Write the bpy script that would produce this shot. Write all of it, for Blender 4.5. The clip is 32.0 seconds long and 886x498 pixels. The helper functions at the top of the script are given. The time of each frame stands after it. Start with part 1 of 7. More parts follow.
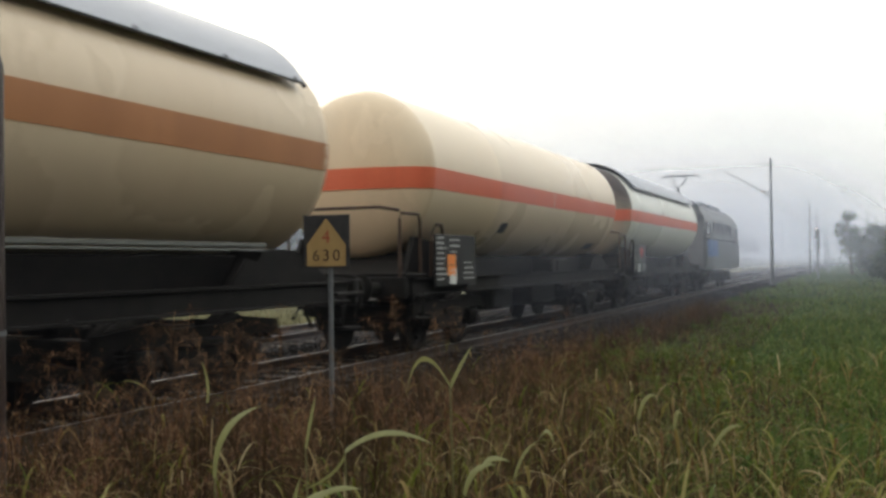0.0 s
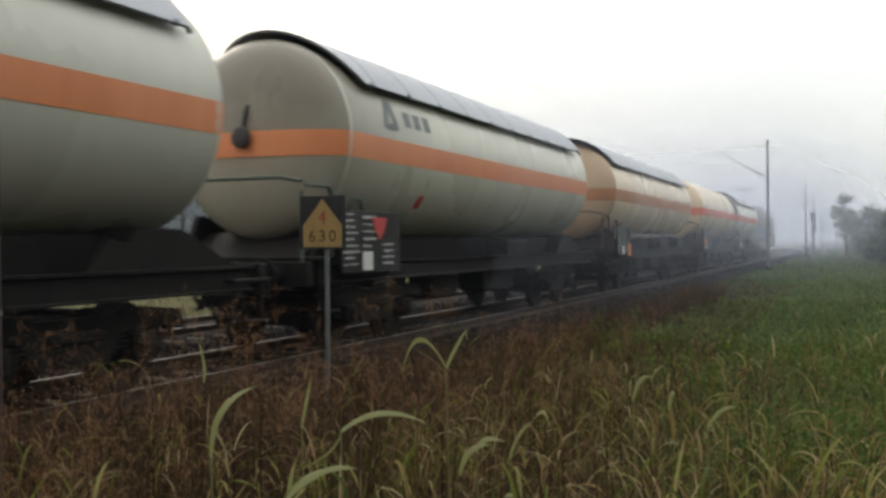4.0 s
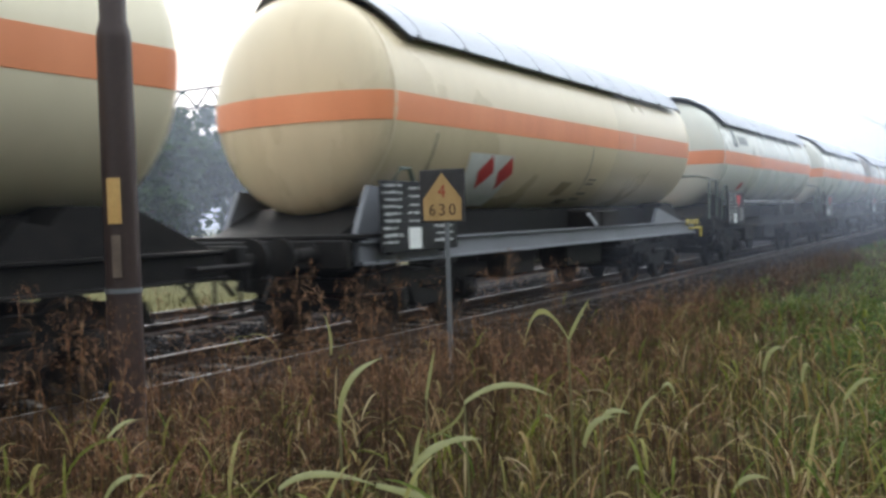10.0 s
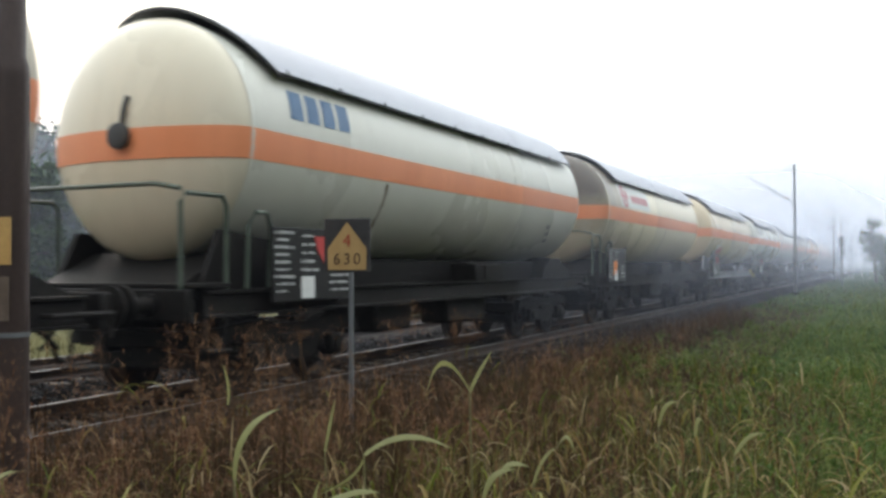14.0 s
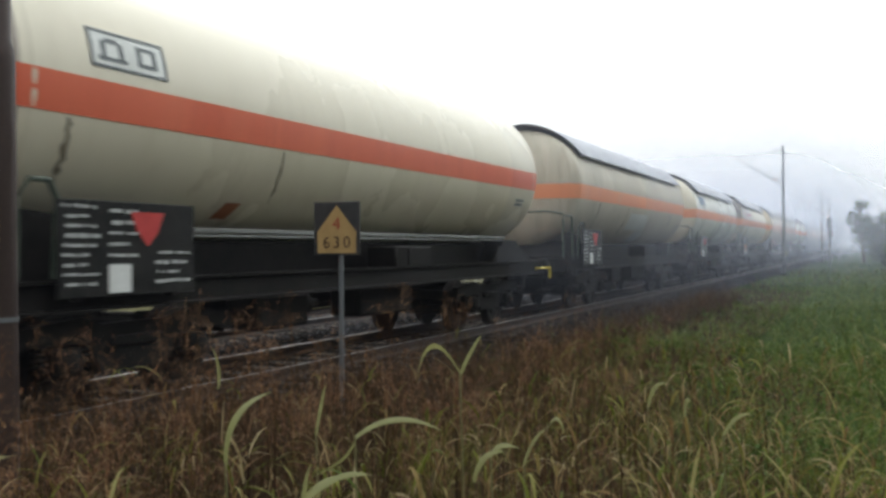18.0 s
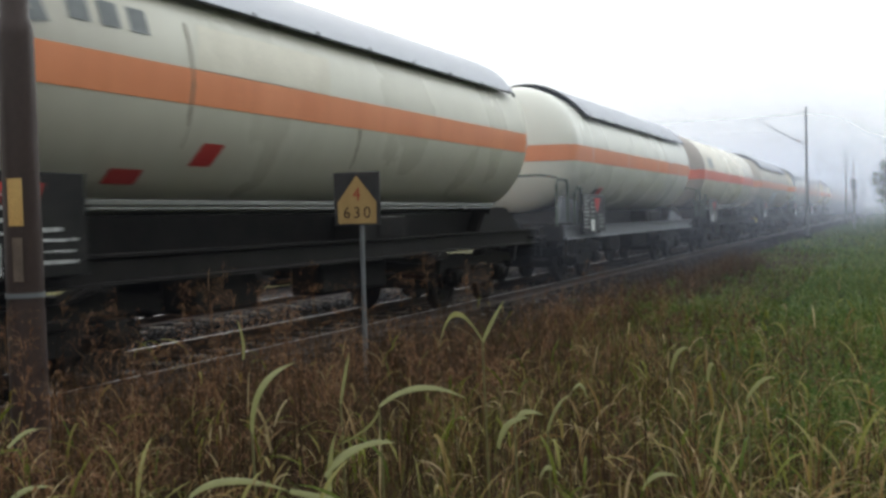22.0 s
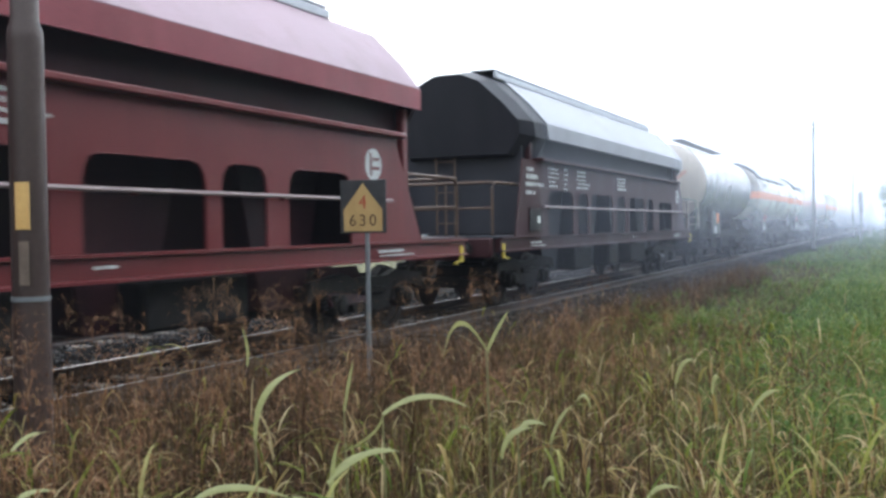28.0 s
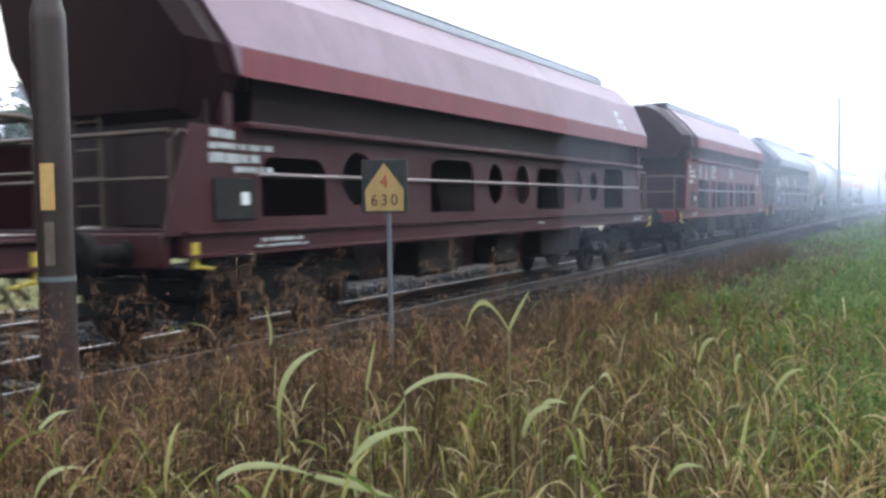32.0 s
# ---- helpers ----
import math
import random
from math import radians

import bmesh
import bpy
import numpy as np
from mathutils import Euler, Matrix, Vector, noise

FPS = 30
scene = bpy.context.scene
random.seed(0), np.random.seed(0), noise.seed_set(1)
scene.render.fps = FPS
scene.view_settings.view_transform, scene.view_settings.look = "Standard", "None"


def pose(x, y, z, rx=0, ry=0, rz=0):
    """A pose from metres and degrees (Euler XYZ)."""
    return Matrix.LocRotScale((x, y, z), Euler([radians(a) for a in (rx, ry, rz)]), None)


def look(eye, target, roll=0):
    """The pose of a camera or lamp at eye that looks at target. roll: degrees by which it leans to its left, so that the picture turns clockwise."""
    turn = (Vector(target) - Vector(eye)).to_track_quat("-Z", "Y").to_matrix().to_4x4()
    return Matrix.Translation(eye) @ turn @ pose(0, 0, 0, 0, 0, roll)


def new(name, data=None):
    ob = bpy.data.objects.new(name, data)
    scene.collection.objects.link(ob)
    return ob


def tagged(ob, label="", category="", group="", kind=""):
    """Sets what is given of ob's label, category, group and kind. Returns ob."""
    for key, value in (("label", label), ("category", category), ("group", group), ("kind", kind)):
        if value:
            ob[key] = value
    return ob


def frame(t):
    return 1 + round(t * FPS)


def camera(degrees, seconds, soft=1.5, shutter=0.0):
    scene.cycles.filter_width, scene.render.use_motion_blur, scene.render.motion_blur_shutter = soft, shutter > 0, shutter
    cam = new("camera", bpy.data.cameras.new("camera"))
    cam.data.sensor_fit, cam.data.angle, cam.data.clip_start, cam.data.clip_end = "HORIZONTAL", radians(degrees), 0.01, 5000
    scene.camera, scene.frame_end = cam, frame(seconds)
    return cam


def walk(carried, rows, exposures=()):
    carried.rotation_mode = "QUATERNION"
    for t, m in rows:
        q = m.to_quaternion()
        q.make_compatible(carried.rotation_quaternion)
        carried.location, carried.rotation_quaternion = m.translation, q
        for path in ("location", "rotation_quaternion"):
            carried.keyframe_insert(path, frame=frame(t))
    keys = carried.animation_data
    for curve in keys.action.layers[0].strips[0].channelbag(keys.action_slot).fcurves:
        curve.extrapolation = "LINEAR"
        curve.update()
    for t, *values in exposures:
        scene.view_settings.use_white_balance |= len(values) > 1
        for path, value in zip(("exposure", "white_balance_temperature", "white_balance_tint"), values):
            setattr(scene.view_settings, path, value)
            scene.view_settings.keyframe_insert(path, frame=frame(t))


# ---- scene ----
EYE = (0.0, 0.0, 1.43)
cam = camera(50.74, 32.0, soft=3.0, shutter=0.35)
# Eye heights in metres over the rail head; the carrier stands still and turns.
TURNS = (
    (0, 90.80, 0.62, 23.91),
    (0.5, 90.36, 0.41, 23.80),
    (1, 89.82, -0.19, 22.80),
    (1.5, 89.71, 0.05, 21.80),
    (2, 90.01, 0.44, 21.31),
    (2.5, 90.61, 0.99, 20.80),
    (3, 90.57, 0.64, 21.30),
    (3.5, 89.92, 0.47, 21.92),
    (4, 89.64, 0.41, 23.68),
    (4.5, 89.50, 0.53, 24.47),
    (6.5, 88.42, 0.99, 27.18),
    (7, 88.26, 1.01, 28.21),
    (7.5, 88.47, 1.69, 29.83),
    (8, 88.07, 0.85, 31.21),
    (8.5, 88.24, 0.90, 31.37),
    (9, 88.46, 1.54, 31.88),
    (9.5, 88.16, 1.17, 31.91),
    (10, 88.07, 1.67, 31.00),
    (10.5, 88.98, 0.84, 30.42),
    (11, 89.97, 0.80, 29.35),
    (11.5, 90.42, 0.84, 27.27),
    (12, 90.53, 1.15, 26.48),
    (12.5, 91.37, 0.80, 25.71),
    (13, 91.49, 0.91, 25.94),
    (13.5, 91.31, 0.42, 26.41),
    (14, 91.08, 0.19, 25.16),
    (14.5, 91.20, 0.06, 24.62),
    (15, 91.70, 1.04, 27.43),
    (15.5, 91.30, 0.81, 28.68),
    (17.5, 90.24, 0.58, 27.21),
    (18, 90.03, 0.45, 24.54),
    (18.5, 89.65, 0.77, 22.10),
    (19, 90.03, 0.73, 22.40),
    (19.5, 90.28, 0.74, 23.00),
    (20, 89.79, 0.64, 24.30),
    (20.5, 89.79, 1.59, 26.86),
    (21, 88.88, 1.40, 27.99),
    (21.5, 88.70, 1.58, 27.30),
    (22, 88.12, 1.48, 25.79),
    (22.5, 87.80, 1.08, 25.79),
    (23, 87.56, 0.61, 25.55),
    (23.5, 87.43, 0.39, 25.59),
    (24, 87.21, 0.64, 25.70),
    (24.5, 87.09, 0.27, 25.64),
    (25, 87.14, 0.15, 26.33),
    (25.5, 87.30, 0.73, 27.55),
    (27.5, 87.17, 0.58, 27.73),
    (28, 88.66, 0.79, 26.14),
    (28.5, 88.71, 0.61, 24.80),
    (29, 88.01, 0.25, 22.36),
    (29.5, 87.78, -0.09, 21.59),
    (30, 87.93, 0.35, 23.67),
    (30.5, 87.60, 1.58, 27.28),
    (31, 87.91, 1.15, 29.21),
    (31.5, 87.60, 1.09, 27.89),
    (32, 87.42, 0.99, 27.45),
)
EXPOSURES = ((0, -0.44, 6600, 10), (4, -0.52, 6550, 10), (8, 0.02, 6250, 10), (10, 0.20, 5950, 11), (12, 0.28, 5850, 11), (15, -0.20, 6250, 10), (19, -0.24, 6250, 10),
             (22, -0.26, 6250, 10), (24, 0.12, 6200, 10), (27, 0.54, 5900, 10), (29, 0.92, 5650, 10), (32, 0.82, 5650, 10))
walk(cam, [(t, pose(*EYE, a, b, c)) for t, a, b, c in TURNS], EXPOSURES)

# ---- world and light: a misty, overcast morning ----
SUNWARD = Vector((-0.62, 0.55, 0.56)).normalized()
world = bpy.data.worlds.new("overcast")
scene.world = world
world.use_nodes = True
wn, wl = world.node_tree.nodes, world.node_tree.links
wn.clear()
w_out = wn.new("ShaderNodeOutputWorld")
w_bg = wn.new("ShaderNodeBackground")
w_sky = wn.new("ShaderNodeTexSky")
w_sky.sky_type, w_sky.sun_disc = "NISHITA", False
w_sky.sun_elevation, w_sky.sun_rotation = math.asin(SUNWARD.z), math.atan2(SUNWARD.x, SUNWARD.y)
w_sky.air_density, w_sky.dust_density = 2.0, 6.0
w_bg.inputs["Strength"].default_value = 0.05
w_cloud = wn.new("ShaderNodeBackground")
w_cloud.inputs["Color"].default_value = (0.965, 1.0, 0.975, 1)
# cloud light: brightest round the hidden sun, which stands behind the train
w_tc = wn.new("ShaderNodeTexCoord")
w_dot = wn.new("ShaderNodeVectorMath")
w_dot.operation = "DOT_PRODUCT"
w_dot.inputs[1].default_value = Vector((-0.12, 0.30, 0.94)).normalized()
w_map = wn.new("ShaderNodeMapRange")
w_map.inputs["From Min"].default_value, w_map.inputs["From Max"].default_value = -0.25, 1.0
w_map.inputs["To Min"].default_value, w_map.inputs["To Max"].default_value = 0.24, 2.6
wl.new(w_tc.outputs["Generated"], w_dot.inputs[0])
wl.new(w_dot.outputs["Value"], w_map.inputs["Value"])
wl.new(w_map.outputs[0], w_cloud.inputs["Strength"])
w_add = wn.new("ShaderNodeAddShader")
wl.new(w_sky.outputs[0], w_bg.inputs["Color"])
wl.new(w_bg.outputs[0], w_add.inputs[0])
wl.new(w_cloud.outputs[0], w_add.inputs[1])
wl.new(w_add.outputs[0], w_out.inputs["Surface"])

sun_data = bpy.data.lights.new("sun", "SUN")
sun_data.energy, sun_data.angle, sun_data.color = 0.5, radians(30), (1.0, 0.96, 0.92)
sun = new("sun", sun_data)
sun.matrix_world = look(SUNWARD * 60, (0, 0, 0))


# ---- materials ----
def mat(name, c1, c2, scale=3.0, rough=0.5, metal=0.0, bump=0.15, fine=60.0, streak=1.0, spread=0.5, grain=0.25, island=None, spec=0.5):
    """Two colours mixed by a broad stain pattern, with a fine grain over it and a little relief."""
    m = bpy.data.materials.new(name)
    m.use_nodes = True
    n, l = m.node_tree.nodes, m.node_tree.links
    b = n["Principled BSDF"]
    tc, oi = n.new("ShaderNodeTexCoord"), n.new("ShaderNodeObjectInfo")
    mp = n.new("ShaderNodeMapping")
    mp.inputs["Scale"].default_value = (1, 1, 1 / streak)
    l.new(tc.outputs["Object"], mp.inputs[0])
    big = n.new("ShaderNodeTexNoise")
    big.noise_dimensions = "4D"
    big.inputs["Scale"].default_value, big.inputs["Detail"].default_value = scale, 6
    wmul = n.new("ShaderNodeMath")
    wmul.operation = "MULTIPLY"
    wmul.inputs[1].default_value = 37.0
    l.new(oi.outputs["Random"], wmul.inputs[0])
    l.new(mp.outputs[0], big.inputs["Vector"])
    l.new(wmul.outputs[0], big.inputs["W"])
    ramp = n.new("ShaderNodeValToRGB")
    ramp.color_ramp.elements[0].position = 0.5 - spread / 2
    ramp.color_ramp.elements[1].position = 0.5 + spread / 2
    ramp.color_ramp.elements[0].color = (*c1, 1)
    ramp.color_ramp.elements[1].color = (*c2, 1)
    l.new(big.outputs[0], ramp.inputs[0])
    small = n.new("ShaderNodeTexNoise")
    small.inputs["Scale"].default_value, small.inputs["Detail"].default_value = fine, 4
    l.new(tc.outputs["Object"], small.inputs["Vector"])
    hsv = n.new("ShaderNodeHueSaturation")
    rng = n.new("ShaderNodeMapRange")
    rng.inputs["To Min"].default_value, rng.inputs["To Max"].default_value = 1 - grain, 1 + grain
    l.new(small.outputs[0], rng.inputs["Value"])
    l.new(rng.outputs[0], hsv.inputs["Value"])
    if island:
        geo = n.new("ShaderNodeNewGeometry")
        tint = n.new("ShaderNodeValToRGB")
        els = tint.color_ramp.elements
        while len(els) < len(island):
            els.new(0.5)
        for i, c in enumerate(island):
            els[i].position = i / (len(island) - 1)
            els[i].color = (*c, 1)
        l.new(geo.outputs["Random Per Island"], tint.inputs[0])
        mx = n.new("ShaderNodeMix")
        mx.data_type = "RGBA"
        mx.inputs[0].default_value = 0.7
        l.new(ramp.outputs[0], mx.inputs[6])
        l.new(tint.outputs[0], mx.inputs[7])
        l.new(mx.outputs[2], hsv.inputs["Color"])
    else:
        l.new(ramp.outputs[0], hsv.inputs["Color"])
    l.new(hsv.outputs[0], b.inputs["Base Color"])
    rr = n.new("ShaderNodeMapRange")
    rr.inputs["To Min"].default_value, rr.inputs["To Max"].default_value = max(0, rough - 0.12), min(1, rough + 0.15)
    l.new(big.outputs[0], rr.inputs["Value"])
    l.new(rr.outputs[0], b.inputs["Roughness"])
    b.inputs["Metallic"].default_value = metal
    if bump:
        bp = n.new("ShaderNodeBump")
        bp.inputs["Strength"].default_value, bp.inputs["Distance"].default_value = bump, 0.01
        l.new(small.outputs[0], bp.inputs["Height"])
        l.new(bp.outputs[0], b.inputs["Normal"])
    b.inputs["Specular IOR Level"].default_value = spec
    return m


def leaf_mat(name, colours, rough=0.5, glow=0.35, spec=0.15):
    """Blades: a colour for each blade, some light let through."""
    m = mat(name, colours[0], colours[-1], 0.5, rough, 0, 0.05, 30, 1, 0.5, 0.2, island=colours, spec=spec)
    n, l = m.node_tree.nodes, m.node_tree.links
    b, out = n["Principled BSDF"], n["Material Output"]
    tr = n.new("ShaderNodeBsdfTranslucent")
    src = b.inputs["Base Color"].links[0].from_socket
    l.new(src, tr.inputs["Color"])
    mx = n.new("ShaderNodeMixShader")
    mx.inputs[0].default_value = glow
    l.new(b.outputs[0], mx.inputs[1])
    l.new(tr.outputs[0], mx.inputs[2])
    l.new(mx.outputs[0], out.inputs["Surface"])
    return m


PAINT = {
    "cream": mat("cream_tank_paint", (0.66, 0.585, 0.44), (0.80, 0.73, 0.58), 0.45, 0.27, 0, 0.02, 30, 2, 0.9, 0.06),
    "white": mat("white_tank_paint", (0.68, 0.66, 0.57), (0.82, 0.80, 0.72), 0.45, 0.27, 0, 0.02, 30, 2, 0.9, 0.06),
    "grey": mat("grey_green_tank_paint", (0.54, 0.525, 0.45), (0.68, 0.665, 0.585), 0.45, 0.27, 0, 0.02, 30, 2, 0.9, 0.06),
    "yellow": mat("yellowed_cream_paint", (0.61, 0.485, 0.305), (0.75, 0.635, 0.44), 0.45, 0.27, 0, 0.02, 30, 2, 0.9, 0.06),
    "steel": mat("dull_grey_tank_paint", (0.150, 0.150, 0.136), (0.215, 0.215, 0.196), 0.5, 0.20, 0.0, 0.02, 30, 2, 0.9, 0.08),
    "peach": mat("peach_cream_tank_paint", (0.70, 0.525, 0.35), (0.84, 0.68, 0.49), 0.45, 0.27, 0, 0.02, 30, 2, 0.9, 0.06),
    "tan": mat("stained_tan_tank_paint", (0.42, 0.28, 0.17), (0.60, 0.43, 0.28), 1.2, 0.45, 0, 0.05, 30, 4, 0.6, 0.15),
    "taupe": mat("stained_taupe_tank_paint", (0.33, 0.275, 0.225), (0.46, 0.40, 0.34), 1.2, 0.45, 0, 0.05, 30, 4, 0.6, 0.15),
}


def dark_top_mat(name, low, high, z0, z1):
    """Paint that turns darker towards the top, with a frayed edge."""
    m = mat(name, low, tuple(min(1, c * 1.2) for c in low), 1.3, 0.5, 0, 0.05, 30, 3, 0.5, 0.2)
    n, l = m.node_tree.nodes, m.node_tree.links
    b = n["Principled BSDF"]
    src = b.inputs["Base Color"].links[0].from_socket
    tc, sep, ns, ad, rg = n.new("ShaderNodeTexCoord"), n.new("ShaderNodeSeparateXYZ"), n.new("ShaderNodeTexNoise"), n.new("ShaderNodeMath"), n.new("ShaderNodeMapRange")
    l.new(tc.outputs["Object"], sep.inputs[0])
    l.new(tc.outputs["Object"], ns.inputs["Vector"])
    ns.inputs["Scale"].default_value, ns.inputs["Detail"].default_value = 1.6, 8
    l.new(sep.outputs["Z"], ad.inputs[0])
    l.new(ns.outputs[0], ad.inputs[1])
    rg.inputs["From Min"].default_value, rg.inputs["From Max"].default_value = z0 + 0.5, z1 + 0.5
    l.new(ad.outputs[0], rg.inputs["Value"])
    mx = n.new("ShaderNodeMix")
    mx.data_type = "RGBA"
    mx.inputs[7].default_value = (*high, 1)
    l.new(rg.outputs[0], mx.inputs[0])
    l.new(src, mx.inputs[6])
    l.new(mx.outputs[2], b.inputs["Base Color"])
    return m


def end_soot(m, rear, reach, colour, amount):
    """Soot blown over the rear of a tank: thick at the end and high up, with a frayed edge."""
    n, l = m.node_tree.nodes, m.node_tree.links
    b = n["Principled BSDF"]
    src = b.inputs["Base Color"].links[0].from_socket
    tc, sep, ns = n.new("ShaderNodeTexCoord"), n.new("ShaderNodeSeparateXYZ"), n.new("ShaderNodeTexNoise")
    l.new(tc.outputs["Object"], sep.inputs[0])
    l.new(tc.outputs["Object"], ns.inputs["Vector"])
    ns.inputs["Scale"].default_value, ns.inputs["Detail"].default_value = 1.1, 9
    back, high, add, mul = n.new("ShaderNodeMapRange"), n.new("ShaderNodeMapRange"), n.new("ShaderNodeMath"), n.new("ShaderNodeMath")
    back.inputs["From Min"].default_value, back.inputs["From Max"].default_value = rear + reach, rear - 0.2
    l.new(sep.outputs["Y"], back.inputs["Value"])
    l.new(sep.outputs["Z"], add.inputs[0])
    l.new(ns.outputs[0], add.inputs[1])
    high.inputs["From Min"].default_value, high.inputs["From Max"].default_value = 2.7, 3.9
    high.inputs["To Min"].default_value, high.inputs["To Max"].default_value = 0.32, amount
    l.new(add.outputs[0], high.inputs["Value"])
    mul.operation = "MULTIPLY"
    l.new(back.outputs[0], mul.inputs[0])
    l.new(high.outputs[0], mul.inputs[1])
    mx = n.new("ShaderNodeMix")
    mx.data_type = "RGBA"
    mx.inputs[7].default_value = (*colour, 1)
    l.new(mul.outputs[0], mx.inputs[0])
    l.new(src, mx.inputs[6])
    l.new(mx.outputs[2], b.inputs["Base Color"])
    return m


PAINT["cream_sooted"] = end_soot(mat("sooted_cream_tank_paint", (0.72, 0.62, 0.43), (0.86, 0.77, 0.57), 0.45, 0.28, 0, 0.02, 30, 2, 0.9, 0.06), -6.3, 3.4, (0.06, 0.042, 0.036), 0.92)
PAINT["grey_sooted"] = end_soot(mat("sooted_grey_tank_paint", (0.56, 0.535, 0.44), (0.70, 0.67, 0.57), 0.45, 0.28, 0, 0.02, 30, 2, 0.9, 0.06), -6.3, 3.0, (0.13, 0.095, 0.065), 0.85)
PAINT["dark_top"] = dark_top_mat("dark_topped_brown_paint", (0.50, 0.43, 0.33), (0.055, 0.038, 0.034), 2.35, 3.55)
STRIPE = {
    "orange": mat("orange_band_paint", (0.74, 0.245, 0.10), (0.86, 0.33, 0.155), 1.5, 0.42, 0, 0.04, 40, 4, 0.6, 0.1),
    "red": mat("red_band_paint", (0.68, 0.12, 0.055), (0.80, 0.19, 0.095), 1.5, 0.42, 0, 0.04, 40, 4, 0.6, 0.1),
    "rust": mat("faded_rust_band_paint", (0.40, 0.16, 0.06), (0.56, 0.24, 0.10), 1.5, 0.5, 0, 0.04, 40, 4, 0.6, 0.12),
}


def add_runs(m, amount, across=6.5, down=0.30):
    """Thin dirty runs down a painted flank."""
    n, l = m.node_tree.nodes, m.node_tree.links
    b = n["Principled BSDF"]
    src = b.inputs["Base Color"].links[0].from_socket
    tc, mp, ns, rg, mx = n.new("ShaderNodeTexCoord"), n.new("ShaderNodeMapping"), n.new("ShaderNodeTexNoise"), n.new("ShaderNodeMapRange"), n.new("ShaderNodeMix")
    oi, off = n.new("ShaderNodeObjectInfo"), n.new("ShaderNodeMath")
    mp.inputs["Scale"].default_value = (across, across, down)
    l.new(tc.outputs["Object"], mp.inputs[0])
    ns.noise_dimensions = "4D"
    off.operation = "MULTIPLY"
    off.inputs[1].default_value = 53.0
    l.new(oi.outputs["Random"], off.inputs[0])
    l.new(off.outputs[0], ns.inputs["W"])
    l.new(mp.outputs[0], ns.inputs["Vector"])
    ns.inputs["Scale"].default_value, ns.inputs["Detail"].default_value, ns.inputs["Roughness"].default_value = 1.0, 7, 0.65
    rg.inputs["From Min"].default_value, rg.inputs["From Max"].default_value = 0.47, 0.72
    rg.inputs["To Min"].default_value, rg.inputs["To Max"].default_value = 0.0, amount
    l.new(ns.outputs[0], rg.inputs["Value"])
    mx.data_type, mx.blend_type = "RGBA", "MULTIPLY"
    mx.inputs[7].default_value = (0.42, 0.36, 0.28, 1)
    l.new(rg.outputs[0], mx.inputs[0])
    l.new(src, mx.inputs[6])
    l.new(mx.outputs[2], b.inputs["Base Color"])
    return m


PAINT["weathered"] = mat("weathered_dirty_tank_paint", (0.36, 0.31, 0.23), (0.66, 0.60, 0.48), 1.1, 0.5, 0, 0.06, 30, 6, 0.7, 0.2)
for key in PAINT:
    add_runs(PAINT[key], {"weathered": 0.5, "steel": 0.12, "peach": 0.08, "white": 0.08}.get(key, 0.12))
for key in STRIPE:
    add_runs(STRIPE[key], 0.14)
SHIELD = mat("pale_sunshield_sheet", (0.31, 0.315, 0.355), (0.41, 0.415, 0.46), 1.5, 0.42, 0.0, 0.04, 20, 1, 0.6, 0.1)
EDGE = mat("dark_edge_steel", (0.035, 0.035, 0.04), (0.08, 0.075, 0.07), 4, 0.5, 0.4, 0.2, 60)
BLACK = mat("grimy_black_steel", (0.007, 0.0065, 0.006), (0.020, 0.017, 0.015), 5, 0.62, 0.0, 0.3, 50, 1, 0.5, 0.4, spec=0.14)
FRAMEGREY = mat("light_grey_frame_paint", (0.13, 0.133, 0.145), (0.20, 0.204, 0.22), 2, 0.55, 0, 0.1, 40, 3, 0.6, 0.2)
WHEEL = mat("worn_wheel_steel", (0.014, 0.012, 0.011), (0.035, 0.030, 0.027), 6, 0.6, 0.3, 0.3, 60, spec=0.18)
BOARD = mat("black_board_enamel", (0.012, 0.012, 0.012), (0.03, 0.028, 0.026), 6, 0.4, 0, 0.05, 60, spec=0.18)
WIRE = mat("dull_copper_wire", (0.05, 0.045, 0.04), (0.09, 0.08, 0.07), 4, 0.8, 0, 0, 60, spec=0.1)
LETTER = mat("white_lettering", (0.32, 0.32, 0.31), (0.50, 0.50, 0.48), 10, 0.6, 0, 0.0, 80)
REDPLATE = mat("red_plate_paint", (0.45, 0.03, 0.03), (0.58, 0.06, 0.05), 6, 0.5, 0, 0.0, 80)
ORANGEPLATE = mat("orange_plate_paint", (0.80, 0.22, 0.03), (0.9, 0.3, 0.06), 6, 0.5, 0, 0.0, 80)
YELLOW = mat("yellow_safety_paint", (0.42, 0.31, 0.02), (0.58, 0.44, 0.04), 8, 0.5, 0, 0.1, 60)
GREENRAIL = mat("dark_green_rail_paint", (0.05, 0.07, 0.05), (0.10, 0.12, 0.09), 6, 0.5, 0, 0.1, 60)
RUSTRAIL = mat("rusty_handrail", (0.045, 0.024, 0.016), (0.09, 0.05, 0.03), 6, 0.6, 0.1, 0.2, 60)
LOGOGREY = mat("dark_grey_logo_paint", (0.10, 0.11, 0.11), (0.17, 0.18, 0.18), 6, 0.5, 0, 0, 60)
LOGORED = mat("red_logo_paint", (0.42, 0.05, 0.08), (0.52, 0.09, 0.11), 6, 0.5, 0, 0, 60)
LOGOBLUE = mat("blue_logo_paint", (0.04, 0.10, 0.20), (0.08, 0.16, 0.28), 6, 0.5, 0, 0, 60)
OXIDE = mat("red_brown_wagon_paint", (0.082, 0.011, 0.012), (0.135, 0.024, 0.024), 1.5, 0.42, 0, 0.08, 40, 5, 0.6, 0.2, spec=0.3)
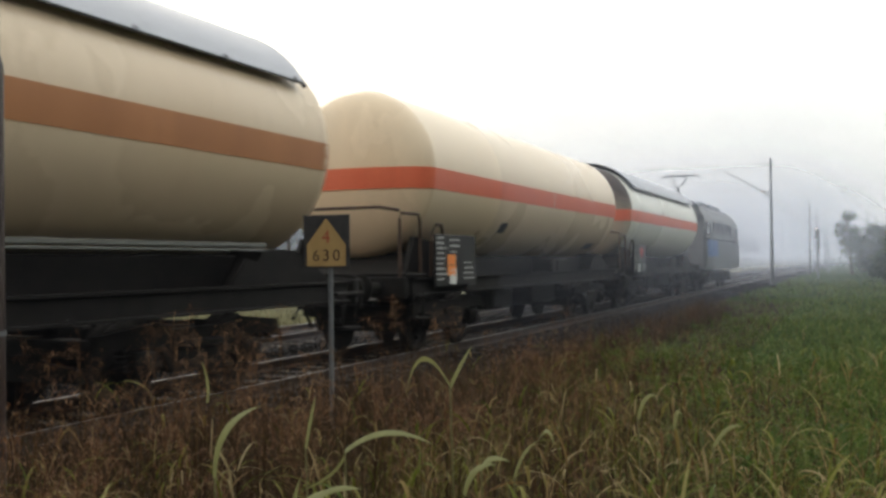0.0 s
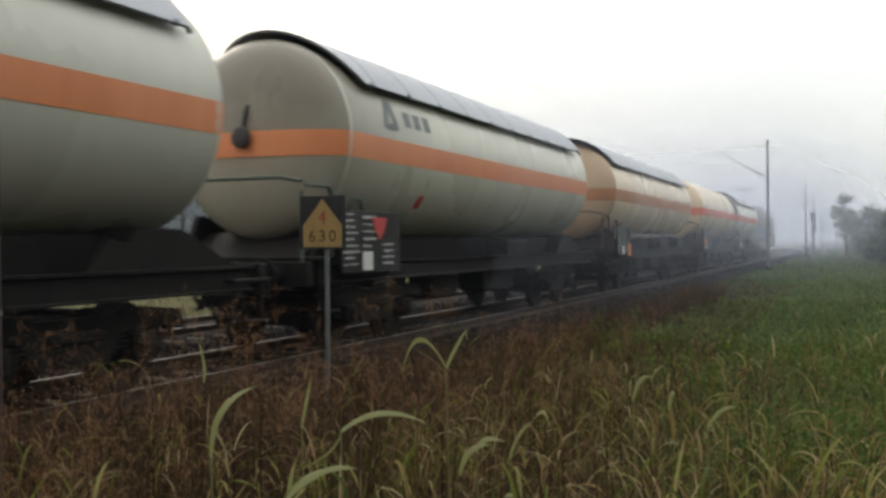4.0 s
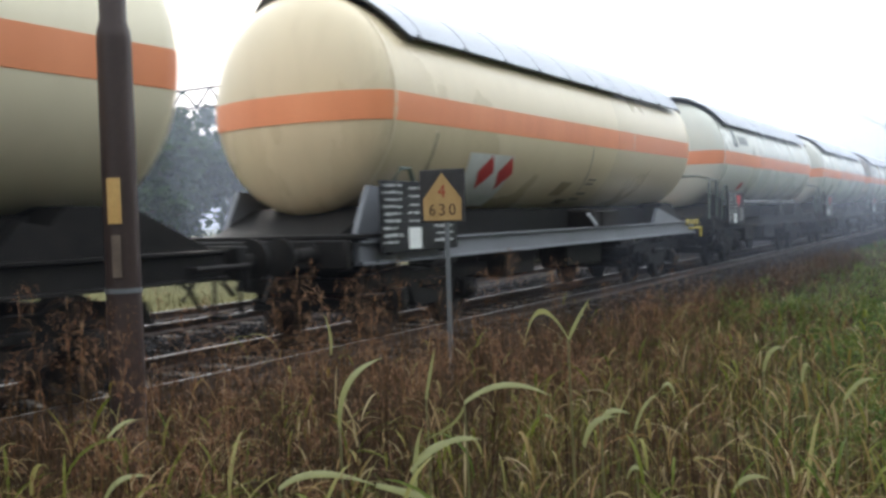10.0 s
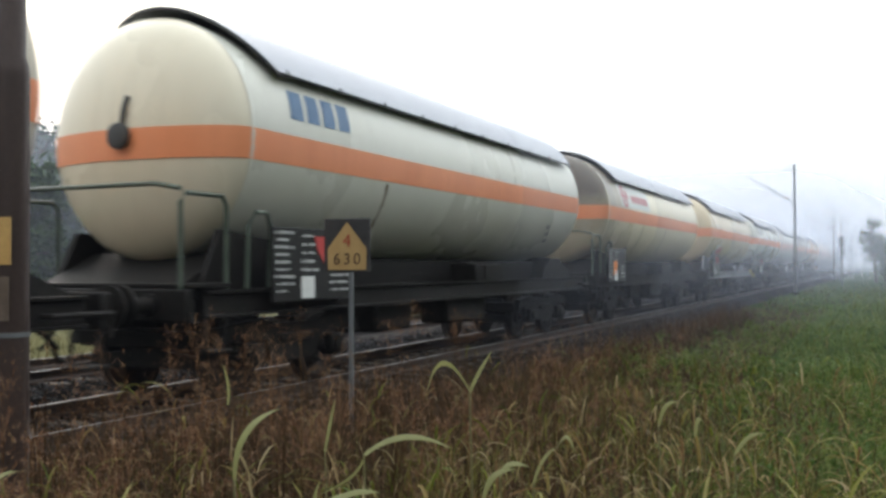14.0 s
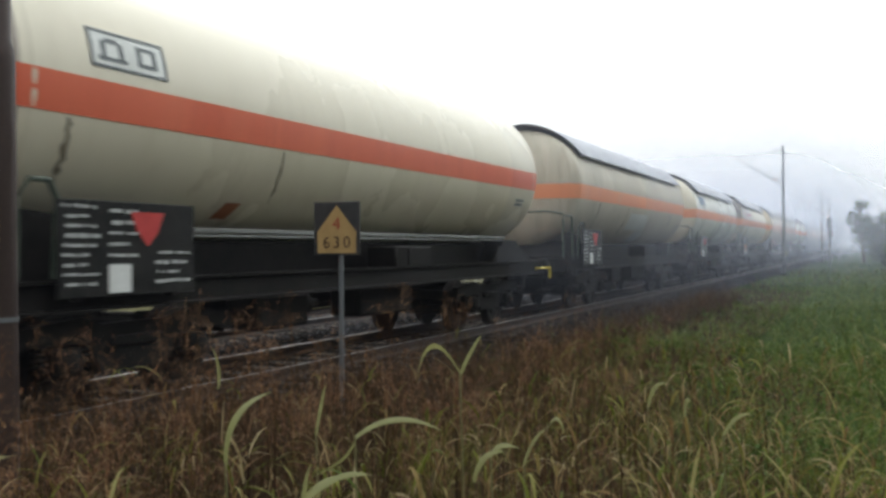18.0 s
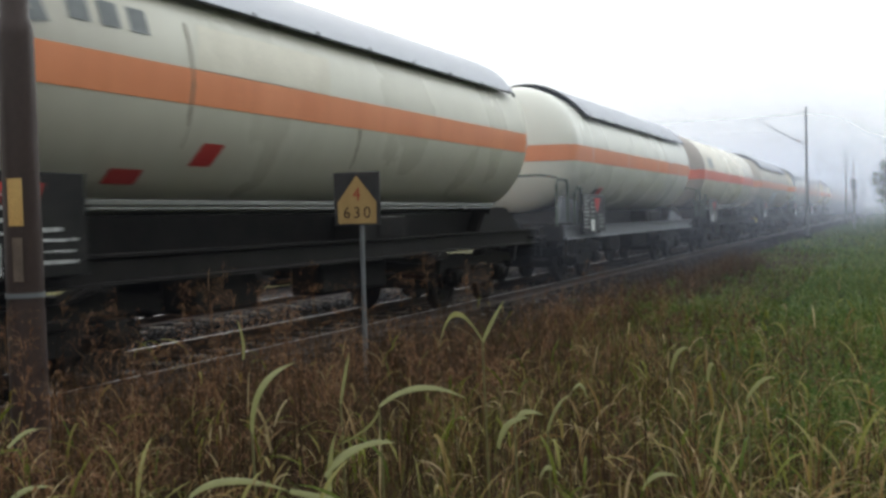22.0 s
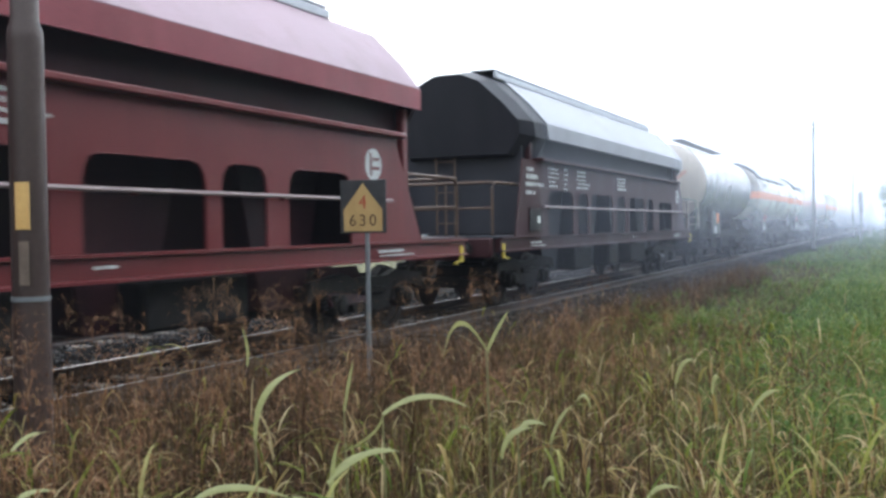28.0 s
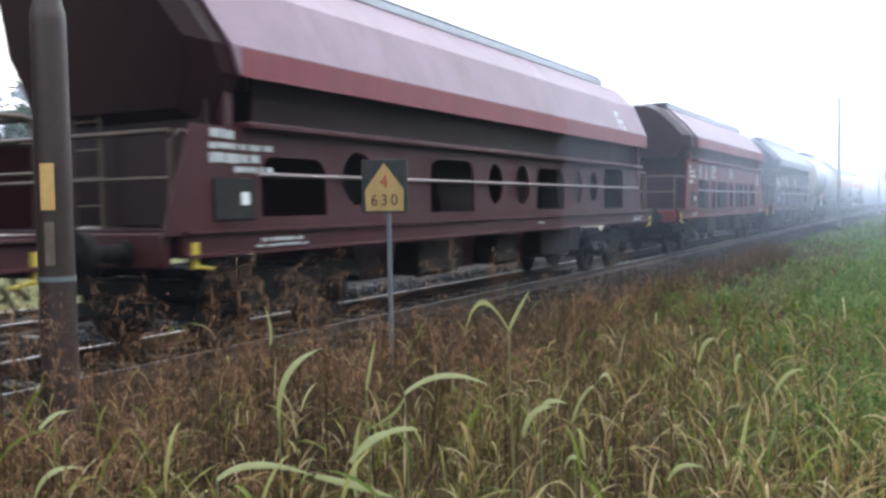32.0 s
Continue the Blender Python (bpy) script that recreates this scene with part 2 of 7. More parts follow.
OXIDEDARK = mat("shaded_brown_wagon_paint", (0.014, 0.005, 0.007), (0.034, 0.009, 0.011), 2, 0.5, 0, 0.15, 40, 5, 0.6, 0.25, spec=0.18)
ROOF = mat("weathered_pink_roof_sheet", (0.19, 0.115, 0.14), (0.28, 0.185, 0.22), 1.2, 0.50, 0.0, 0.05, 30, 1, 0.6, 0.15, spec=0.25)
OXIDEGRIM = mat("grimy_maroon_wagon_paint", (0.032, 0.0048, 0.006), (0.060, 0.0105, 0.012), 1.5, 0.55, 0, 0.1, 40, 5, 0.6, 0.25, spec=0.3)
OXIDEBLACK = mat("blackened_brown_wagon_paint", (0.020, 0.004, 0.0055), (0.038, 0.009, 0.0105), 1.5, 0.55, 0, 0.1, 40, 5, 0.6, 0.25, spec=0.3)
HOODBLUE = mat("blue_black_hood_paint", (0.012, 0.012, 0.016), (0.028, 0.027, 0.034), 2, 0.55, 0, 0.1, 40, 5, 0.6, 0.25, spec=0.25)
ROOFEDGE = mat("rusty_red_roof_edge", (0.15, 0.026, 0.034), (0.24, 0.055, 0.066), 1.5, 0.45, 0, 0.08, 40, 4, 0.6, 0.2, spec=0.3)
ROOFGREY = mat("weathered_grey_roof_sheet", (0.22, 0.215, 0.235), (0.32, 0.315, 0.34), 1.2, 0.50, 0.0, 0.05, 30, 1, 0.6, 0.15, spec=0.25)
for m in (ROOF, ROOFGREY, ROOFEDGE, OXIDE, OXIDEGRIM):
    add_runs(m, 0.35, 2.0)
WALKWAY = mat("galvanised_walkway", (0.38, 0.38, 0.42), (0.50, 0.50, 0.54), 5, 0.45, 0.0, 0.2, 60)
RAIL = mat("rail_steel_brown", (0.022, 0.014, 0.011), (0.05, 0.032, 0.024), 6, 0.7, 0.0, 0.3, 60)
RAILTOP = mat("polished_rail_head", (0.22, 0.22, 0.23), (0.34, 0.34, 0.34), 6, 0.45, 1.0, 0.05, 60)
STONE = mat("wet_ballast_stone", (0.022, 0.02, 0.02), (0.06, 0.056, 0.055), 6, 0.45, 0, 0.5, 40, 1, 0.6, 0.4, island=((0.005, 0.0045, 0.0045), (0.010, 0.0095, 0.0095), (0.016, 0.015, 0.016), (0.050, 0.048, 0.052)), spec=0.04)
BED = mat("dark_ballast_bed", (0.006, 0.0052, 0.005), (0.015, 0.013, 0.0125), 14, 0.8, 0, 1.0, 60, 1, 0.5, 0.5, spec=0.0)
SLEEPER = mat("oily_timber_sleeper", (0.03, 0.023, 0.018), (0.07, 0.055, 0.042), 4, 0.7, 0, 0.5, 60, spec=0.18)
SOIL = mat("soil_under_dead_grass", (0.016, 0.011, 0.007), (0.040, 0.030, 0.014), 1.5, 0.9, 0, 1.0, 25, 1, 0.5, 0.5, spec=0.0)
FIELDSOIL = mat("dry_field_ground", (0.075, 0.070, 0.034), (0.13, 0.12, 0.060), 0.35, 0.9, 0, 1.0, 14, 1, 0.5, 0.4, spec=0.0)
MEADOW = mat("green_meadow_ground", (0.016, 0.028, 0.008), (0.034, 0.052, 0.016), 0.35, 0.9, 0, 1.0, 14, 1, 0.5, 0.5, spec=0.0)
MAST = mat("dark_painted_mast_steel", (0.026, 0.014, 0.011), (0.058, 0.036, 0.029), 3, 0.45, 0.3, 0.15, 40, 4, 0.6, 0.25)
MASTFAR = mat("grey_mast_steel", (0.10, 0.105, 0.11), (0.17, 0.175, 0.18), 3, 0.6, 0.2, 0.1, 40)
SIGNBLACK = mat("black_sign_enamel", (0.02, 0.02, 0.022), (0.045, 0.042, 0.042), 8, 0.4, 0, 0.05, 60)
SIGNYELLOW = mat("faded_ochre_sign_paint", (0.36, 0.22, 0.08), (0.47, 0.31, 0.12), 7, 0.5, 0, 0.05, 60, 2, 0.6, 0.15)
SIGNRED = mat("red_digit_paint", (0.30, 0.045, 0.02), (0.36, 0.07, 0.03), 8, 0.5, 0, 0, 60)
SIGNBROWN = mat("brown_black_digit_paint", (0.06, 0.03, 0.012), (0.12, 0.06, 0.025), 8, 0.5, 0, 0, 60)
BARK = mat("bark", (0.05, 0.04, 0.03), (0.10, 0.08, 0.06), 6, 0.9, 0, 0.8, 30)
LOCOBLUE = mat("blue_locomotive_paint", (0.03, 0.09, 0.24), (0.05, 0.14, 0.34), 2, 0.4, 0, 0.05, 40)
LOCOGREY = mat("pale_grey_locomotive_paint", (0.10, 0.105, 0.115), (0.17, 0.175, 0.185), 2, 0.45, 0, 0.05, 40, 4)
LOCODARK = mat("dark_roof_paint", (0.05, 0.055, 0.065), (0.11, 0.115, 0.13), 3, 0.5, 0.1, 0.1, 40)
GLASS = mat("dark_cab_glass", (0.01, 0.012, 0.014), (0.025, 0.03, 0.034), 3, 0.08, 0, 0.0, 40)
CERAMIC = mat("brown_insulator_glaze", (0.14, 0.06, 0.04), (0.2, 0.09, 0.06), 5, 0.2, 0, 0.0, 40)
WHITEPAINT = mat("white_painted_plate", (0.62, 0.62, 0.58), (0.78, 0.78, 0.75), 3, 0.45, 0, 0.03, 40, 3)
CONCRETE = mat("pale_concrete", (0.30, 0.29, 0.27), (0.42, 0.41, 0.38), 3, 0.85, 0, 0.4, 40)

LAMPRED = mat("lit_signal_lens", (0.9, 0.85, 0.8), (1, 0.95, 0.9), 3, 0.2, 0, 0, 40)
LAMPRED.node_tree.nodes["Principled BSDF"].inputs["Emission Color"].default_value = (1.0, 0.85, 0.8, 1)
LAMPRED.node_tree.nodes["Principled BSDF"].inputs["Emission Strength"].default_value = 6.0


# ---- mesh helpers ----
class Geo:
    """Collects vertices and faces of one part."""

    def __init__(self):
        self.v, self.f = [], []

    def add(self, verts, faces):
        k = len(self.v)
        self.v += [tuple(p) for p in verts]
        self.f += [tuple(i + k for i in q) for q in faces]
        return self

    def box(self, c, size, b=0.006, m=None):
        hx, hy, hz = (s / 2 for s in size)
        b = min(b, hx * 0.45, hy * 0.45, hz * 0.45)
        idx, verts = {}, []
        for sx in (-1, 1):
            for sy in (-1, 1):
                for sz in (-1, 1):
                    for a in range(3):
                        p = [sx * (hx - b), sy * (hy - b), sz * (hz - b)]
                        p[a] = (sx * hx, sy * hy, sz * hz)[a]
                        idx[sx, sy, sz, a] = len(verts)
                        verts.append(Vector(p))
        faces = []
        for s in (-1, 1):
            faces.append([idx[s, y, z, 0] for y, z in ((-1, -1), (1, -1), (1, 1), (-1, 1))])
            faces.append([idx[x, s, z, 1] for x, z in ((-1, -1), (1, -1), (1, 1), (-1, 1))])
            faces.append([idx[x, y, s, 2] for x, y in ((-1, -1), (1, -1), (1, 1), (-1, 1))])
        for s in (-1, 1):
            for t in (-1, 1):
                faces.append([idx[s, t, -1, 0], idx[s, t, 1, 0], idx[s, t, 1, 1], idx[s, t, -1, 1]])
                faces.append([idx[s, -1, t, 0], idx[s, 1, t, 0], idx[s, 1, t, 2], idx[s, -1, t, 2]])
                faces.append([idx[-1, s, t, 1], idx[1, s, t, 1], idx[1, s, t, 2], idx[-1, s, t, 2]])
        for x in (-1, 1):
            for y in (-1, 1):
                for z in (-1, 1):
                    faces.append([idx[x, y, z, 0], idx[x, y, z, 1], idx[x, y, z, 2]])
        c = Vector(c)
        if m is None:
            return self.add([p + c for p in verts], faces)
        return self.add([m @ p + c for p in verts], faces)

    def tube(self, pts, r, n=8, r2=None):
        pts = [Vector(p) for p in pts]
        verts, faces = [], []
        for i, p in enumerate(pts):
            d = (pts[min(i + 1, len(pts) - 1)] - pts[max(i - 1, 0)]).normalized()
            u = d.cross(Vector((0, 0, 1)) if abs(d.z) < 0.9 else Vector((0, 1, 0))).normalized()
            w = d.cross(u)
            rr = r if r2 is None else r + (r2 - r) * i / (len(pts) - 1)
            for k in range(n):
                a = 2 * math.pi * k / n
                verts.append(p + u * math.cos(a) * rr + w * math.sin(a) * rr)
        for i in range(len(pts) - 1):
            for k in range(n):
                a, b = i * n + k, i * n + (k + 1) % n
                faces.append((a, b, b + n, a + n))
        faces.append(tuple(range(n)))
        faces.append(tuple(range((len(pts) - 1) * n, len(pts) * n)))
        return self.add(verts, faces)

    def lathe(self, prof, axis="x", c=(0, 0, 0), n=24, caps=True):
        """prof: (along, radius) pairs turned about an axis through c."""
        verts, faces = [], []
        for s, r in prof:
            for k in range(n):
                a = 2 * math.pi * k / n
                u, w = r * math.cos(a), r * math.sin(a)
                p = {"x": (s, u, w), "y": (u, s, w), "z": (u, w, s)}[axis]
                verts.append((p[0] + c[0], p[1] + c[1], p[2] + c[2]))
        for i in range(len(prof) - 1):
            for k in range(n):
                a, b = i * n + k, i * n + (k + 1) % n
                faces.append((a, b, b + n, a + n))
        if caps:
            faces.append(tuple(range(n)))
            faces.append(tuple(range((len(prof) - 1) * n, len(prof) * n)))
        return self.add(verts, faces)

    def prism(self, poly, y0, y1, shift=None):
        """A closed outline of (x, z) points run from y0 to y1. shift: y moved on at y0 and y1 by height."""
        n = len(poly)
        f0 = (lambda z: 0.0) if shift is None else shift[0]
        f1 = (lambda z: 0.0) if shift is None else shift[1]
        verts = [(x, y0 + f0(z), z) for x, z in poly] + [(x, y1 + f1(z), z) for x, z in poly]
        faces = [tuple(range(n)), tuple(range(n, 2 * n))]
        for k in range(n):
            faces.append((k, (k + 1) % n, (k + 1) % n + n, k + n))
        return self.add(verts, faces)

    def slab(self, poly, x0, x1):
        """A closed outline of (y, z) points with thickness from x0 to x1."""
        n = len(poly)
        verts = [(x0, y, z) for y, z in poly] + [(x1, y, z) for y, z in poly]
        faces = [tuple(range(n)), tuple(range(n, 2 * n))]
        for k in range(n):
            faces.append((k, (k + 1) % n, (k + 1) % n + n, k + n))
        return self.add(verts, faces)

    def mesh(self, name, smooth=38):
        me = bpy.data.meshes.new(name)
        me.from_pydata(self.v, [], self.f)
        bm = bmesh.new()
        bm.from_mesh(me)
        bmesh.ops.recalc_face_normals(bm, faces=bm.faces)
        bm.to_mesh(me)
        bm.free()
        if smooth:
            me.shade_smooth()
            me.set_sharp_from_angle(angle=radians(smooth))
        return me


def part(name, geo, material, parent, label="", at=None, smooth=38):
    """One mesh object under a thing or a part; geo is a Geo or a mesh that alike parts share."""
    me = geo.mesh(name, smooth) if isinstance(geo, Geo) else geo
    if not me.materials:
        me.materials.append(material)
    ob = new(name, me)
    ob.parent = parent
    if at is not None:
        ob.matrix_basis = at if isinstance(at, Matrix) else Matrix.Translation(at)
    if label:
        tagged(ob, label)
    return ob


def thing(name, label, category, group="", at=None, kind=""):
    ob = new(name)
    tagged(ob, label, category, group, kind)
    if at is not None:
        ob.matrix_basis = at if isinstance(at, Matrix) else Matrix.Translation(at)
    return ob


def single(name, geo, material, label, category, group="", kind="", at=None, smooth=38):
    me = geo.mesh(name, smooth) if isinstance(geo, Geo) else geo
    if not me.materials:
        me.materials.append(material)
    ob = new(name, me)
    if at is not None:
        ob.matrix_basis = at if isinstance(at, Matrix) else Matrix.Translation(at)
    return tagged(ob, label, category, group, kind)


# ---- ground and tracks ----
TRACK = -7.7
GAUGE = 1.5
RAILZ = -0.09
TRACK2 = -12.05


def ground_height(x, y):
    """Level of the soil: a low bank towards the line, gentle swells."""
    h = -0.36 + 0.05 * noise.noise(Vector((x * 0.35, y * 0.35, 3.0)))
    k = min(1, max(0, (-4.3 - x) / 1.0))
    if x < TRACK:
        k = 0.0
    if -14.4 < x < -5.5:
        return -0.56
    return h + k * 0.13


def make_ground():
    xs = [-2600, -900, -300, -120, -60, -35] + list(np.arange(-26, 30.1, 1.0)) + [40, 60, 120, 300, 900, 2600]
    ys = [-2600, -900, -300, -120, -60, -30] + list(np.arange(-16, 70.1, 1.0)) + [80, 100, 130, 180, 300, 900, 2600]
    g = Geo()
    verts = [(x, y, ground_height(x, y) if abs(x) < 60 else -0.4) for y in ys for x in xs]
    w = len(xs)
    faces = [(j * w + i, j * w + i + 1, (j + 1) * w + i + 1, (j + 1) * w + i) for j in range(len(ys) - 1) for i in range(w - 1)]
    g.add(verts, faces)
    me = g.mesh("ground", 180)
    me.materials.append(MEADOW)
    me.materials.append(SOIL)
    me.materials.append(FIELDSOIL)
    for p in me.polygons:
        c = p.center
        if -6 < c.x < -1.6 + 0.1 * max(0, 8 - c.y) * (c.y < 8) and -10 < c.y < 40 or (c.y < 7.5 and -6 < c.x < 6 and c.y > -10):
            p.material_index = 1
        elif c.x < -13.5:
            p.material_index = 2
    return tagged(new("ground", me), "rough grassy ground beside the railway line", "ground", kind="structure")


make_ground()


def make_track(cx, y0, y1, bed_label, near=True):
    g = Geo()
    n = 2 if not near else 60
    for i in range(n):
        a, b = y0 + (y1 - y0) * i / n, y0 + (y1 - y0) * (i + 1) / n
        g.prism([(cx - 2.6, -0.46), (cx - 1.75, -0.2), (cx + 1.75, -0.2), (cx + 2.5, -0.46)], a, b)
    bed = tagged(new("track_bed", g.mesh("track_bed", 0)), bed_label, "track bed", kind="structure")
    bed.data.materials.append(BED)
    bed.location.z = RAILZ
    section = [(-0.07, -0.165), (0.07, -0.165), (0.07, -0.15), (0.012, -0.12), (0.010, -0.05), (0.036, -0.035), (0.036, -0.004), (-0.036, -0.004), (-0.036, -0.035), (-0.010, -0.05), (-0.012, -0.12), (-0.07, -0.15)]
    for s in (-1, 1):
        rail = thing("rail", "worn steel running rail with a polished head", "rail", "rails of the line", (cx + s * GAUGE / 2, 0, RAILZ), "structure")
        part("rail_body", Geo().prism(section, y0, y1), RAIL, rail)
        part("rail_head", Geo().prism([(-0.018, -0.004), (0.018, -0.004), (0.015, 0.0), (-0.015, 0.0)], y0, y1), RAILTOP, rail, "bright polished rail head")


make_track(TRACK, -320, 420, "dark stone ballast bed under the train")
make_track(TRACK2, -320, 420, "ballast bed of a second track", False)

# ---- wagons ----
R = 1.43
ZC = 2.92
CYL = 12.6
DOME = 0.55
CACHE = {}


def cached(key, make, smooth=38):
    name, key = key, (key, CYL)
    if key not in CACHE:
        CACHE[key] = make().mesh(name, smooth)
    return CACHE[key]


def wheelset_geo():
    g = Geo()
    for s in (-1, 1):
        g.lathe([(s * 0.675, 0.10), (s * 0.675, 0.505), (s * 0.705, 0.495), (s * 0.715, 0.478), (s * 0.80, 0.473), (s * 0.81, 0.455), (s * 0.81, 0.39), (s * 0.765, 0.36), (s * 0.755, 0.16), (s * 0.81, 0.13), (s * 0.81, 0.10)], "x", n=28)
        for k in range(4):
            a = math.pi / 2 * k
            g.box((s * 0.79, 0.25 * math.cos(a), 0.25 * math.sin(a)), (0.04, 0.06, 0.06), 0.01)
    g.lathe([(-1.05, 0.06), (-0.9, 0.08), (-0.2, 0.085), (0.2, 0.085), (0.9, 0.08), (1.05, 0.06)], "x", n=14)
    return g


def side_frame_geo(s):
    g = Geo()
    poly = [(-1.58, 0.58), (-1.28, 0.66), (-0.60, 0.62), (-0.46, 0.34), (0.46, 0.34), (0.60, 0.62), (1.28, 0.66), (1.58, 0.58), (1.50, 0.80), (0.7, 0.88), (0.45, 0.80), (-0.45, 0.80), (-0.7, 0.88), (-1.50, 0.80)]
    g.slab(poly, s * 0.94, s * 1.06)
    g.box((s * 1.0, 0, 0.62), (0.22, 0.7, 0.10), 0.02)
    return g


def axle_box_geo(s):
    g = Geo()
    g.box((s * 1.03, 0, 0), (0.22, 0.30, 0.28), 0.03)
    g.lathe([(s * 1.12, 0.11), (s * 1.17, 0.11), (s * 1.19, 0.08), (s * 1.19, 0.0)], "x", n=16)
    return g


def spring_geo(s):
    g = Geo()
    pts = [(s * 1.0 + 0.06 * math.cos(a), 0.06 * math.sin(a), -0.08 + 0.26 * a / 31.4) for a in np.linspace(0, 31.4, 40)]
    g.tube(pts, 0.014, 5)
    return g


WHEELS = []


def add_bogie(wagon, y):
    bogie = part("bogie", cached("bolster", lambda: Geo().box((0, 0, 0.70), (1.7, 0.45, 0.22), 0.03).box((0, 0, 0.86), (0.6, 0.6, 0.14), 0.03)), BLACK, wagon, "grimy black bogie", (0, y, -0.05))
    for s in (-1, 1):
        part("side_frame", cached("side_frame%d" % s, lambda: side_frame_geo(s)), BLACK, bogie)
        for dy in (-0.9, 0.9):
            part("axle_box", cached("axle_box%d" % s, lambda: axle_box_geo(s)), BLACK, bogie, "", (0, dy, 0.47))
            for d2 in (-0.25, 0.25):
                part("spring", cached("spring%d" % s, lambda: spring_geo(s)), BLACK, bogie, "", (0, dy + d2, 0.5))
            part("brake_block", cached("brake_block%d" % s, lambda: Geo().box((s * 0.76, 0, 0), (0.09, 0.07, 0.3), 0.02)), BLACK, bogie, "", (0, dy * 1.6, 0.5))
    for dy in (-1.46, -0.36, 0.36, 1.46):
        part("brake_beam", cached("brake_beam", lambda: Geo().prism([(-0.81, 0.33), (0.81, 0.33), (0.81, 0.47), (0.3, 0.52), (0.25, 0.78), (-0.25, 0.78), (-0.3, 0.52), (-0.81, 0.47)], -0.05, 0.05)), BLACK, bogie, "", (0, dy, 0))
    part("cross_frame", cached("cross_frame", lambda: Geo().box((0, 0, 0.60), (1.5, 2.7, 0.10), 0.03)), BLACK, bogie)
    for dy in (-1.52, 1.52):
        part("end_beam", cached("end_beam", lambda: Geo().box((0, 0, 0.66), (1.9, 0.10, 0.20), 0.02)), BLACK, bogie, "", (0, dy, 0))
    for dy in (-0.9, 0.9):
        w = part("wheelset", cached("wheelset", wheelset_geo), WHEEL, wagon, "worn steel wheels on their axle")
        WHEELS.append((w, y + dy))
        w.location = (0, y + dy, 0.385)


def add_buffers(wagon, y, sgn):
    for s in (-1, 1):
        part("buffer", cached("buffer%d" % sgn, lambda: Geo().lathe([(0, 0.13), (sgn * 0.03, 0.13), (sgn * 0.04, 0.09), (sgn * 0.3, 0.085), (sgn * 0.31, 0.07), (sgn * 0.55, 0.07), (sgn * 0.56, 0.22), (sgn * 0.6, 0.225), (sgn * 0.615, 0.15), (sgn * 0.62, 0.0)], "y", n=18)), BLACK, wagon, "black sprung buffer", (s * 0.875, y, 1.04))
    part("coupling_hook", cached("hook%d" % sgn, lambda: Geo().box((0, sgn * 0.15, 0), (0.08, 0.4, 0.1), 0.02).tube([(0, sgn * 0.35, 0), (0, sgn * 0.5, -0.05), (0, sgn * 0.55, -0.25), (0, sgn * 0.4, -0.4)], 0.03, 8)), BLACK, wagon, "", (0, y, 1.0))
    part("brake_hose", cached("hose%d" % sgn, lambda: Geo().tube([(0.35, 0, 0), (0.36, sgn * 0.15, -0.1), (0.38, sgn * 0.3, -0.35), (0.36, sgn * 0.45, -0.3)], 0.025, 8)), BLACK, wagon, "", (0, y, 0.85))


def bars(rows, x, rng, h=0.035, t=0.006):
    """Lines of lettering too small to read, as short bars; rows: (y0, y1, z)."""
    g = Geo()
    for y0, y1, z in rows:
        y, end = y0 + rng.choice((0.0, 0.0, 0.04, 0.1)) * (y1 - y0), y1 - rng.choice((0.0, 0.1, 0.3)) * (y1 - y0)
        hh = h * rng.uniform(0.65, 1.15)
        while y < end - 0.02:
            w = min(rng.choice((0.03, 0.045, 0.07, 0.11, 0.16)) * rng.uniform(0.8, 1.2), end - y)
            g.box((x, y + w / 2, z + rng.uniform(-0.004, 0.004)), (t, w, hh * rng.uniform(0.8, 1.0)), 0.001)
            y += w + rng.choice((0.012, 0.016, 0.04))
    return g


def dome_ring(k, n=8, depth=DOME):
    a = math.pi / 2 * k / n
    return depth * math.sin(a), R * math.cos(a)


def tank_stripe(zlo, zhi):
    """The painted band: a skin just proud of the tank, along both flanks and round both ends."""
    g = Geo()
    zs = (zlo, (zlo + zhi) / 2, zhi)
    for s in (-1, 1):
        verts = [(s * math.sqrt((R + 0.004) ** 2 - z * z), y, ZC + z) for y in (-CYL / 2, 0.0, CYL / 2) for z in zs]
        g.add(verts, [(i * 3 + j, i * 3 + j + 1, i * 3 + j + 4, i * 3 + j + 3) for i in (0, 1) for j in (0, 1)])
        verts, n = [], 24
        for i in range(n + 1):
            u = math.sin(math.pi / 2 * (2 * i / n - 1))
            for z in zs:
                x = u * math.sqrt(R * R - z * z)
                k = max(0.0, 1 - (x * x + z * z) / (R * R))
                verts.append((x * 1.003, s * (CYL / 2 + DOME * math.sqrt(k) + 0.010 * math.sqrt(k)), ZC + z))
        g.add(verts, [(i * 3 + j, i * 3 + j + 1, i * 3 + j + 4, i * 3 + j + 3) for i in range(n) for j in (0, 1)])
    return g


def visor(a, a0=31):
    """How far the rear edge of a sunshield runs back at an angle round the tank."""
    return -VISOR * (math.sin(radians(a)) - math.sin(radians(a0))) / (1 - math.sin(radians(a0)))


VISOR = 0.65


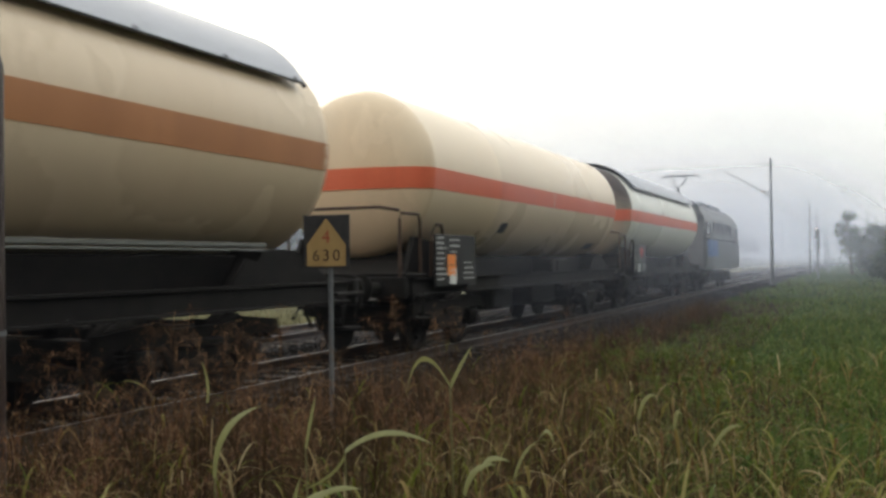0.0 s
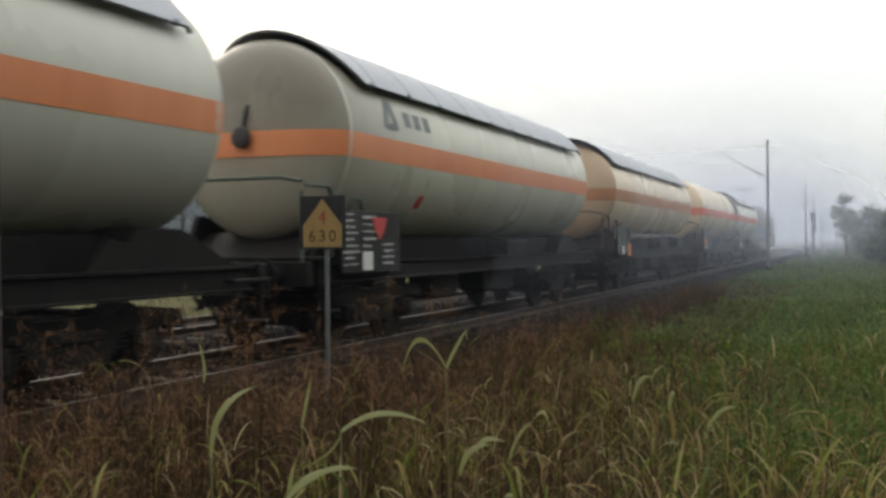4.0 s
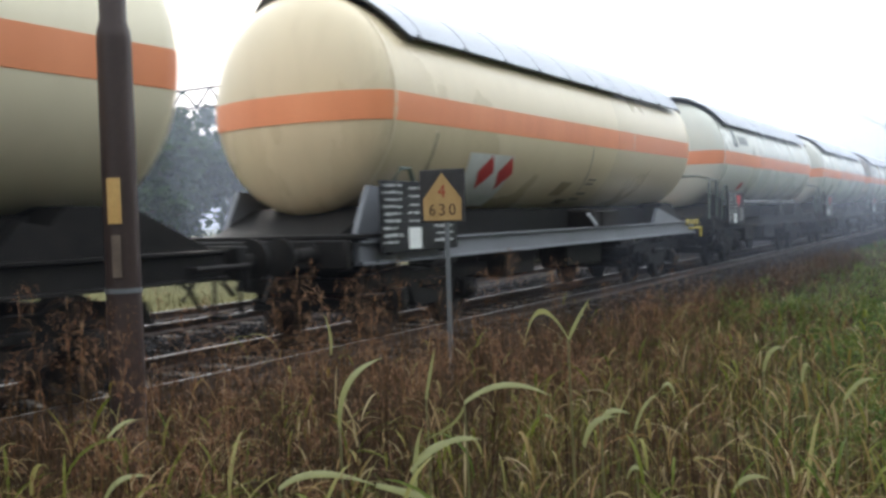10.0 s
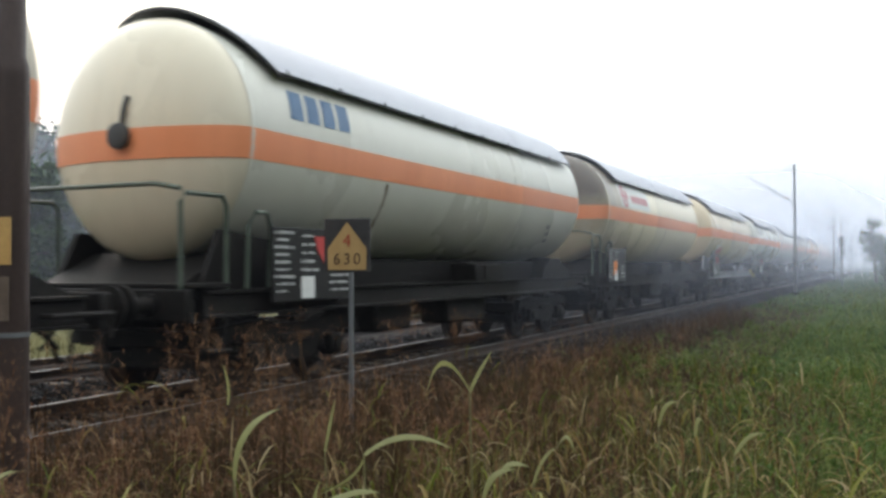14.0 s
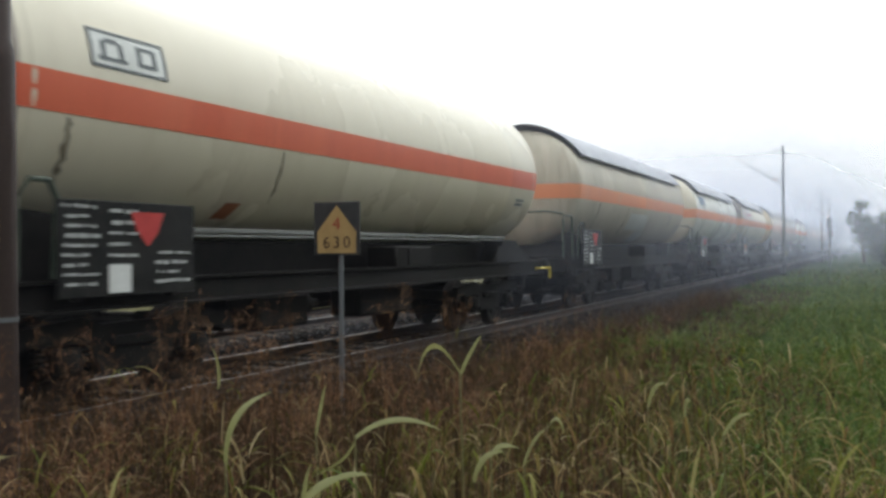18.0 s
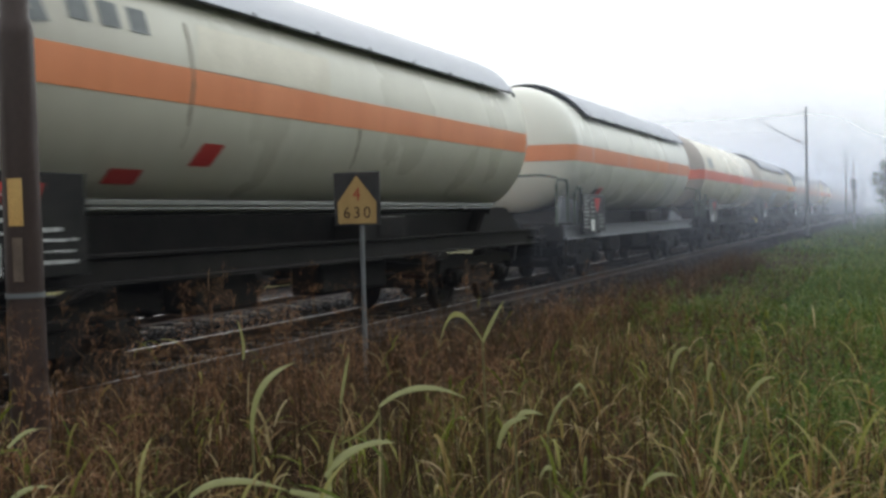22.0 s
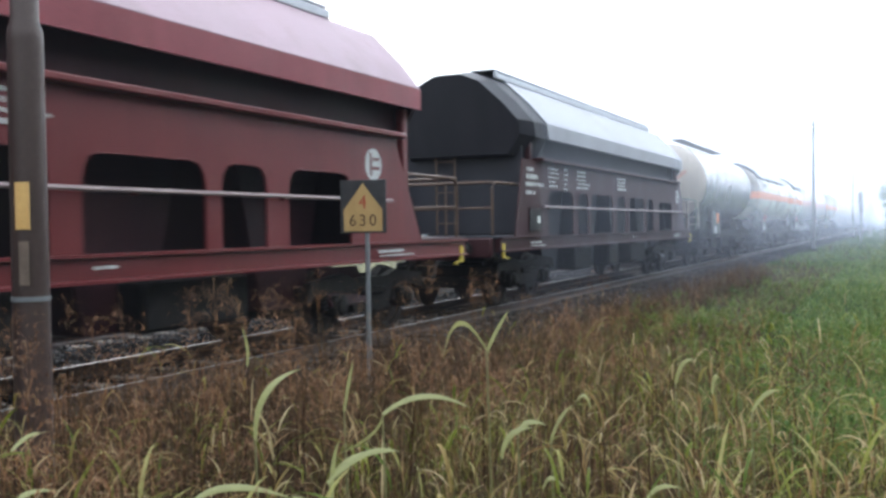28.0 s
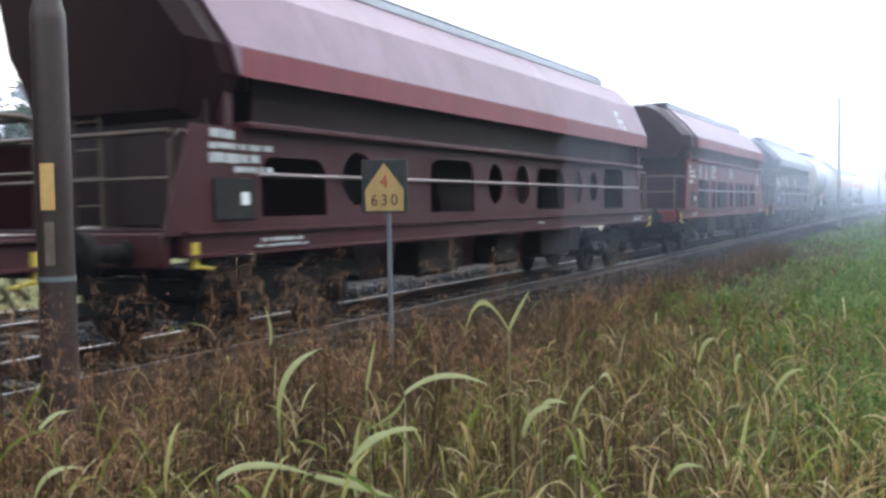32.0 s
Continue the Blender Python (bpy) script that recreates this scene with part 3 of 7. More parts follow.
def shield_geo(y0, y1, a0=31):
    g = Geo()
    n = 20
    verts, faces = [], []
    for y in (y0, y1):
        for r in (R + 0.10, R + 0.13):
            for k in range(n + 1):
                a = radians(a0 + (180 - 2 * a0) * k / n)
                verts.append((r * math.cos(a), y + (visor(math.degrees(a)) if y == y0 else 0.0), ZC + r * math.sin(a)))
    m = n + 1
    for k in range(n):
        faces += [(k, k + 1, 2 * m + k + 1, 2 * m + k), (m + k, m + k + 1, 3 * m + k + 1, 3 * m + k), (k, k + 1, m + k + 1, m + k), (2 * m + k, 2 * m + k + 1, 3 * m + k + 1, 3 * m + k)]
    faces += [(0, m, 3 * m, 2 * m), (n, m + n, 3 * m + n, 2 * m + n)]
    return g.add(verts, faces)


def arc_geo(y, a0, r, t, back=False):
    pts = [(r * math.cos(radians(a)), y + (visor(a) if back else 0.0), ZC + r * math.sin(radians(a))) for a in np.linspace(a0, 180 - a0, 25)]
    return Geo().tube(pts, t, 6)


def handrail(pts):
    return Geo().tube(pts, 0.027, 8)


def make_tank_wagon(spec, rng):
    """A gas tank wagon with its cylinder centred on its own origin; it runs towards +y."""
    paint = PAINT[spec["paint"]]
    wagon = thing("tank_wagon", spec["label"], "tank wagon", "wagons of the train")
    shell = part("tank", cached("tank_shell", lambda: Geo().lathe([(-CYL / 2, R), (-CYL / 4, R), (0, R), (CYL / 4, R), (CYL / 2, R)], "y", (0, 0, ZC), 56, False), 60), paint, wagon)
    for s, nm in ((-1, "rear_dome"), (1, "front_dome")):
        me = cached(nm, lambda: Geo().lathe([(s * (CYL / 2 + dome_ring(k)[0]), max(0.001, dome_ring(k)[1])) for k in range(9)], "y", (0, 0, ZC), 56, False), 70)
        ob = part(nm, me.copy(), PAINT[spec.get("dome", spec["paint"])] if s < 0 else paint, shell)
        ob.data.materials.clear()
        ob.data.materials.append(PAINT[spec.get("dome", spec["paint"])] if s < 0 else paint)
    shell_me = shell.data.copy()
    shell_me.materials.clear()
    shell_me.materials.append(paint)
    shell.data = shell_me
    if spec.get("stripe"):
        key = "stripe_" + spec["stripe"]
        part("painted_band", cached(key, lambda: tank_stripe(-0.29, 0.06)), STRIPE[spec["stripe"]], shell, spec["stripe"] + " painted band round the tank")
    for y in spec.get("welds", (-CYL / 2, CYL / 2)):
        y = max(-CYL / 2, min(CYL / 2, y))
        part("weld_band", cached("weld_band" + spec["paint"], lambda: Geo().lathe([(-0.03, R + 0.001), (-0.012, R + 0.005), (0.012, R + 0.005), (0.03, R + 0.001)], "y", (0, 0, ZC), 56, False), 60), paint, shell, "", (0, y, 0))
    if spec.get("shield", True):
        y_rear, y_front = -CYL / 2 + spec.get("start", 0.8), CYL / 2 - 0.35
        y_mid, y_len = (y_rear + y_front) / 2, y_front - y_rear
        sh = part("sunshield", cached("sunshield%.2f" % y_rear, lambda: shield_geo(y_rear, y_front), 60), SHIELD, wagon, "pale curved sheet sunshield over the tank")
        for s in (-1, 1):
            a = radians(31)
            part("shield_edge", cached("shield_edge%d%.2f" % (s, y_rear), lambda: Geo().box((s * (R + 0.11) * math.cos(a), y_mid, ZC + (R + 0.11) * math.sin(a)), (0.028, y_len, 0.022), 0.006)), EDGE, sh)
        part("shield_hoop", cached("shield_hoop%.2f" % y_rear, lambda: arc_geo(y_rear, 29, R + 0.10, 0.022, True)), EDGE, sh, "dark end hoop")
        part("shield_hoop", cached("shield_hoop_front", lambda: arc_geo(y_front, 29, R + 0.10, 0.03)), EDGE, sh, "dark end hoop")
        if spec.get("ribs"):
            for i in range(10):
                y = y_rear + 0.3 + i * (y_len - 0.6) / 9
                part("shield_rib", cached("shield_rib", lambda: arc_geo(0, 31, R + 0.12, 0.014)), EDGE, sh, "", (0, y, 0))
        for i in range(10):
            y = y_rear + 0.2 + i * (y_len - 0.4) / 9
            part("bracket", cached("shield_bracket", lambda: Geo().box(((R + 0.1) * 0.857, 0, ZC + (R + 0.1) * 0.515 + 0.02), (0.06, 0.05, 0.07), 0.010)), EDGE, sh, "", (0, y, 0))
    # underframe
    frame_paint = FRAMEGREY if spec.get("greyframe") else BLACK
    half = CYL / 2 + 1.0
    fr = part("underframe", cached("frame_spine", lambda: Geo().box((0, 0, 1.02), (0.5, 2 * half, 0.26), 0.02).box((0, 0, 1.30), (1.3, CYL - 0.2, 0.5), 0.03)), BLACK, wagon, "steel underframe")
    for s in (-1, 1):
        ob = part("sole_bar", cached("sole_bar%d%s" % (s, bool(spec.get("greyframe"))), lambda: Geo().prism([(s * 1.24, 0.90), (s * 1.38, 0.90), (s * 1.38, 0.925), (s * 1.32, 0.935), (s * 1.32, 1.15), (s * 1.38, 1.16), (s * 1.38, 1.185), (s * 1.24, 1.185)], -half + 0.3, half - 0.3), 20), frame_paint, fr)
        part("tank_cradle", cached("cradle%d%s" % (s, bool(spec.get("greyframe"))), lambda: Geo().slab([(-0.9, 1.16), (0.9, 1.16), (0.5, 1.75), (-0.55, 1.85)], s * 1.02, s * 1.1)), frame_paint, fr, "", (0, -CYL / 2 + 0.4, 0))
        part("tank_cradle", cached("cradlef%d%s" % (s, bool(spec.get("greyframe"))), lambda: Geo().slab([(-1.3, 1.17), (0.8, 1.17), (0.3, 1.26), (-0.35, 1.38), (-1.0, 1.50)], s * 1.02, s * 1.1)), frame_paint, fr, "", (0, CYL / 2 - 0.3, 0))
        part("saddle", cached("saddle%d" % s, lambda: Geo().slab([(s * 1.0, 1.16), (-s * 1.1, 1.16), (-s * 0.7, 1.62), (0.0, 1.60), (s * 0.45, 1.40)], -1.01, 1.01)), BLACK, fr, "", (0, s * (CYL / 2 - 0.1), 0))
        part("head_stock", cached("head_stock%d" % s, lambda: Geo().box((0, s * (half - 0.06), 1.04), (2.7, 0.14, 0.34), 0.02)), BLACK, fr)
        add_buffers(wagon, s * half, s)
        add_bogie(wagon, s * 4.75)
    for y in (-2.6, -0.4, 1.9):
        part("cross_member", cached("cross_member", lambda: Geo().box((0, 0, 1.02), (2.5, 0.14, 0.2), 0.015)), BLACK, fr, "", (0, y, 0))
    if spec.get("skirt"):
        part("tank_skirt", cached("tank_skirt", lambda: Geo().box((R * 0.72, 0, 1.66), (0.05, CYL - 1.6, 0.06), 0.012).box((R * 0.72 + 0.03, 0, 1.60), (0.03, CYL - 1.6, 0.03), 0.008)), PAINT["steel"], shell, "long fixing rail low on the tank flank")
    part("brake_cylinder", cached("brake_cylinder", lambda: Geo().lathe([(-0.35, 0.0), (-0.35, 0.17), (0.2, 0.17), (0.3, 0.08), (0.55, 0.05)], "y", (0.75, -1.5, 0.72), 18)), BLACK, fr)
    part("air_tank", cached("air_tank", lambda: Geo().lathe([(-0.5, 0.0), (-0.48, 0.14), (-0.4, 0.2), (0.4, 0.2), (0.48, 0.14), (0.5, 0.0)], "y", (0.35, 0.9, 0.7), 18)), BLACK, fr)
    for s, y, w in ((1, -2.2, 1.1), (1, 0.5, 1.7), (-1, -1.2, 1.8), (-1, 1.7, 1.3)):
        part("equipment_box", cached("equipment%d%.1f" % (s, y), lambda: Geo().box((s * 0.85, y, 0.69), (0.5, w, 0.42), 0.04)), BLACK, fr)
    part("brake_rod", cached("brake_rod", lambda: Geo().tube([(0.2, -4, 0.55), (0.2, 4, 0.55)], 0.02, 6).tube([(-0.3, -4, 0.6), (-0.3, 4, 0.6)], 0.02, 6)), BLACK, fr)
    part("valve_box", cached("valve_box%s" % spec["paint"], lambda: Geo().box((1.12, 0.9, 1.32), (0.5, 1.25, 0.34), 0.03).box((1.38, 0.9, 1.33), (0.02, 0.5, 0.24), 0.006)), BLACK, wagon, "dark valve cabinet under the tank")
    # data board with its lettering
    by = -CYL / 2 + spec.get("board", 0.75)
    board = part("data_board", cached("data_board", lambda: Geo().box((1.47, 0, 1.46), (0.03, 1.75, 0.86), 0.008).box((1.40, -0.6, 1.25), (0.10, 0.06, 0.5), 0.01).box((1.40, 0.6, 1.25), (0.10, 0.06, 0.5), 0.01)), BOARD, wagon, "black board with white lettering", (0, by, 0))
    rows = [(-0.84, -0.40, 1.83 - 0.085 * i) for i in range(9)] + [(-0.30, 0.12, 1.80 - 0.1 * i) for i in range(5)] + [(0.3, 0.8, 1.42 - 0.09 * i) for i in range(4)]
    tagged(part("lettering", bars(rows, 1.489, rng), LETTER, board), kind="stuff")
    part("white_plate", cached("white_plate", lambda: Geo().box((1.49, -0.16, 1.19), (0.008, 0.28, 0.26), 0.003)), WHITEPAINT, board)
    colour = spec.get("plate", "red")
    if colour == "orange":
        part("hazard_plate", cached("hazard_plate_o", lambda: Geo().box((1.49, 0, 1.47), (0.008, 0.34, 0.17), 0.003).box((1.49, 0, 1.29), (0.008, 0.34, 0.17), 0.003)), ORANGEPLATE, board, "", (0, spec.get("plate_at", (-0.22, 0.0))[0], spec.get("plate_at", (-0.22, 0.0))[1]))
    else:
        part("hazard_plate", cached("hazard_plate_r", lambda: Geo().slab([(-0.02, 1.80), (0.42, 1.80), (0.34, 1.62), (0.20, 1.48), (0.06, 1.62)], 1.487, 1.495)), REDPLATE, board)
    # rear platform railings and steps
    rail_paint = {"green": GREENRAIL, "rust": RUSTRAIL}[spec.get("rail", "green")]
    yr = -CYL / 2
    plat = part("end_platform", cached("end_platform", lambda: Geo().box((0, yr - 0.62, 1.24), (2.7, 0.7, 0.05), 0.01)), BLACK, wagon)
    loops = [[(1.25, yr - 0.25, 1.2), (1.25, yr - 0.25, 2.1), (1.25, yr - 0.32, 2.2), (1.25, yr - 0.9, 2.2), (1.25, yr - 0.98, 2.1), (1.25, yr - 0.98, 1.2)],
             [(-1.25, yr - 0.25, 1.2), (-1.25, yr - 0.25, 2.1), (-1.25, yr - 0.32, 2.2), (-1.25, yr - 0.9, 2.2), (-1.25, yr - 0.98, 2.1), (-1.25, yr - 0.98, 1.2)],
             [(1.25, yr - 0.98, 2.24), (0.9, yr - 0.98, 2.30), (-0.9, yr - 0.98, 2.30), (-1.25, yr - 0.98, 2.24), (-1.25, yr - 0.98, 1.2)],
             [(1.3, yr + 0.05, 1.2), (1.32, yr + 0.05, 1.9), (1.36, yr + 0.15, 2.05), (1.36, yr + 0.35, 2.05), (1.34, yr + 0.45, 1.9), (1.3, yr + 0.45, 1.2)]]
    for i, pts in enumerate(loops[3:] if spec.get("bare") else loops):
        part("handrail", cached("handrail%d%s%s" % (i, spec.get("rail", "green"), bool(spec.get("bare"))), lambda: handrail(pts)), rail_paint, plat)
    if spec.get("manhole"):
        part("end_valve", cached("end_valve", lambda: Geo().lathe([(yr - 0.45, 0.10), (yr - 0.59, 0.10), (yr - 0.59, 0.145), (yr - 0.64, 0.145), (yr - 0.65, 0.12), (yr - 0.64, 0.0)], "y", (0.05, 0.0, ZC - 0.03), 24).tube([(0.05, yr - 0.57, ZC + 0.08), (0.09, yr - 0.57, ZC + 0.3), (0.11, yr - 0.53, ZC + 0.42)], 0.03, 8)), EDGE, shell, "small round valve with a pipe on the tank end")
    for s, y in ((1, half - 0.3), (1, -half + 0.45)):
        part("step", cached("step%d" % (y > 0), lambda: Geo().box((s * 1.35, y, 0.55), (0.22, 0.35, 0.03), 0.008).box((s * 1.35, y - 0.17, 0.75), (0.03, 0.03, 0.4), 0.006).box((s * 1.35, y + 0.17, 0.75), (0.03, 0.03, 0.4), 0.006)), BLACK, fr)
    part("shunter_handle", cached("shunter_handle%s" % bool(spec.get("handle")), lambda: Geo().tube([(1.32, half - 0.75, 1.02), (1.42, half - 0.75, 1.02), (1.42, half - 0.05, 1.02), (1.32, half - 0.05, 1.02)], 0.025, 8).tube([(1.42, half - 0.1, 1.02), (1.42, half - 0.1, 0.8)], 0.03, 8)), YELLOW if spec.get("handle") else BLACK, fr, "yellow shunter's grab handle" if spec.get("handle") else "")
    if spec.get("hazard"):
        hz = part("hazard_step", cached("hazard_step", lambda: Geo().box((1.36, half - 0.55, 1.16), (0.05, 1.0, 0.12), 0.01)), YELLOW, fr, "yellow and black striped step board")
        g = Geo()
        for i in range(4):
            y = half - 0.98 + 0.25 * i
            g.slab([(y, 1.10), (y + 0.1, 1.10), (y + 0.18, 1.22), (y + 0.08, 1.22)], 1.384, 1.389)
        part("black_stripes", g, BLACK, hz)
    if spec.get("hatch"):
        hx, hz, hr = spec["hatch"]
        hy = -CYL / 2 - DOME * math.sqrt(1 - (hx * hx + hz * hz) / (R * R))
        ring = part("hatch_ring", Geo().lathe([(0.06, hr - 0.05), (0.06, hr), (-0.05, hr), (-0.05, hr - 0.05), (0.06, hr - 0.05)], "y", (0, 0, 0), 32, False), EDGE, shell, "dark bolted ring on the tank end", (hx, hy, ZC + hz))
        for k in range(16):
            a = 2 * math.pi * k / 16
            part("bolt", cached("hatch_bolt", lambda: Geo().box((0, -0.03, 0), (0.05, 0.12, 0.05), 0.01)), EDGE, ring, "", ((hr + 0.012) * math.cos(a), 0, (hr + 0.012) * math.sin(a)))
        if spec.get("lid"):
            part("lid", Geo().lathe([(0.05, hr - 0.05), (-0.03, hr - 0.06), (-0.07, hr - 0.14), (-0.08, 0.0)], "y", (0, 0, 0), 28, False), PAINT["cream"], ring, "cream domed hatch lid")
            part("hinge", Geo().box((0, -0.06, hr + 0.02), (0.12, 0.10, 0.12), 0.02).tube([(-0.16, -0.08, hr + 0.12), (0.16, -0.08, hr + 0.12)], 0.015, 6), EDGE, ring)
    if spec.get("logo"):
        spec["logo"](shell)
    for extra in spec.get("extras", ()):
        extra(wagon, shell)
    return wagon




def on_tank(y0, y1, z0, z1, proud=0.006, n=3, skew=0.0):
    """A painted patch that lies on the near flank of the tank."""
    g = Geo()
    verts, faces = [], []
    for k in range(n + 1):
        z = z0 + (z1 - z0) * k / n
        x = math.sqrt((R + proud) ** 2 - (z - ZC) ** 2)
        verts += [(x, y0 + skew * k / n, z), (x, y1 + skew * k / n, z)]
    for k in range(n):
        faces.append((2 * k, 2 * k + 1, 2 * k + 3, 2 * k + 2))
    return g.add(verts, faces)


def many(*gs):
    g = Geo()
    for a in gs:
        g.add(a.v, a.f)
    return g


def logo_triangle(shell):
    y = -CYL / 2 + 1.0
    for a, c, z0, z1, k in ((0.0, 0.15, 3.14, 3.60, 0.2), (0.36, 0.52, 3.14, 3.60, -0.14), (0.12, 0.42, 3.12, 3.22, 0.0),
                            (0.74, 0.98, 3.22, 3.46, 0.0), (1.10, 1.34, 3.22, 3.46, 0.0), (1.46, 1.70, 3.22, 3.46, 0.0)):
        part("emblem_stroke", on_tank(y + a, y + c, z0, z1, skew=k), LOGOGREY, shell, "dark grey painted shape")


def logo_ring(shell):
    y = -CYL / 2 + 1.75
    part("emblem_panel", on_tank(y - 0.5, y + 2.9, 3.04, 3.66, 0.004, 5), WHITEPAINT, shell, "white painted panel")
    for r0, r1 in ((0.24, 0.31), (0.10, 0.155)):
        ring = Geo()
        for k in range(24):
            a, b = 2 * math.pi * k / 24, 2 * math.pi * (k + 1) / 24
            pts = []
            for ang, r in ((a, r0), (b, r0), (b, r1), (a, r1)):
                z = 3.34 + r * math.sin(ang)
                pts.append((math.sqrt((R + 0.008) ** 2 - (z - ZC) ** 2), y + r * math.cos(ang), z))
            ring.add(pts, [(0, 1, 2, 3)])
        part("emblem_ring", ring, LOGORED, shell, "red painted ring")
    part("emblem_bar", on_tank(y - 0.42, y + 0.42, 3.31, 3.37, 0.009), LOGORED, shell, "red painted bar")
    for i in range(6):
        a = y + 0.72 + 0.34 * i
        part("emblem_stroke", on_tank(a, a + 0.22, 3.20, 3.40, 0.008), LOGORED, shell, "red painted block")


def logo_blue(shell):
    y = -CYL / 2 + 0.75
    for i in range(4):
        part("emblem_stroke", on_tank(y + 0.36 * i, y + 0.36 * i + 0.28, 3.18, 3.54, skew=0.06), LOGOBLUE, shell, "dark blue painted block")


def logo_box(shell):
    y = -CYL / 2 + 0.78
    part("emblem_panel", on_tank(y, y + 1.0, 3.10, 3.46, 0.004), WHITEPAINT, shell, "pale lettered panel")
    for a, b, c, d in ((0.0, 1.0, 3.10, 3.13), (0.0, 1.0, 3.43, 3.46), (0.0, 0.04, 3.13, 3.43), (0.96, 1.0, 3.13, 3.43), (0.14, 0.20, 3.17, 3.36), (0.36, 0.42, 3.17, 3.36), (0.20, 0.36, 3.34, 3.39), (0.10, 0.46, 3.17, 3.21), (0.60, 0.66, 3.18, 3.38), (0.80, 0.86, 3.18, 3.38), (0.66, 0.80, 3.18, 3.22), (0.66, 0.80, 3.34, 3.38)):
        part("emblem_stroke", on_tank(y + a, y + b, c, d, 0.008), LOGOGREY, shell, "grey-blue painted stroke")


def drip(shell, y, z0, z1, width, slant=0.0, seed=1):
    """A dark run of dirt that has crept down the flank from a seam."""
    q = random.Random(seed)
    n = 12
    verts = []
    for k in range(n + 1):
        z = z0 + (z1 - z0) * k / n
        w = width * (0.35 + 0.65 * q.random()) * (1.0 if k < n - 2 else 0.4)
        x = math.sqrt((R + 0.005) ** 2 - (z - ZC) ** 2)
        c = y + slant * k / n + q.uniform(-0.2, 0.2) * width
        verts += [(x, c - w / 2, z), (x, c + w / 2, z)]
    part("dirt_run", Geo().add(verts, [(2 * k, 2 * k + 1, 2 * k + 3, 2 * k + 2) for k in range(n)]), DIRT, shell, "dark dirty run down the flank")


DIRT = mat("dark_brown_dirt", (0.13, 0.10, 0.065), (0.30, 0.25, 0.18), 9, 0.7, 0, 0.05, 60, 2, 0.5, 0.3)


def stains_ring(wagon, shell):
    for i, (y, z1, w) in enumerate(((-6.1, 1.75, 0.05), (-2.4, 1.62, 0.09), (0.8, 1.62, 0.10), (3.55, 1.85, 0.06))):
        drip(shell, y, 2.62, z1, w, 0.06, i)
    part("placard", on_tank(-3.42, -3.12, 1.80, 1.97, 0.007, skew=0.10), BROWNPLATE, shell, "dark red tilted placard")


def stains_blue(wagon, shell):
    drip(shell, -2.95, 2.60, 1.72, 0.10, 0.05, 11)
    for z in (2.30, 2.16, 2.02):
        part("stencil", on_tank(4.3 + (2.3 - z), 4.5 + (2.3 - z), z - 0.08, z, 0.006), LOGOGREY, shell, "small dark stencil")


def stains_weathered(wagon, shell):
    part("repainted_panel", on_tank(-1.3, 1.05, 1.98, 2.45, 0.006, 6, skew=-0.1), PALEGREY, shell, "pale grey repainted patch")
    for i, (y, z1, w) in enumerate(((-5.0, 1.7, 0.10), (-1.85, 1.7, 0.13), (1.36, 1.75, 0.14), (4.43, 1.9, 0.10))):
        drip(shell, y, 2.62, z1, w, 0.12, 20 + i)
        drip(shell, y - 0.02, 3.45, 3.0, w * 0.5, 0.02, 40 + i)
    for z in (2.22, 2.10, 2.0):
        part("stencil", on_tank(6.1, 6.5, z - 0.05, z, 0.006), LETTER, shell, "small pale stencil")


def stains_red(wagon, shell):
    drip(shell, -5.9, 2.60, 2.0, 0.10, 0.04, 31)
    drip(shell, -2.64, 2.60, 2.0, 0.06, 0.08, 32)
    part("placard", on_tank(-3.42, -3.14, 1.80, 1.98, 0.007, skew=0.08), RUSTPLATE, shell, "rusty orange tilted placard")
    for z in (2.42, 2.34):
        part("stencil", on_tank(5.5, 5.95, z - 0.05, z, 0.006), LOGOGREY, shell, "small dark stencil")
    part("dark_stain", on_dome([(-0.42, -0.55), (-0.30, -0.95), (-0.12, -1.15), (0.02, -0.90), (0.12, -0.62), (-0.14, -0.80)]), DIRT, shell, "dark stain under the end hatch")


RUSTPLATE = mat("rusty_orange_placard", (0.30, 0.09, 0.03), (0.42, 0.15, 0.06), 8, 0.5, 0, 0, 60)


def pale_squares(wagon, shell):
    for i, (a, b) in enumerate(((0.55, 0.80), (1.18, 1.44), (2.0, 2.38))):
        part("pale_patch", on_tank(a, b, 1.84, 2.12, 0.006, skew=0.08), (PALEGREY, YELLOWED, WHITEPAINT)[i], shell, "pale repainted square")
    for y in (4.3, 4.9, 5.7):
        part("stencil", on_tank(y, y + 0.10, 2.05, 2.16, 0.006), LOGOGREY, shell, "small dark stencil")
    drip(shell, -0.35, 2.60, 2.2, 0.04, 0.0, 51)


YELLOWED = mat("yellowed_patch_paint", (0.44, 0.42, 0.30), (0.56, 0.54, 0.40), 3, 0.5, 0, 0.03, 40, 2)


def upper_panel(wagon, shell):
    part("repainted_panel", on_tank(-3.0, -0.55, 2.99, 3.46, 0.005, 6, skew=0.15), BEIGE, shell, "beige repainted patch above the band")
    drip(shell, -3.05, 3.44, 2.2, 0.05, 0.0, 61)
    drip(shell, 0.22, 2.62, 2.0, 0.05, 0.06, 62)


BEIGE = mat("beige_patch_paint", (0.60, 0.55, 0.44), (0.72, 0.67, 0.55), 3, 0.4, 0, 0.03, 40, 2)


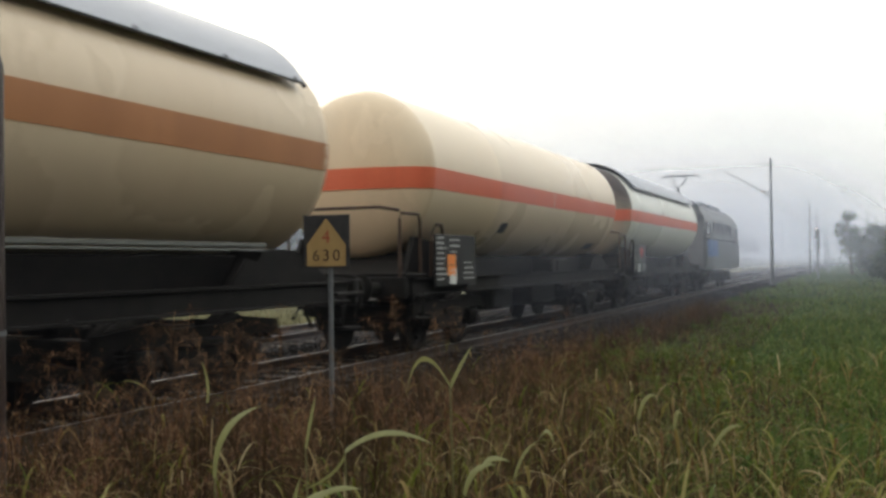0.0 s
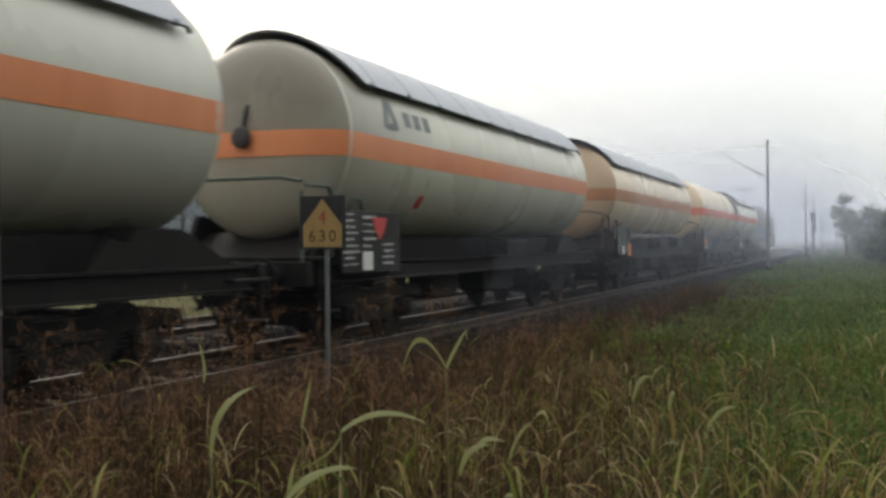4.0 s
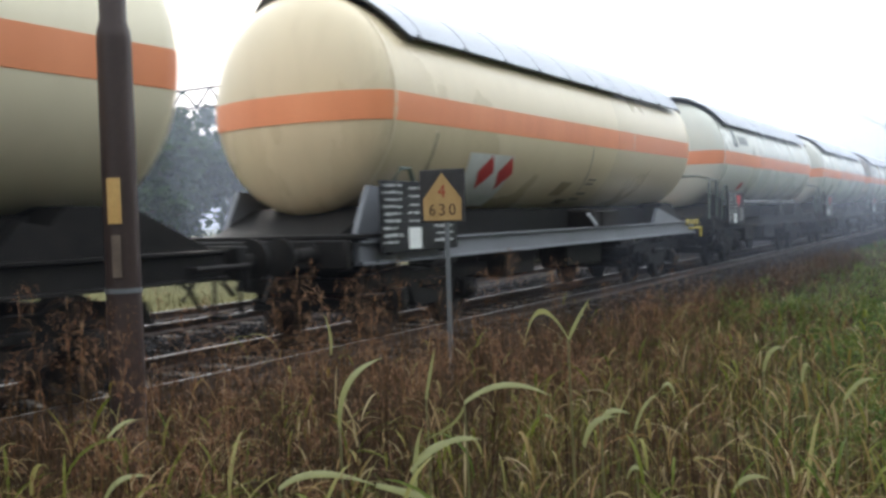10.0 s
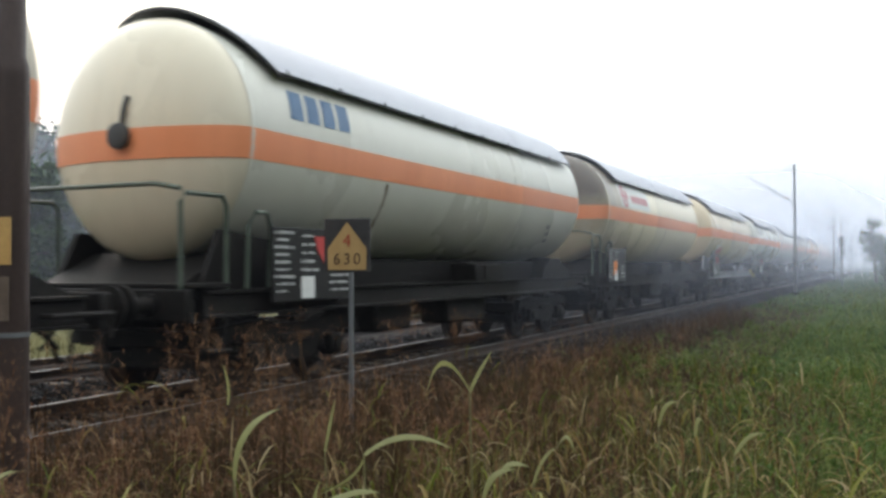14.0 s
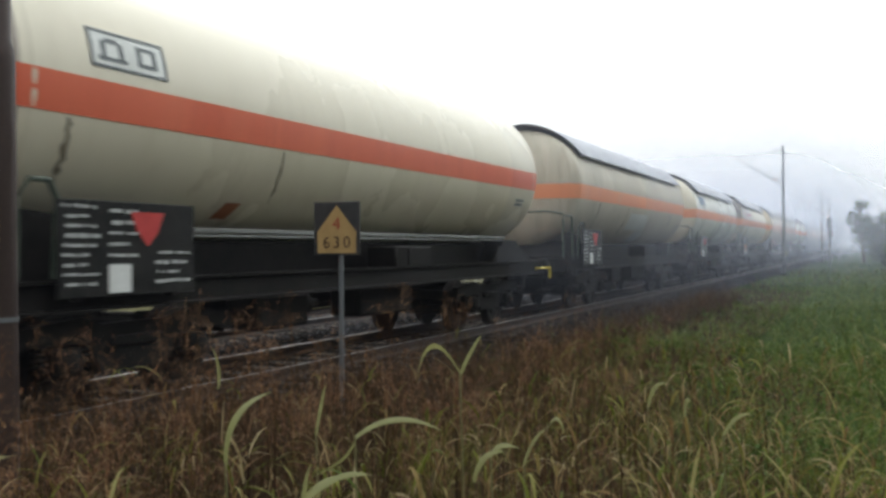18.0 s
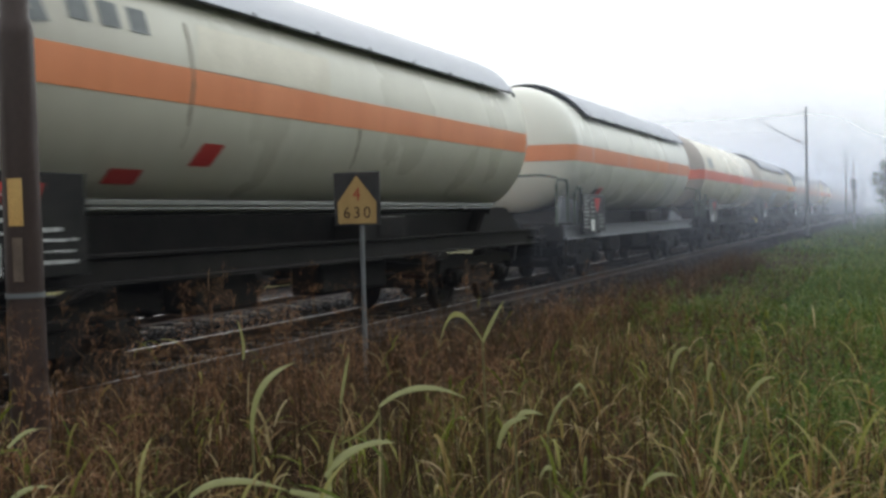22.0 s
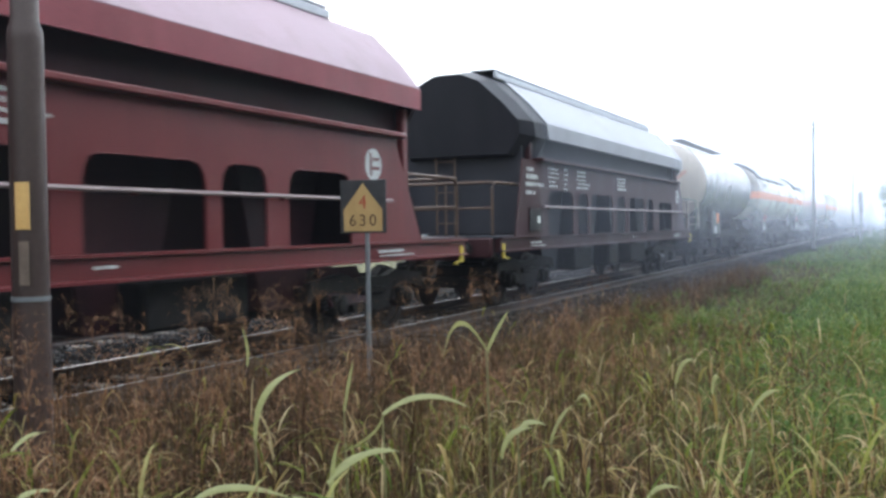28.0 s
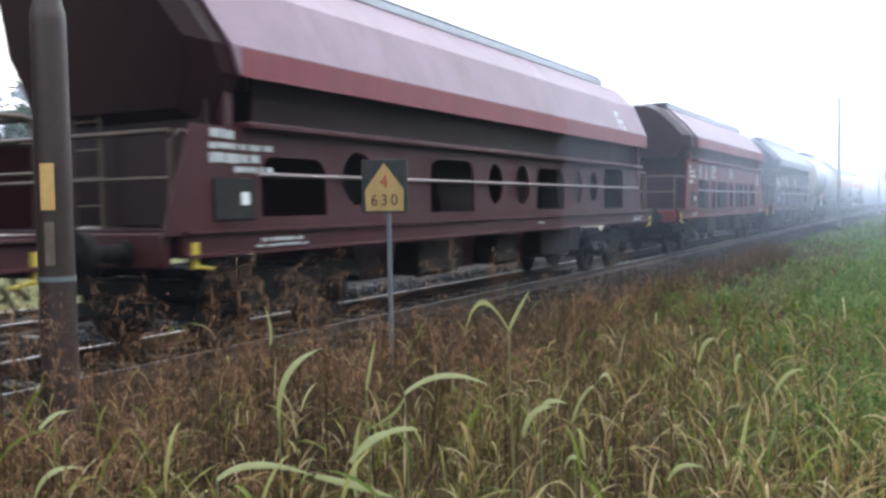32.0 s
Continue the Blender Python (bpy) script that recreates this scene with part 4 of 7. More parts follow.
def stains_yellow(wagon, shell):
    part("stencil_patch", on_tank(-0.55, -0.08, 1.76, 1.99, 0.006, skew=0.10), RUSTPATCH, shell, "brown stained stencil patch")
    part("stencil_patch", on_tank(0.04, 0.48, 1.62, 1.70, 0.006), DIRT, shell, "dark stencil patch")
    for z in (2.06, 1.99, 1.82, 1.72):
        part("stencil", on_tank(0.62, 1.0, z - 0.035, z, 0.006, 2, 0.04), DIRT, shell, "faint dark stencil")
    drip(shell, 0.30, 2.60, 1.66, 0.07, 0.36, 71)
    drip(shell, -5.05, 2.55, 1.9, 0.05, 0.05, 72)
    part("hanging_lever", Geo().tube([(1.36, 0.05, 1.42), (1.44, 0.22, 1.22)], 0.035, 8), WALKWAY, wagon, "pale hanging lever")


RUSTPATCH = mat("brown_stencil_patch", (0.30, 0.22, 0.12), (0.44, 0.34, 0.20), 7, 0.6, 0, 0, 60)


def red_diamonds(wagon, shell):
    y = -CYL / 2 + 2.28
    p = part("placard_panel", on_tank(y, y + 1.35, 1.60, 2.33, 0.005, 6, skew=-0.25), WHITEPAINT, shell, "white panel with two red diamonds")
    for i in (0, 1):
        c = y + 0.42 + 0.62 * i
        g = Geo()
        zs = [1.84 + 0.06 * k for k in range(9)]
        g.add([(math.sqrt((R + 0.010) ** 2 - (z - ZC) ** 2), c + sgn * max(0.004, 0.24 - abs(z - 2.08)), z) for z in zs for sgn in (-1, 1)], [(2 * k, 2 * k + 1, 2 * k + 3, 2 * k + 2) for k in range(8)])
        part("diamond", g, REDPLATE, p)


def red_flag(wagon, shell):
    y = -CYL / 2 + 2.35
    part("placard", on_tank(y, y + 0.34, 1.98, 2.18, 0.006, skew=0.10), REDPLATE, shell, "red placard")


def red_flags(wagon, shell):
    y = -CYL / 2 + 2.1
    part("placard", on_tank(y, y + 0.3, 1.80, 2.06, 0.006, skew=0.10), BROWNPLATE, shell, "dark red tilted placard")
    part("placard", on_tank(y + 0.36, y + 0.74, 1.84, 2.08, 0.006, skew=0.06), REDPLATE, shell, "red placard")


def red_marks(wagon, shell):
    part("placard", on_tank(-3.85, -3.42, 1.84, 1.98, 0.006), REDPLATE, shell, "faded red lettered plate")
    part("placard", on_tank(-2.84, -2.50, 2.04, 2.27, 0.006, skew=0.10), REDPLATE, shell, "dark red placard")


def brown_placards(wagon, shell):
    part("placard", on_tank(-5.12, -4.86, 1.80, 2.05, 0.006, skew=0.08), BROWNPLATE, shell, "brown tilted placard")
    part("placard", on_tank(0.35, 0.9, 1.76, 1.83, 0.006), BROWNPLATE, shell, "small dark stencilled plate")


BROWNPLATE = mat("brown_placard_paint", (0.06, 0.028, 0.018), (0.11, 0.05, 0.03), 6, 0.5, 0, 0.0, 80)


def pale_panel(wagon, shell):
    part("placard", on_tank(0.40, 1.55, 1.62, 1.95, 0.008, 4, skew=-0.1), PALEGREY, shell, "pale worn panel low on the flank")
    for z in (2.24, 2.42):
        part("placard", on_tank(4.3, 4.52, z, z + 0.09, 0.006), LOGOGREY, shell, "small dark stencil")


PALEGREY = mat("pale_grey_panel_paint", (0.46, 0.47, 0.44), (0.66, 0.67, 0.63), 2.5, 0.5, 0, 0.03, 40, 2, 0.5, 0.2)


def small_marks(wagon, shell):
    part("placard", on_tank(1.2, 1.7, 1.9, 2.12, 0.006), WHITEPAINT, shell, "pale plate")
    part("placard", on_tank(-3.6, -3.4, 2.0, 2.2, 0.006), REDPLATE, shell, "small red placard")


def black_stub(wagon, shell):
    part("placard", on_tank(4.6, 5.4, 1.75, 1.9, 0.006), BOARD, shell, "dark stencilled plate")
    part("placard", on_tank(-2.6, -2.2, 2.0, 2.2, 0.006), BOARD, shell, "dark placard")


def on_dome(pts, lift=0.014):
    """A painted patch on the rear tank end, from an outline of (x, z) points about the tank's middle."""
    cx, cz = sum(p[0] for p in pts) / len(pts), sum(p[1] for p in pts) / len(pts)
    put = lambda x, z: (x, -CYL / 2 - DOME * math.sqrt(max(0.0, 1 - (x * x + z * z) / (R * R))) - lift, ZC + z)
    n = len(pts)
    verts = [put(cx, cz)] + [put(cx + (x - cx) * k, cz + (z - cz) * k) for k in (0.5, 1.0) for x, z in pts]
    faces = [(0, 1 + i, 1 + (i + 1) % n) for i in range(n)] + [(1 + i, 1 + (i + 1) % n, 1 + n + (i + 1) % n, 1 + n + i) for i in range(n)]
    return Geo().add(verts, faces)


def dome_plate(wagon, shell):
    part("end_plate", Geo().box((-0.22, -CYL / 2 - DOME - 0.03, ZC + 0.17), (0.44, 0.05, 0.20), 0.02).box((-0.16, -CYL / 2 - DOME - 0.03, ZC - 0.12), (0.14, 0.06, 0.10), 0.02), EDGE, shell, "dark bracket plate on the tank end")
    part("placard", on_dome([(-0.72, 0.34), (-0.1, 0.34), (0.59, 0.33), (0.60, 0.58), (-0.1, 0.58), (-0.72, 0.57)]), PAINT["peach"], shell, "cream plate on the tank end")


def ladder_end(wagon, shell):
    yr = -CYL / 2 - 0.80
    lad = part("ladder", Geo().tube([(0.95, yr, 1.2), (0.95, yr, 3.9), (0.8, yr + 0.75, 4.32)], 0.016, 8).tube([(1.3, yr, 1.2), (1.3, yr, 3.6), (1.15, yr + 0.75, 4.1)], 0.016, 8), PAINT["taupe"], wagon, "pale end ladder up to the walkway")
    for i in range(10):
        part("rung", cached("rung", lambda: Geo().tube([(0.95, 0, 0), (1.3, 0, 0)], 0.014, 6)), PAINT["taupe"], lad, "", (0, yr, 1.4 + 0.27 * i))
    wk = part("walkway", Geo().box((0.35, -CYL / 2 + 4.2, ZC + R + 0.14), (0.5, 8.6, 0.03), 0.008), WALKWAY, wagon, "pale roof walkway with rails")
    for i in range(8):
        part("walkway_post", cached("walkway_post", lambda: Geo().tube([(0.68, 0, ZC + R + 0.02), (0.68, 0, ZC + R + 0.28)], 0.014, 6)), EDGE, wk, "", (0, -CYL / 2 + 0.2 + i * 1.1, 0))
    part("walkway_rail", Geo().tube([(0.68, -CYL / 2, ZC + R + 0.28), (0.68, -CYL / 2 + 8.4, ZC + R + 0.28)], 0.016, 6), EDGE, wk)
    part("painted_slash", on_dome([(-0.42, -0.66), (-0.30, -0.72), (0.34, -0.10), (0.86, 0.36), (0.78, 0.46), (0.26, 0.02)]), FADEDRED, shell, "faded red diagonal line on the tank end")


FADEDRED = mat("faded_red_line_paint", (0.36, 0.17, 0.13), (0.44, 0.27, 0.21), 4, 0.5, 0, 0.0, 60)
TANKS = [
    (42.2 - 1.1, dict(paint="white", dome="dark_top", stripe="red", label="white tank wagon with a red band and dark sunshield edge", rail="rust")),
    (26.29, dict(cyl=12.4, paint="peach", stripe="red", shield=False, rail="rust", plate="orange", welds=(0.4,), board=0.7, extras=(black_stub,), label="cream tank wagon with a red band and no sunshield")),
    (10.44, dict(cyl=13.7, start=0.25, skirt=True, paint="peach", dome="tan", stripe="rust", rail="rust", plate="orange", plate_at=(0.66, -0.2), extras=(brown_placards,), label="cream tank wagon with a rust band and smooth sunshield")),
    (-6.58, dict(cyl=12.35, start=0.6, manhole=True, board=0.5, paint="grey_sooted", stripe="orange", ribs=True, logo=logo_triangle, extras=(small_marks,), label="grey-green tank wagon with an orange band and dark emblem")),
    (-21.85, dict(cyl=12.9, paint="grey", stripe="orange", label="grey-green tank wagon with an orange band")),
    (-37.93, dict(skirt=True, cyl=12.5, start=0.4, paint="grey", stripe="orange", ribs=True, logo=logo_triangle, manhole=True, extras=(red_flag, pale_squares), board=0.9, label="grey tank wagon with an orange band and ribbed sunshield")),
    (-53.74, dict(bare=True, cyl=12.15, start=0.5, board=0.4, paint="yellow", stripe="orange", ribs=True, greyframe=True, hazard=True, handle=True, extras=(red_diamonds, stains_yellow), welds=(-CYL / 2, 2.4, CYL / 2), label="yellowed tank wagon with an orange band and red diamonds")),
    (-69.47, dict(cyl=12.55, start=1.0, board=0.55, paint="cream_sooted", stripe="orange", logo=logo_ring, plate="orange", extras=(dome_plate, stains_ring), welds=(-CYL / 2, -2.2, 1.2, 4.2), label="cream tank wagon with soot-stained end and red emblem")),
    (-84.74, dict(manhole=True, cyl=12.2, start=0.6, board=1.15, paint="grey", stripe="orange", dome="cream", logo=logo_blue, extras=(stains_blue,), label="pale grey tank wagon with an orange band and blue emblem")),
    (-99.95, dict(cyl=13.6, start=0.4, paint="weathered", stripe="orange", ribs=True, welds=(-CYL / 2, -3, 0.4, 3.5, CYL / 2), extras=(pale_panel, stains_weathered), label="weathered pale tank wagon with dark seams")),
    (-116.97, dict(handle=True, hatch=(-0.16, -0.47, 0.36), lid=True, skirt=True, cyl=12.9, paint="cream", dome="taupe", stripe="red", shield=False, logo=logo_box, welds=(-CYL / 2, CYL / 2), board=1.2, extras=(stains_red,), label="clean cream tank wagon with a bright red band")),
    (-132.92, dict(board=1.0, hatch=(-0.27, -0.06, 0.37), cyl=12.4, start=1.1, paint="white", stripe="orange", ribs=True, greyframe=True, extras=(red_flags,), welds=(-5.0, -1.75, 1.65, 4.45), label="off-white tank wagon with an orange band and grey frame")),
    (-148.51, dict(start=0.4, skirt=True, paint="grey_sooted", stripe="orange", logo=logo_triangle, manhole=True, extras=(red_marks, upper_panel), board=0.9, label="grey tank wagon with an orange band and stained end")),
    (-164.49, dict(cyl=11.0, paint="steel", dome="taupe", shield=False, plate="orange", plate_at=(0.22, 0.25), welds=(-CYL / 2 + 0.2, -3.4, 0.0, 3.2, CYL / 2), extras=(ladder_end,), board=1.7, label="dull grey tank wagon with hoops and an end ladder")),
]
TRAIN = []
for i, (lead, spec) in enumerate(TANKS):
    CYL = spec.get("cyl", 12.6)
    TRAIN.append((make_tank_wagon(spec, random.Random(i)), lead - CYL / 2))


# ---- hopper wagons ----
def opening_outline(kind, a, b, z0, z1):
    if kind == "oval":
        cy, cz = (a + b) / 2, (z0 + z1) / 2
        return [(cy + (b - a) / 2 * math.cos(t), cz + (z1 - z0) / 2 * math.sin(t)) for t in np.linspace(0, 2 * math.pi, 17)[:-1]]
    c = min(0.20, (b - a) * 0.3)
    return [(a, z0), (b, z0), (b, z1 - c * 1.2), (b - c * 0.12, z1 - c * 0.6), (b - c * 0.45, z1 - c * 0.16), (b - c, z1), (a + c, z1), (a + c * 0.45, z1 - c * 0.16), (a + c * 0.12, z1 - c * 0.6), (a, z1 - c * 1.2)]


def pierced_plate(x0, x1, y0, y1, z0, z1, outlines, rake=(0.4, 0.5)):
    """A plate with thickness and openings that go through it."""
    bm = bmesh.new()
    edges = []
    for loop in [[(y0 - rake[0], z0), (y1 + rake[1], z0), (y1, z1), (y0, z1)]] + outlines:
        vs = [bm.verts.new((x0, y, z)) for y, z in loop]
        edges += [bm.edges.new((vs[i], vs[(i + 1) % len(vs)])) for i in range(len(vs))]
    bmesh.ops.triangle_fill(bm, use_beauty=True, use_dissolve=False, edges=edges)
    out = bmesh.ops.extrude_face_region(bm, geom=bm.faces[:])
    bmesh.ops.translate(bm, vec=(x1 - x0, 0, 0), verts=[v for v in out["geom"] if isinstance(v, bmesh.types.BMVert)])
    g = Geo()
    bm.verts.index_update()
    g.add([v.co[:] for v in bm.verts], [[v.index for v in f.verts] for f in bm.faces])
    bm.free()
    return g


def make_hopper(kind, rng, label):
    """A brown hopper wagon with a swinging roof; it runs towards +y, its roof centred on its origin."""
    wagon = thing("hopper_wagon", label, "hopper wagon", "wagons of the train")
    dark = kind == "round"
    H = 7.95 if dark else 6.75
    half = 8.6 if dark else 8.4
    zr, zw = (2.80, 2.30) if dark else (3.12, 2.70)
    edge = 0.38 if dark else (0.65 if kind == "plain" else 0.95)
    roof_sec = [(1.50, zr), (1.50, zr + 0.30), (1.20, 3.80), (0.74, 4.26), (0.32, 4.43), (-0.32, 4.43), (-0.74, 4.26), (-1.20, 3.80), (-1.50, zr + 0.30), (-1.50, zr), (-1.44, zr), (-1.44, zr + 0.28), (-1.14, 3.76), (-0.70, 4.20), (-0.30, 4.36), (0.30, 4.36), (0.70, 4.20), (1.14, 3.76), (1.44, zr + 0.28), (1.44, zr)]
    lean = lambda z: -(0.75 if dark else 0.45) * (z - zr) / (4.43 - zr)
    roof = part("roof", cached("hopper_roof" + kind, lambda: Geo().prism(roof_sec, -H + edge, H - 0.15, (lean, lambda z: 0.0)), 12), ROOF if kind != "grey" else ROOFGREY, wagon, "weathered faceted roof sheet")
    if kind != "grey":
        for s in (-1, 1):
            part("roof_edge", cached("hopper_roof_edge%s%d" % (kind, s), lambda: Geo().prism([(s * 1.502, zr - 0.01), (s * 1.508, zr - 0.01), (s * 1.508, zr + 0.285), (s * 1.502, zr + 0.285)], -H + edge + 0.02, H - 0.14)), ROOFEDGE, roof, "rusty red lower edge of the roof")
    # darker copy of the wagon paint: shade under the roof is in its colour
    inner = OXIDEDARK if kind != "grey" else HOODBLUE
    paint = OXIDEGRIM if dark else (OXIDE if kind == "plain" else OXIDEBLACK)
    wall = [(1.46, zr), (1.46, zr + 0.29), (1.17, 3.78), (0.72, 4.23), (0.31, 4.40), (-0.31, 4.40), (-0.72, 4.23), (-1.17, 3.78), (-1.46, zr + 0.29), (-1.46, zr), (-1.20, zw), (1.20, zw)]
    n = len(wall)
    cap = Geo()
    ring = [[(x * k, -H + edge + 0.01 + lean(max(zr, z)) - dy, 3.5 + (z - 3.5) * k) for x, z in wall] for k, dy in (((1.0, 0.0), (0.97, 0.22), (0.86, 0.45)) if dark else ((1.0, 0.0), (0.99, 0.60), (0.88, 1.05)))]
    cap.add([q for r in ring for q in r], [tuple(range(2 * n, 3 * n)), tuple(range(n))] + [(m * n + i, m * n + (i + 1) % n, (m + 1) * n + (i + 1) % n, (m + 1) * n + i) for m in (0, 1) for i in range(n)])
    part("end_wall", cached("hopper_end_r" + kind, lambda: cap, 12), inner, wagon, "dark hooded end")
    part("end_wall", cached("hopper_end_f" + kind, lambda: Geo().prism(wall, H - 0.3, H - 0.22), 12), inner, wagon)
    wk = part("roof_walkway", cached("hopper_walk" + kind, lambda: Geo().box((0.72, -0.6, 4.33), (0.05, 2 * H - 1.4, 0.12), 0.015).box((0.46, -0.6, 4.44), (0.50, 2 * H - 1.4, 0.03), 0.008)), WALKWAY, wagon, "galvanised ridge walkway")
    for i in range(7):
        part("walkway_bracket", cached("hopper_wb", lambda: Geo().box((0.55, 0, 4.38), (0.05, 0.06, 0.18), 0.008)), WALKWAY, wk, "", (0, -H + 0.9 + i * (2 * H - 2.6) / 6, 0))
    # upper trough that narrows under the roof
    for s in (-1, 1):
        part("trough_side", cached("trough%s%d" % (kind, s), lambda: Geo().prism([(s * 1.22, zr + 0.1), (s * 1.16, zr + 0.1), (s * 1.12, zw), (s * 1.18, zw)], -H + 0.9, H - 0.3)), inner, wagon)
        part("waist_rail", cached("waist%s%d" % (kind, s), lambda: Geo().box((s * 1.36, -0.1, zw), (0.40, 2 * H - 1.1, 0.07), 0.015)), paint, wagon)
        if dark:
            spans = [("slot", -7.2, -6.0, 1.36, 2.0), ("oval", -5.66, -4.95, 1.46, 2.12), ("slot", -3.4, -2.0, 1.36, 2.12), ("oval", -1.43, -0.89, 1.46, 2.12), ("oval", -0.34, 0.25, 1.46, 2.12), ("slot", 0.62, 2.05, 1.36, 2.1), ("oval", 2.6, 3.1, 1.46, 2.1), ("oval", 3.62, 4.16, 1.48, 2.1), ("slot", 4.56, 5.98, 1.34, 2.2)]
        else:
            spans = [("slot", -5.67, -4.09, 1.24, 2.13), ("slot", -3.77, -3.03, 1.24, 2.12), ("slot", -2.82, -1.07, 1.24, 2.12), ("slot", -0.70, 0.10, 1.24, 2.12), ("slot", 0.46, 2.04, 1.24, 2.12), ("slot", 2.29, 3.05, 1.24, 2.12), ("slot", 3.46, 4.80, 1.24, 2.12) if kind == "plain" else ("slot", 3.70, 5.36, 1.24, 2.06)]
        outs = [opening_outline(*q) for q in spans]
        part("side_plate", cached("side_plate%s%d" % (kind, s), lambda: pierced_plate(s * 1.40, s * 1.43, -H - 0.3, {"round": 7.1, "plain": 5.95, "grey": 6.55}[kind], 1.2, zw - 0.02, outs, (0.4, 0.5 if dark else 0.8))), paint, wagon, "red-brown side plate with cut-out openings")
        part("sole_bar", cached("hsole%s%d" % (kind, s), lambda: Geo().prism([(s * 1.34, 0.98), (s * 1.50, 0.98), (s * 1.50, 1.005), (s * 1.44, 1.015), (s * 1.44, 1.20), (s * 1.50, 1.21), (s * 1.50, 1.235), (s * 1.34, 1.235)], -half + 0.2, half - 0.2), 20), paint, wagon)
        tube = part("side_rail", cached("hrail%s%d" % (kind, s), lambda: Geo().tube([(s * 1.50, -H + 0.6, 1.80), (s * 1.50, H + (0.45 if kind == "grey" else -1.0), 1.80)], 0.024, 8)), LETTERRAIL, wagon, "long grab rail along the side")
        for i in range(6):
            part("rail_bracket", cached("hrb%s%d" % (kind, s), lambda: Geo().box((s * 1.46, 0, 1.78), (0.08, 0.03, 0.05), 0.006)), paint, tube, "", (0, -H + 1.0 + i * (2 * H - 2.2) / 5, 0))
    # discharge chutes inside
    for i, y in enumerate((-4.0, -1.3, 1.4, 4.1)):
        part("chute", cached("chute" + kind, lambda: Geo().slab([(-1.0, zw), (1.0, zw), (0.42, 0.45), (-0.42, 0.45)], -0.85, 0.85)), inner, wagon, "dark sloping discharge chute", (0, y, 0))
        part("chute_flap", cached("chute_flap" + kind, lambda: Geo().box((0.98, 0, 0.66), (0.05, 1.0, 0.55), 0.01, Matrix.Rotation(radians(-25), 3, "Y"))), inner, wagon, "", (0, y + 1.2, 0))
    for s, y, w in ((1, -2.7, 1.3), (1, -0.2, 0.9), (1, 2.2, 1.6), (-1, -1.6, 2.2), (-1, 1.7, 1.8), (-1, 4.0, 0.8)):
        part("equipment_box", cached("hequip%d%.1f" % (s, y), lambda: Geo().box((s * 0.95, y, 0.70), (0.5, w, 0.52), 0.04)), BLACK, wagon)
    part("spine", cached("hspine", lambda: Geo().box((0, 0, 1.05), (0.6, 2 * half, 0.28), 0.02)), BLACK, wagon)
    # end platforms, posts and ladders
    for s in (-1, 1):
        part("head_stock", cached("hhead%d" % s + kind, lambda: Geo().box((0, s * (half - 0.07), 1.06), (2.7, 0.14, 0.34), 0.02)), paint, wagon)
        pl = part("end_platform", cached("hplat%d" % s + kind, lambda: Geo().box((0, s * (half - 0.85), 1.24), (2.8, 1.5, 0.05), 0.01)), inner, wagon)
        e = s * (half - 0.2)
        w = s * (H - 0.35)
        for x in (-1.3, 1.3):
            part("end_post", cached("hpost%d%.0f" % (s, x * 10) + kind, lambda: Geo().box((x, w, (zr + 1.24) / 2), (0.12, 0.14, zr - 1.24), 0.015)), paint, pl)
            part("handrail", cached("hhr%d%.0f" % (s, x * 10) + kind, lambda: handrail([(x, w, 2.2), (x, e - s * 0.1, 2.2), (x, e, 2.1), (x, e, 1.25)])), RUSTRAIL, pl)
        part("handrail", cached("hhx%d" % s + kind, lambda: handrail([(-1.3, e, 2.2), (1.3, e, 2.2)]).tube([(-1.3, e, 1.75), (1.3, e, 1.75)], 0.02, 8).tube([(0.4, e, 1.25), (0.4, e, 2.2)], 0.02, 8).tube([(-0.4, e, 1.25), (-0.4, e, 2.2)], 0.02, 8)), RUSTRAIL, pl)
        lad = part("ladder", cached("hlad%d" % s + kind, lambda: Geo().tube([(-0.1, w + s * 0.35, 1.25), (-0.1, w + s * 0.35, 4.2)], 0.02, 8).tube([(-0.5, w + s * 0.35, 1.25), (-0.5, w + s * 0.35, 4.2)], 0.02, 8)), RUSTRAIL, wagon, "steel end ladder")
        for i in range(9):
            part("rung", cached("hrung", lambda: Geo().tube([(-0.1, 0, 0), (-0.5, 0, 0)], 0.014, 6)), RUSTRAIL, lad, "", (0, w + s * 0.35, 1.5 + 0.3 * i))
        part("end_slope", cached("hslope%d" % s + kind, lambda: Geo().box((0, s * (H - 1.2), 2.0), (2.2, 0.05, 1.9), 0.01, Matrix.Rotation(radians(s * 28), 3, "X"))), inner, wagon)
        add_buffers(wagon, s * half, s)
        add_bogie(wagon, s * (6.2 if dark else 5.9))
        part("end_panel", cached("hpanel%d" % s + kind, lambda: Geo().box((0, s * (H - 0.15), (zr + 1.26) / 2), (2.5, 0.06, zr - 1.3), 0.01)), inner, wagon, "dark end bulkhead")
        part("shunter_handle", cached("hsh%d" % s + kind, lambda: Geo().box((1.44, s * (half - 0.35), 1.0), (0.04, 0.10, 0.26), 0.01).tube([(1.44, s * (half - 0.35), 0.9), (1.44, s * (half - 0.6), 0.86)], 0.02, 6)), YELLOW, wagon, "yellow shunter's handle")
    if kind == "grey":
        part("end_hose", Geo().tube([(1.18, 7.05, 2.8), (1.22, 7.2, 2.45), (1.18, 7.32, 1.95), (1.25, 7.3, 1.4)], 0.035, 8), BLACK, wagon, "black bent hose at the wagon end")
        part("end_hose", Geo().tube([(0.95, 7.1, 2.7), (0.9, 7.3, 2.3), (1.0, 7.35, 1.8), (0.95, 7.3, 1.3)], 0.035, 8), BLACK, wagon, "black bent hose at the wagon end")
    # lettering
    yl = -H - 0.16 if not dark else -H + 0.55
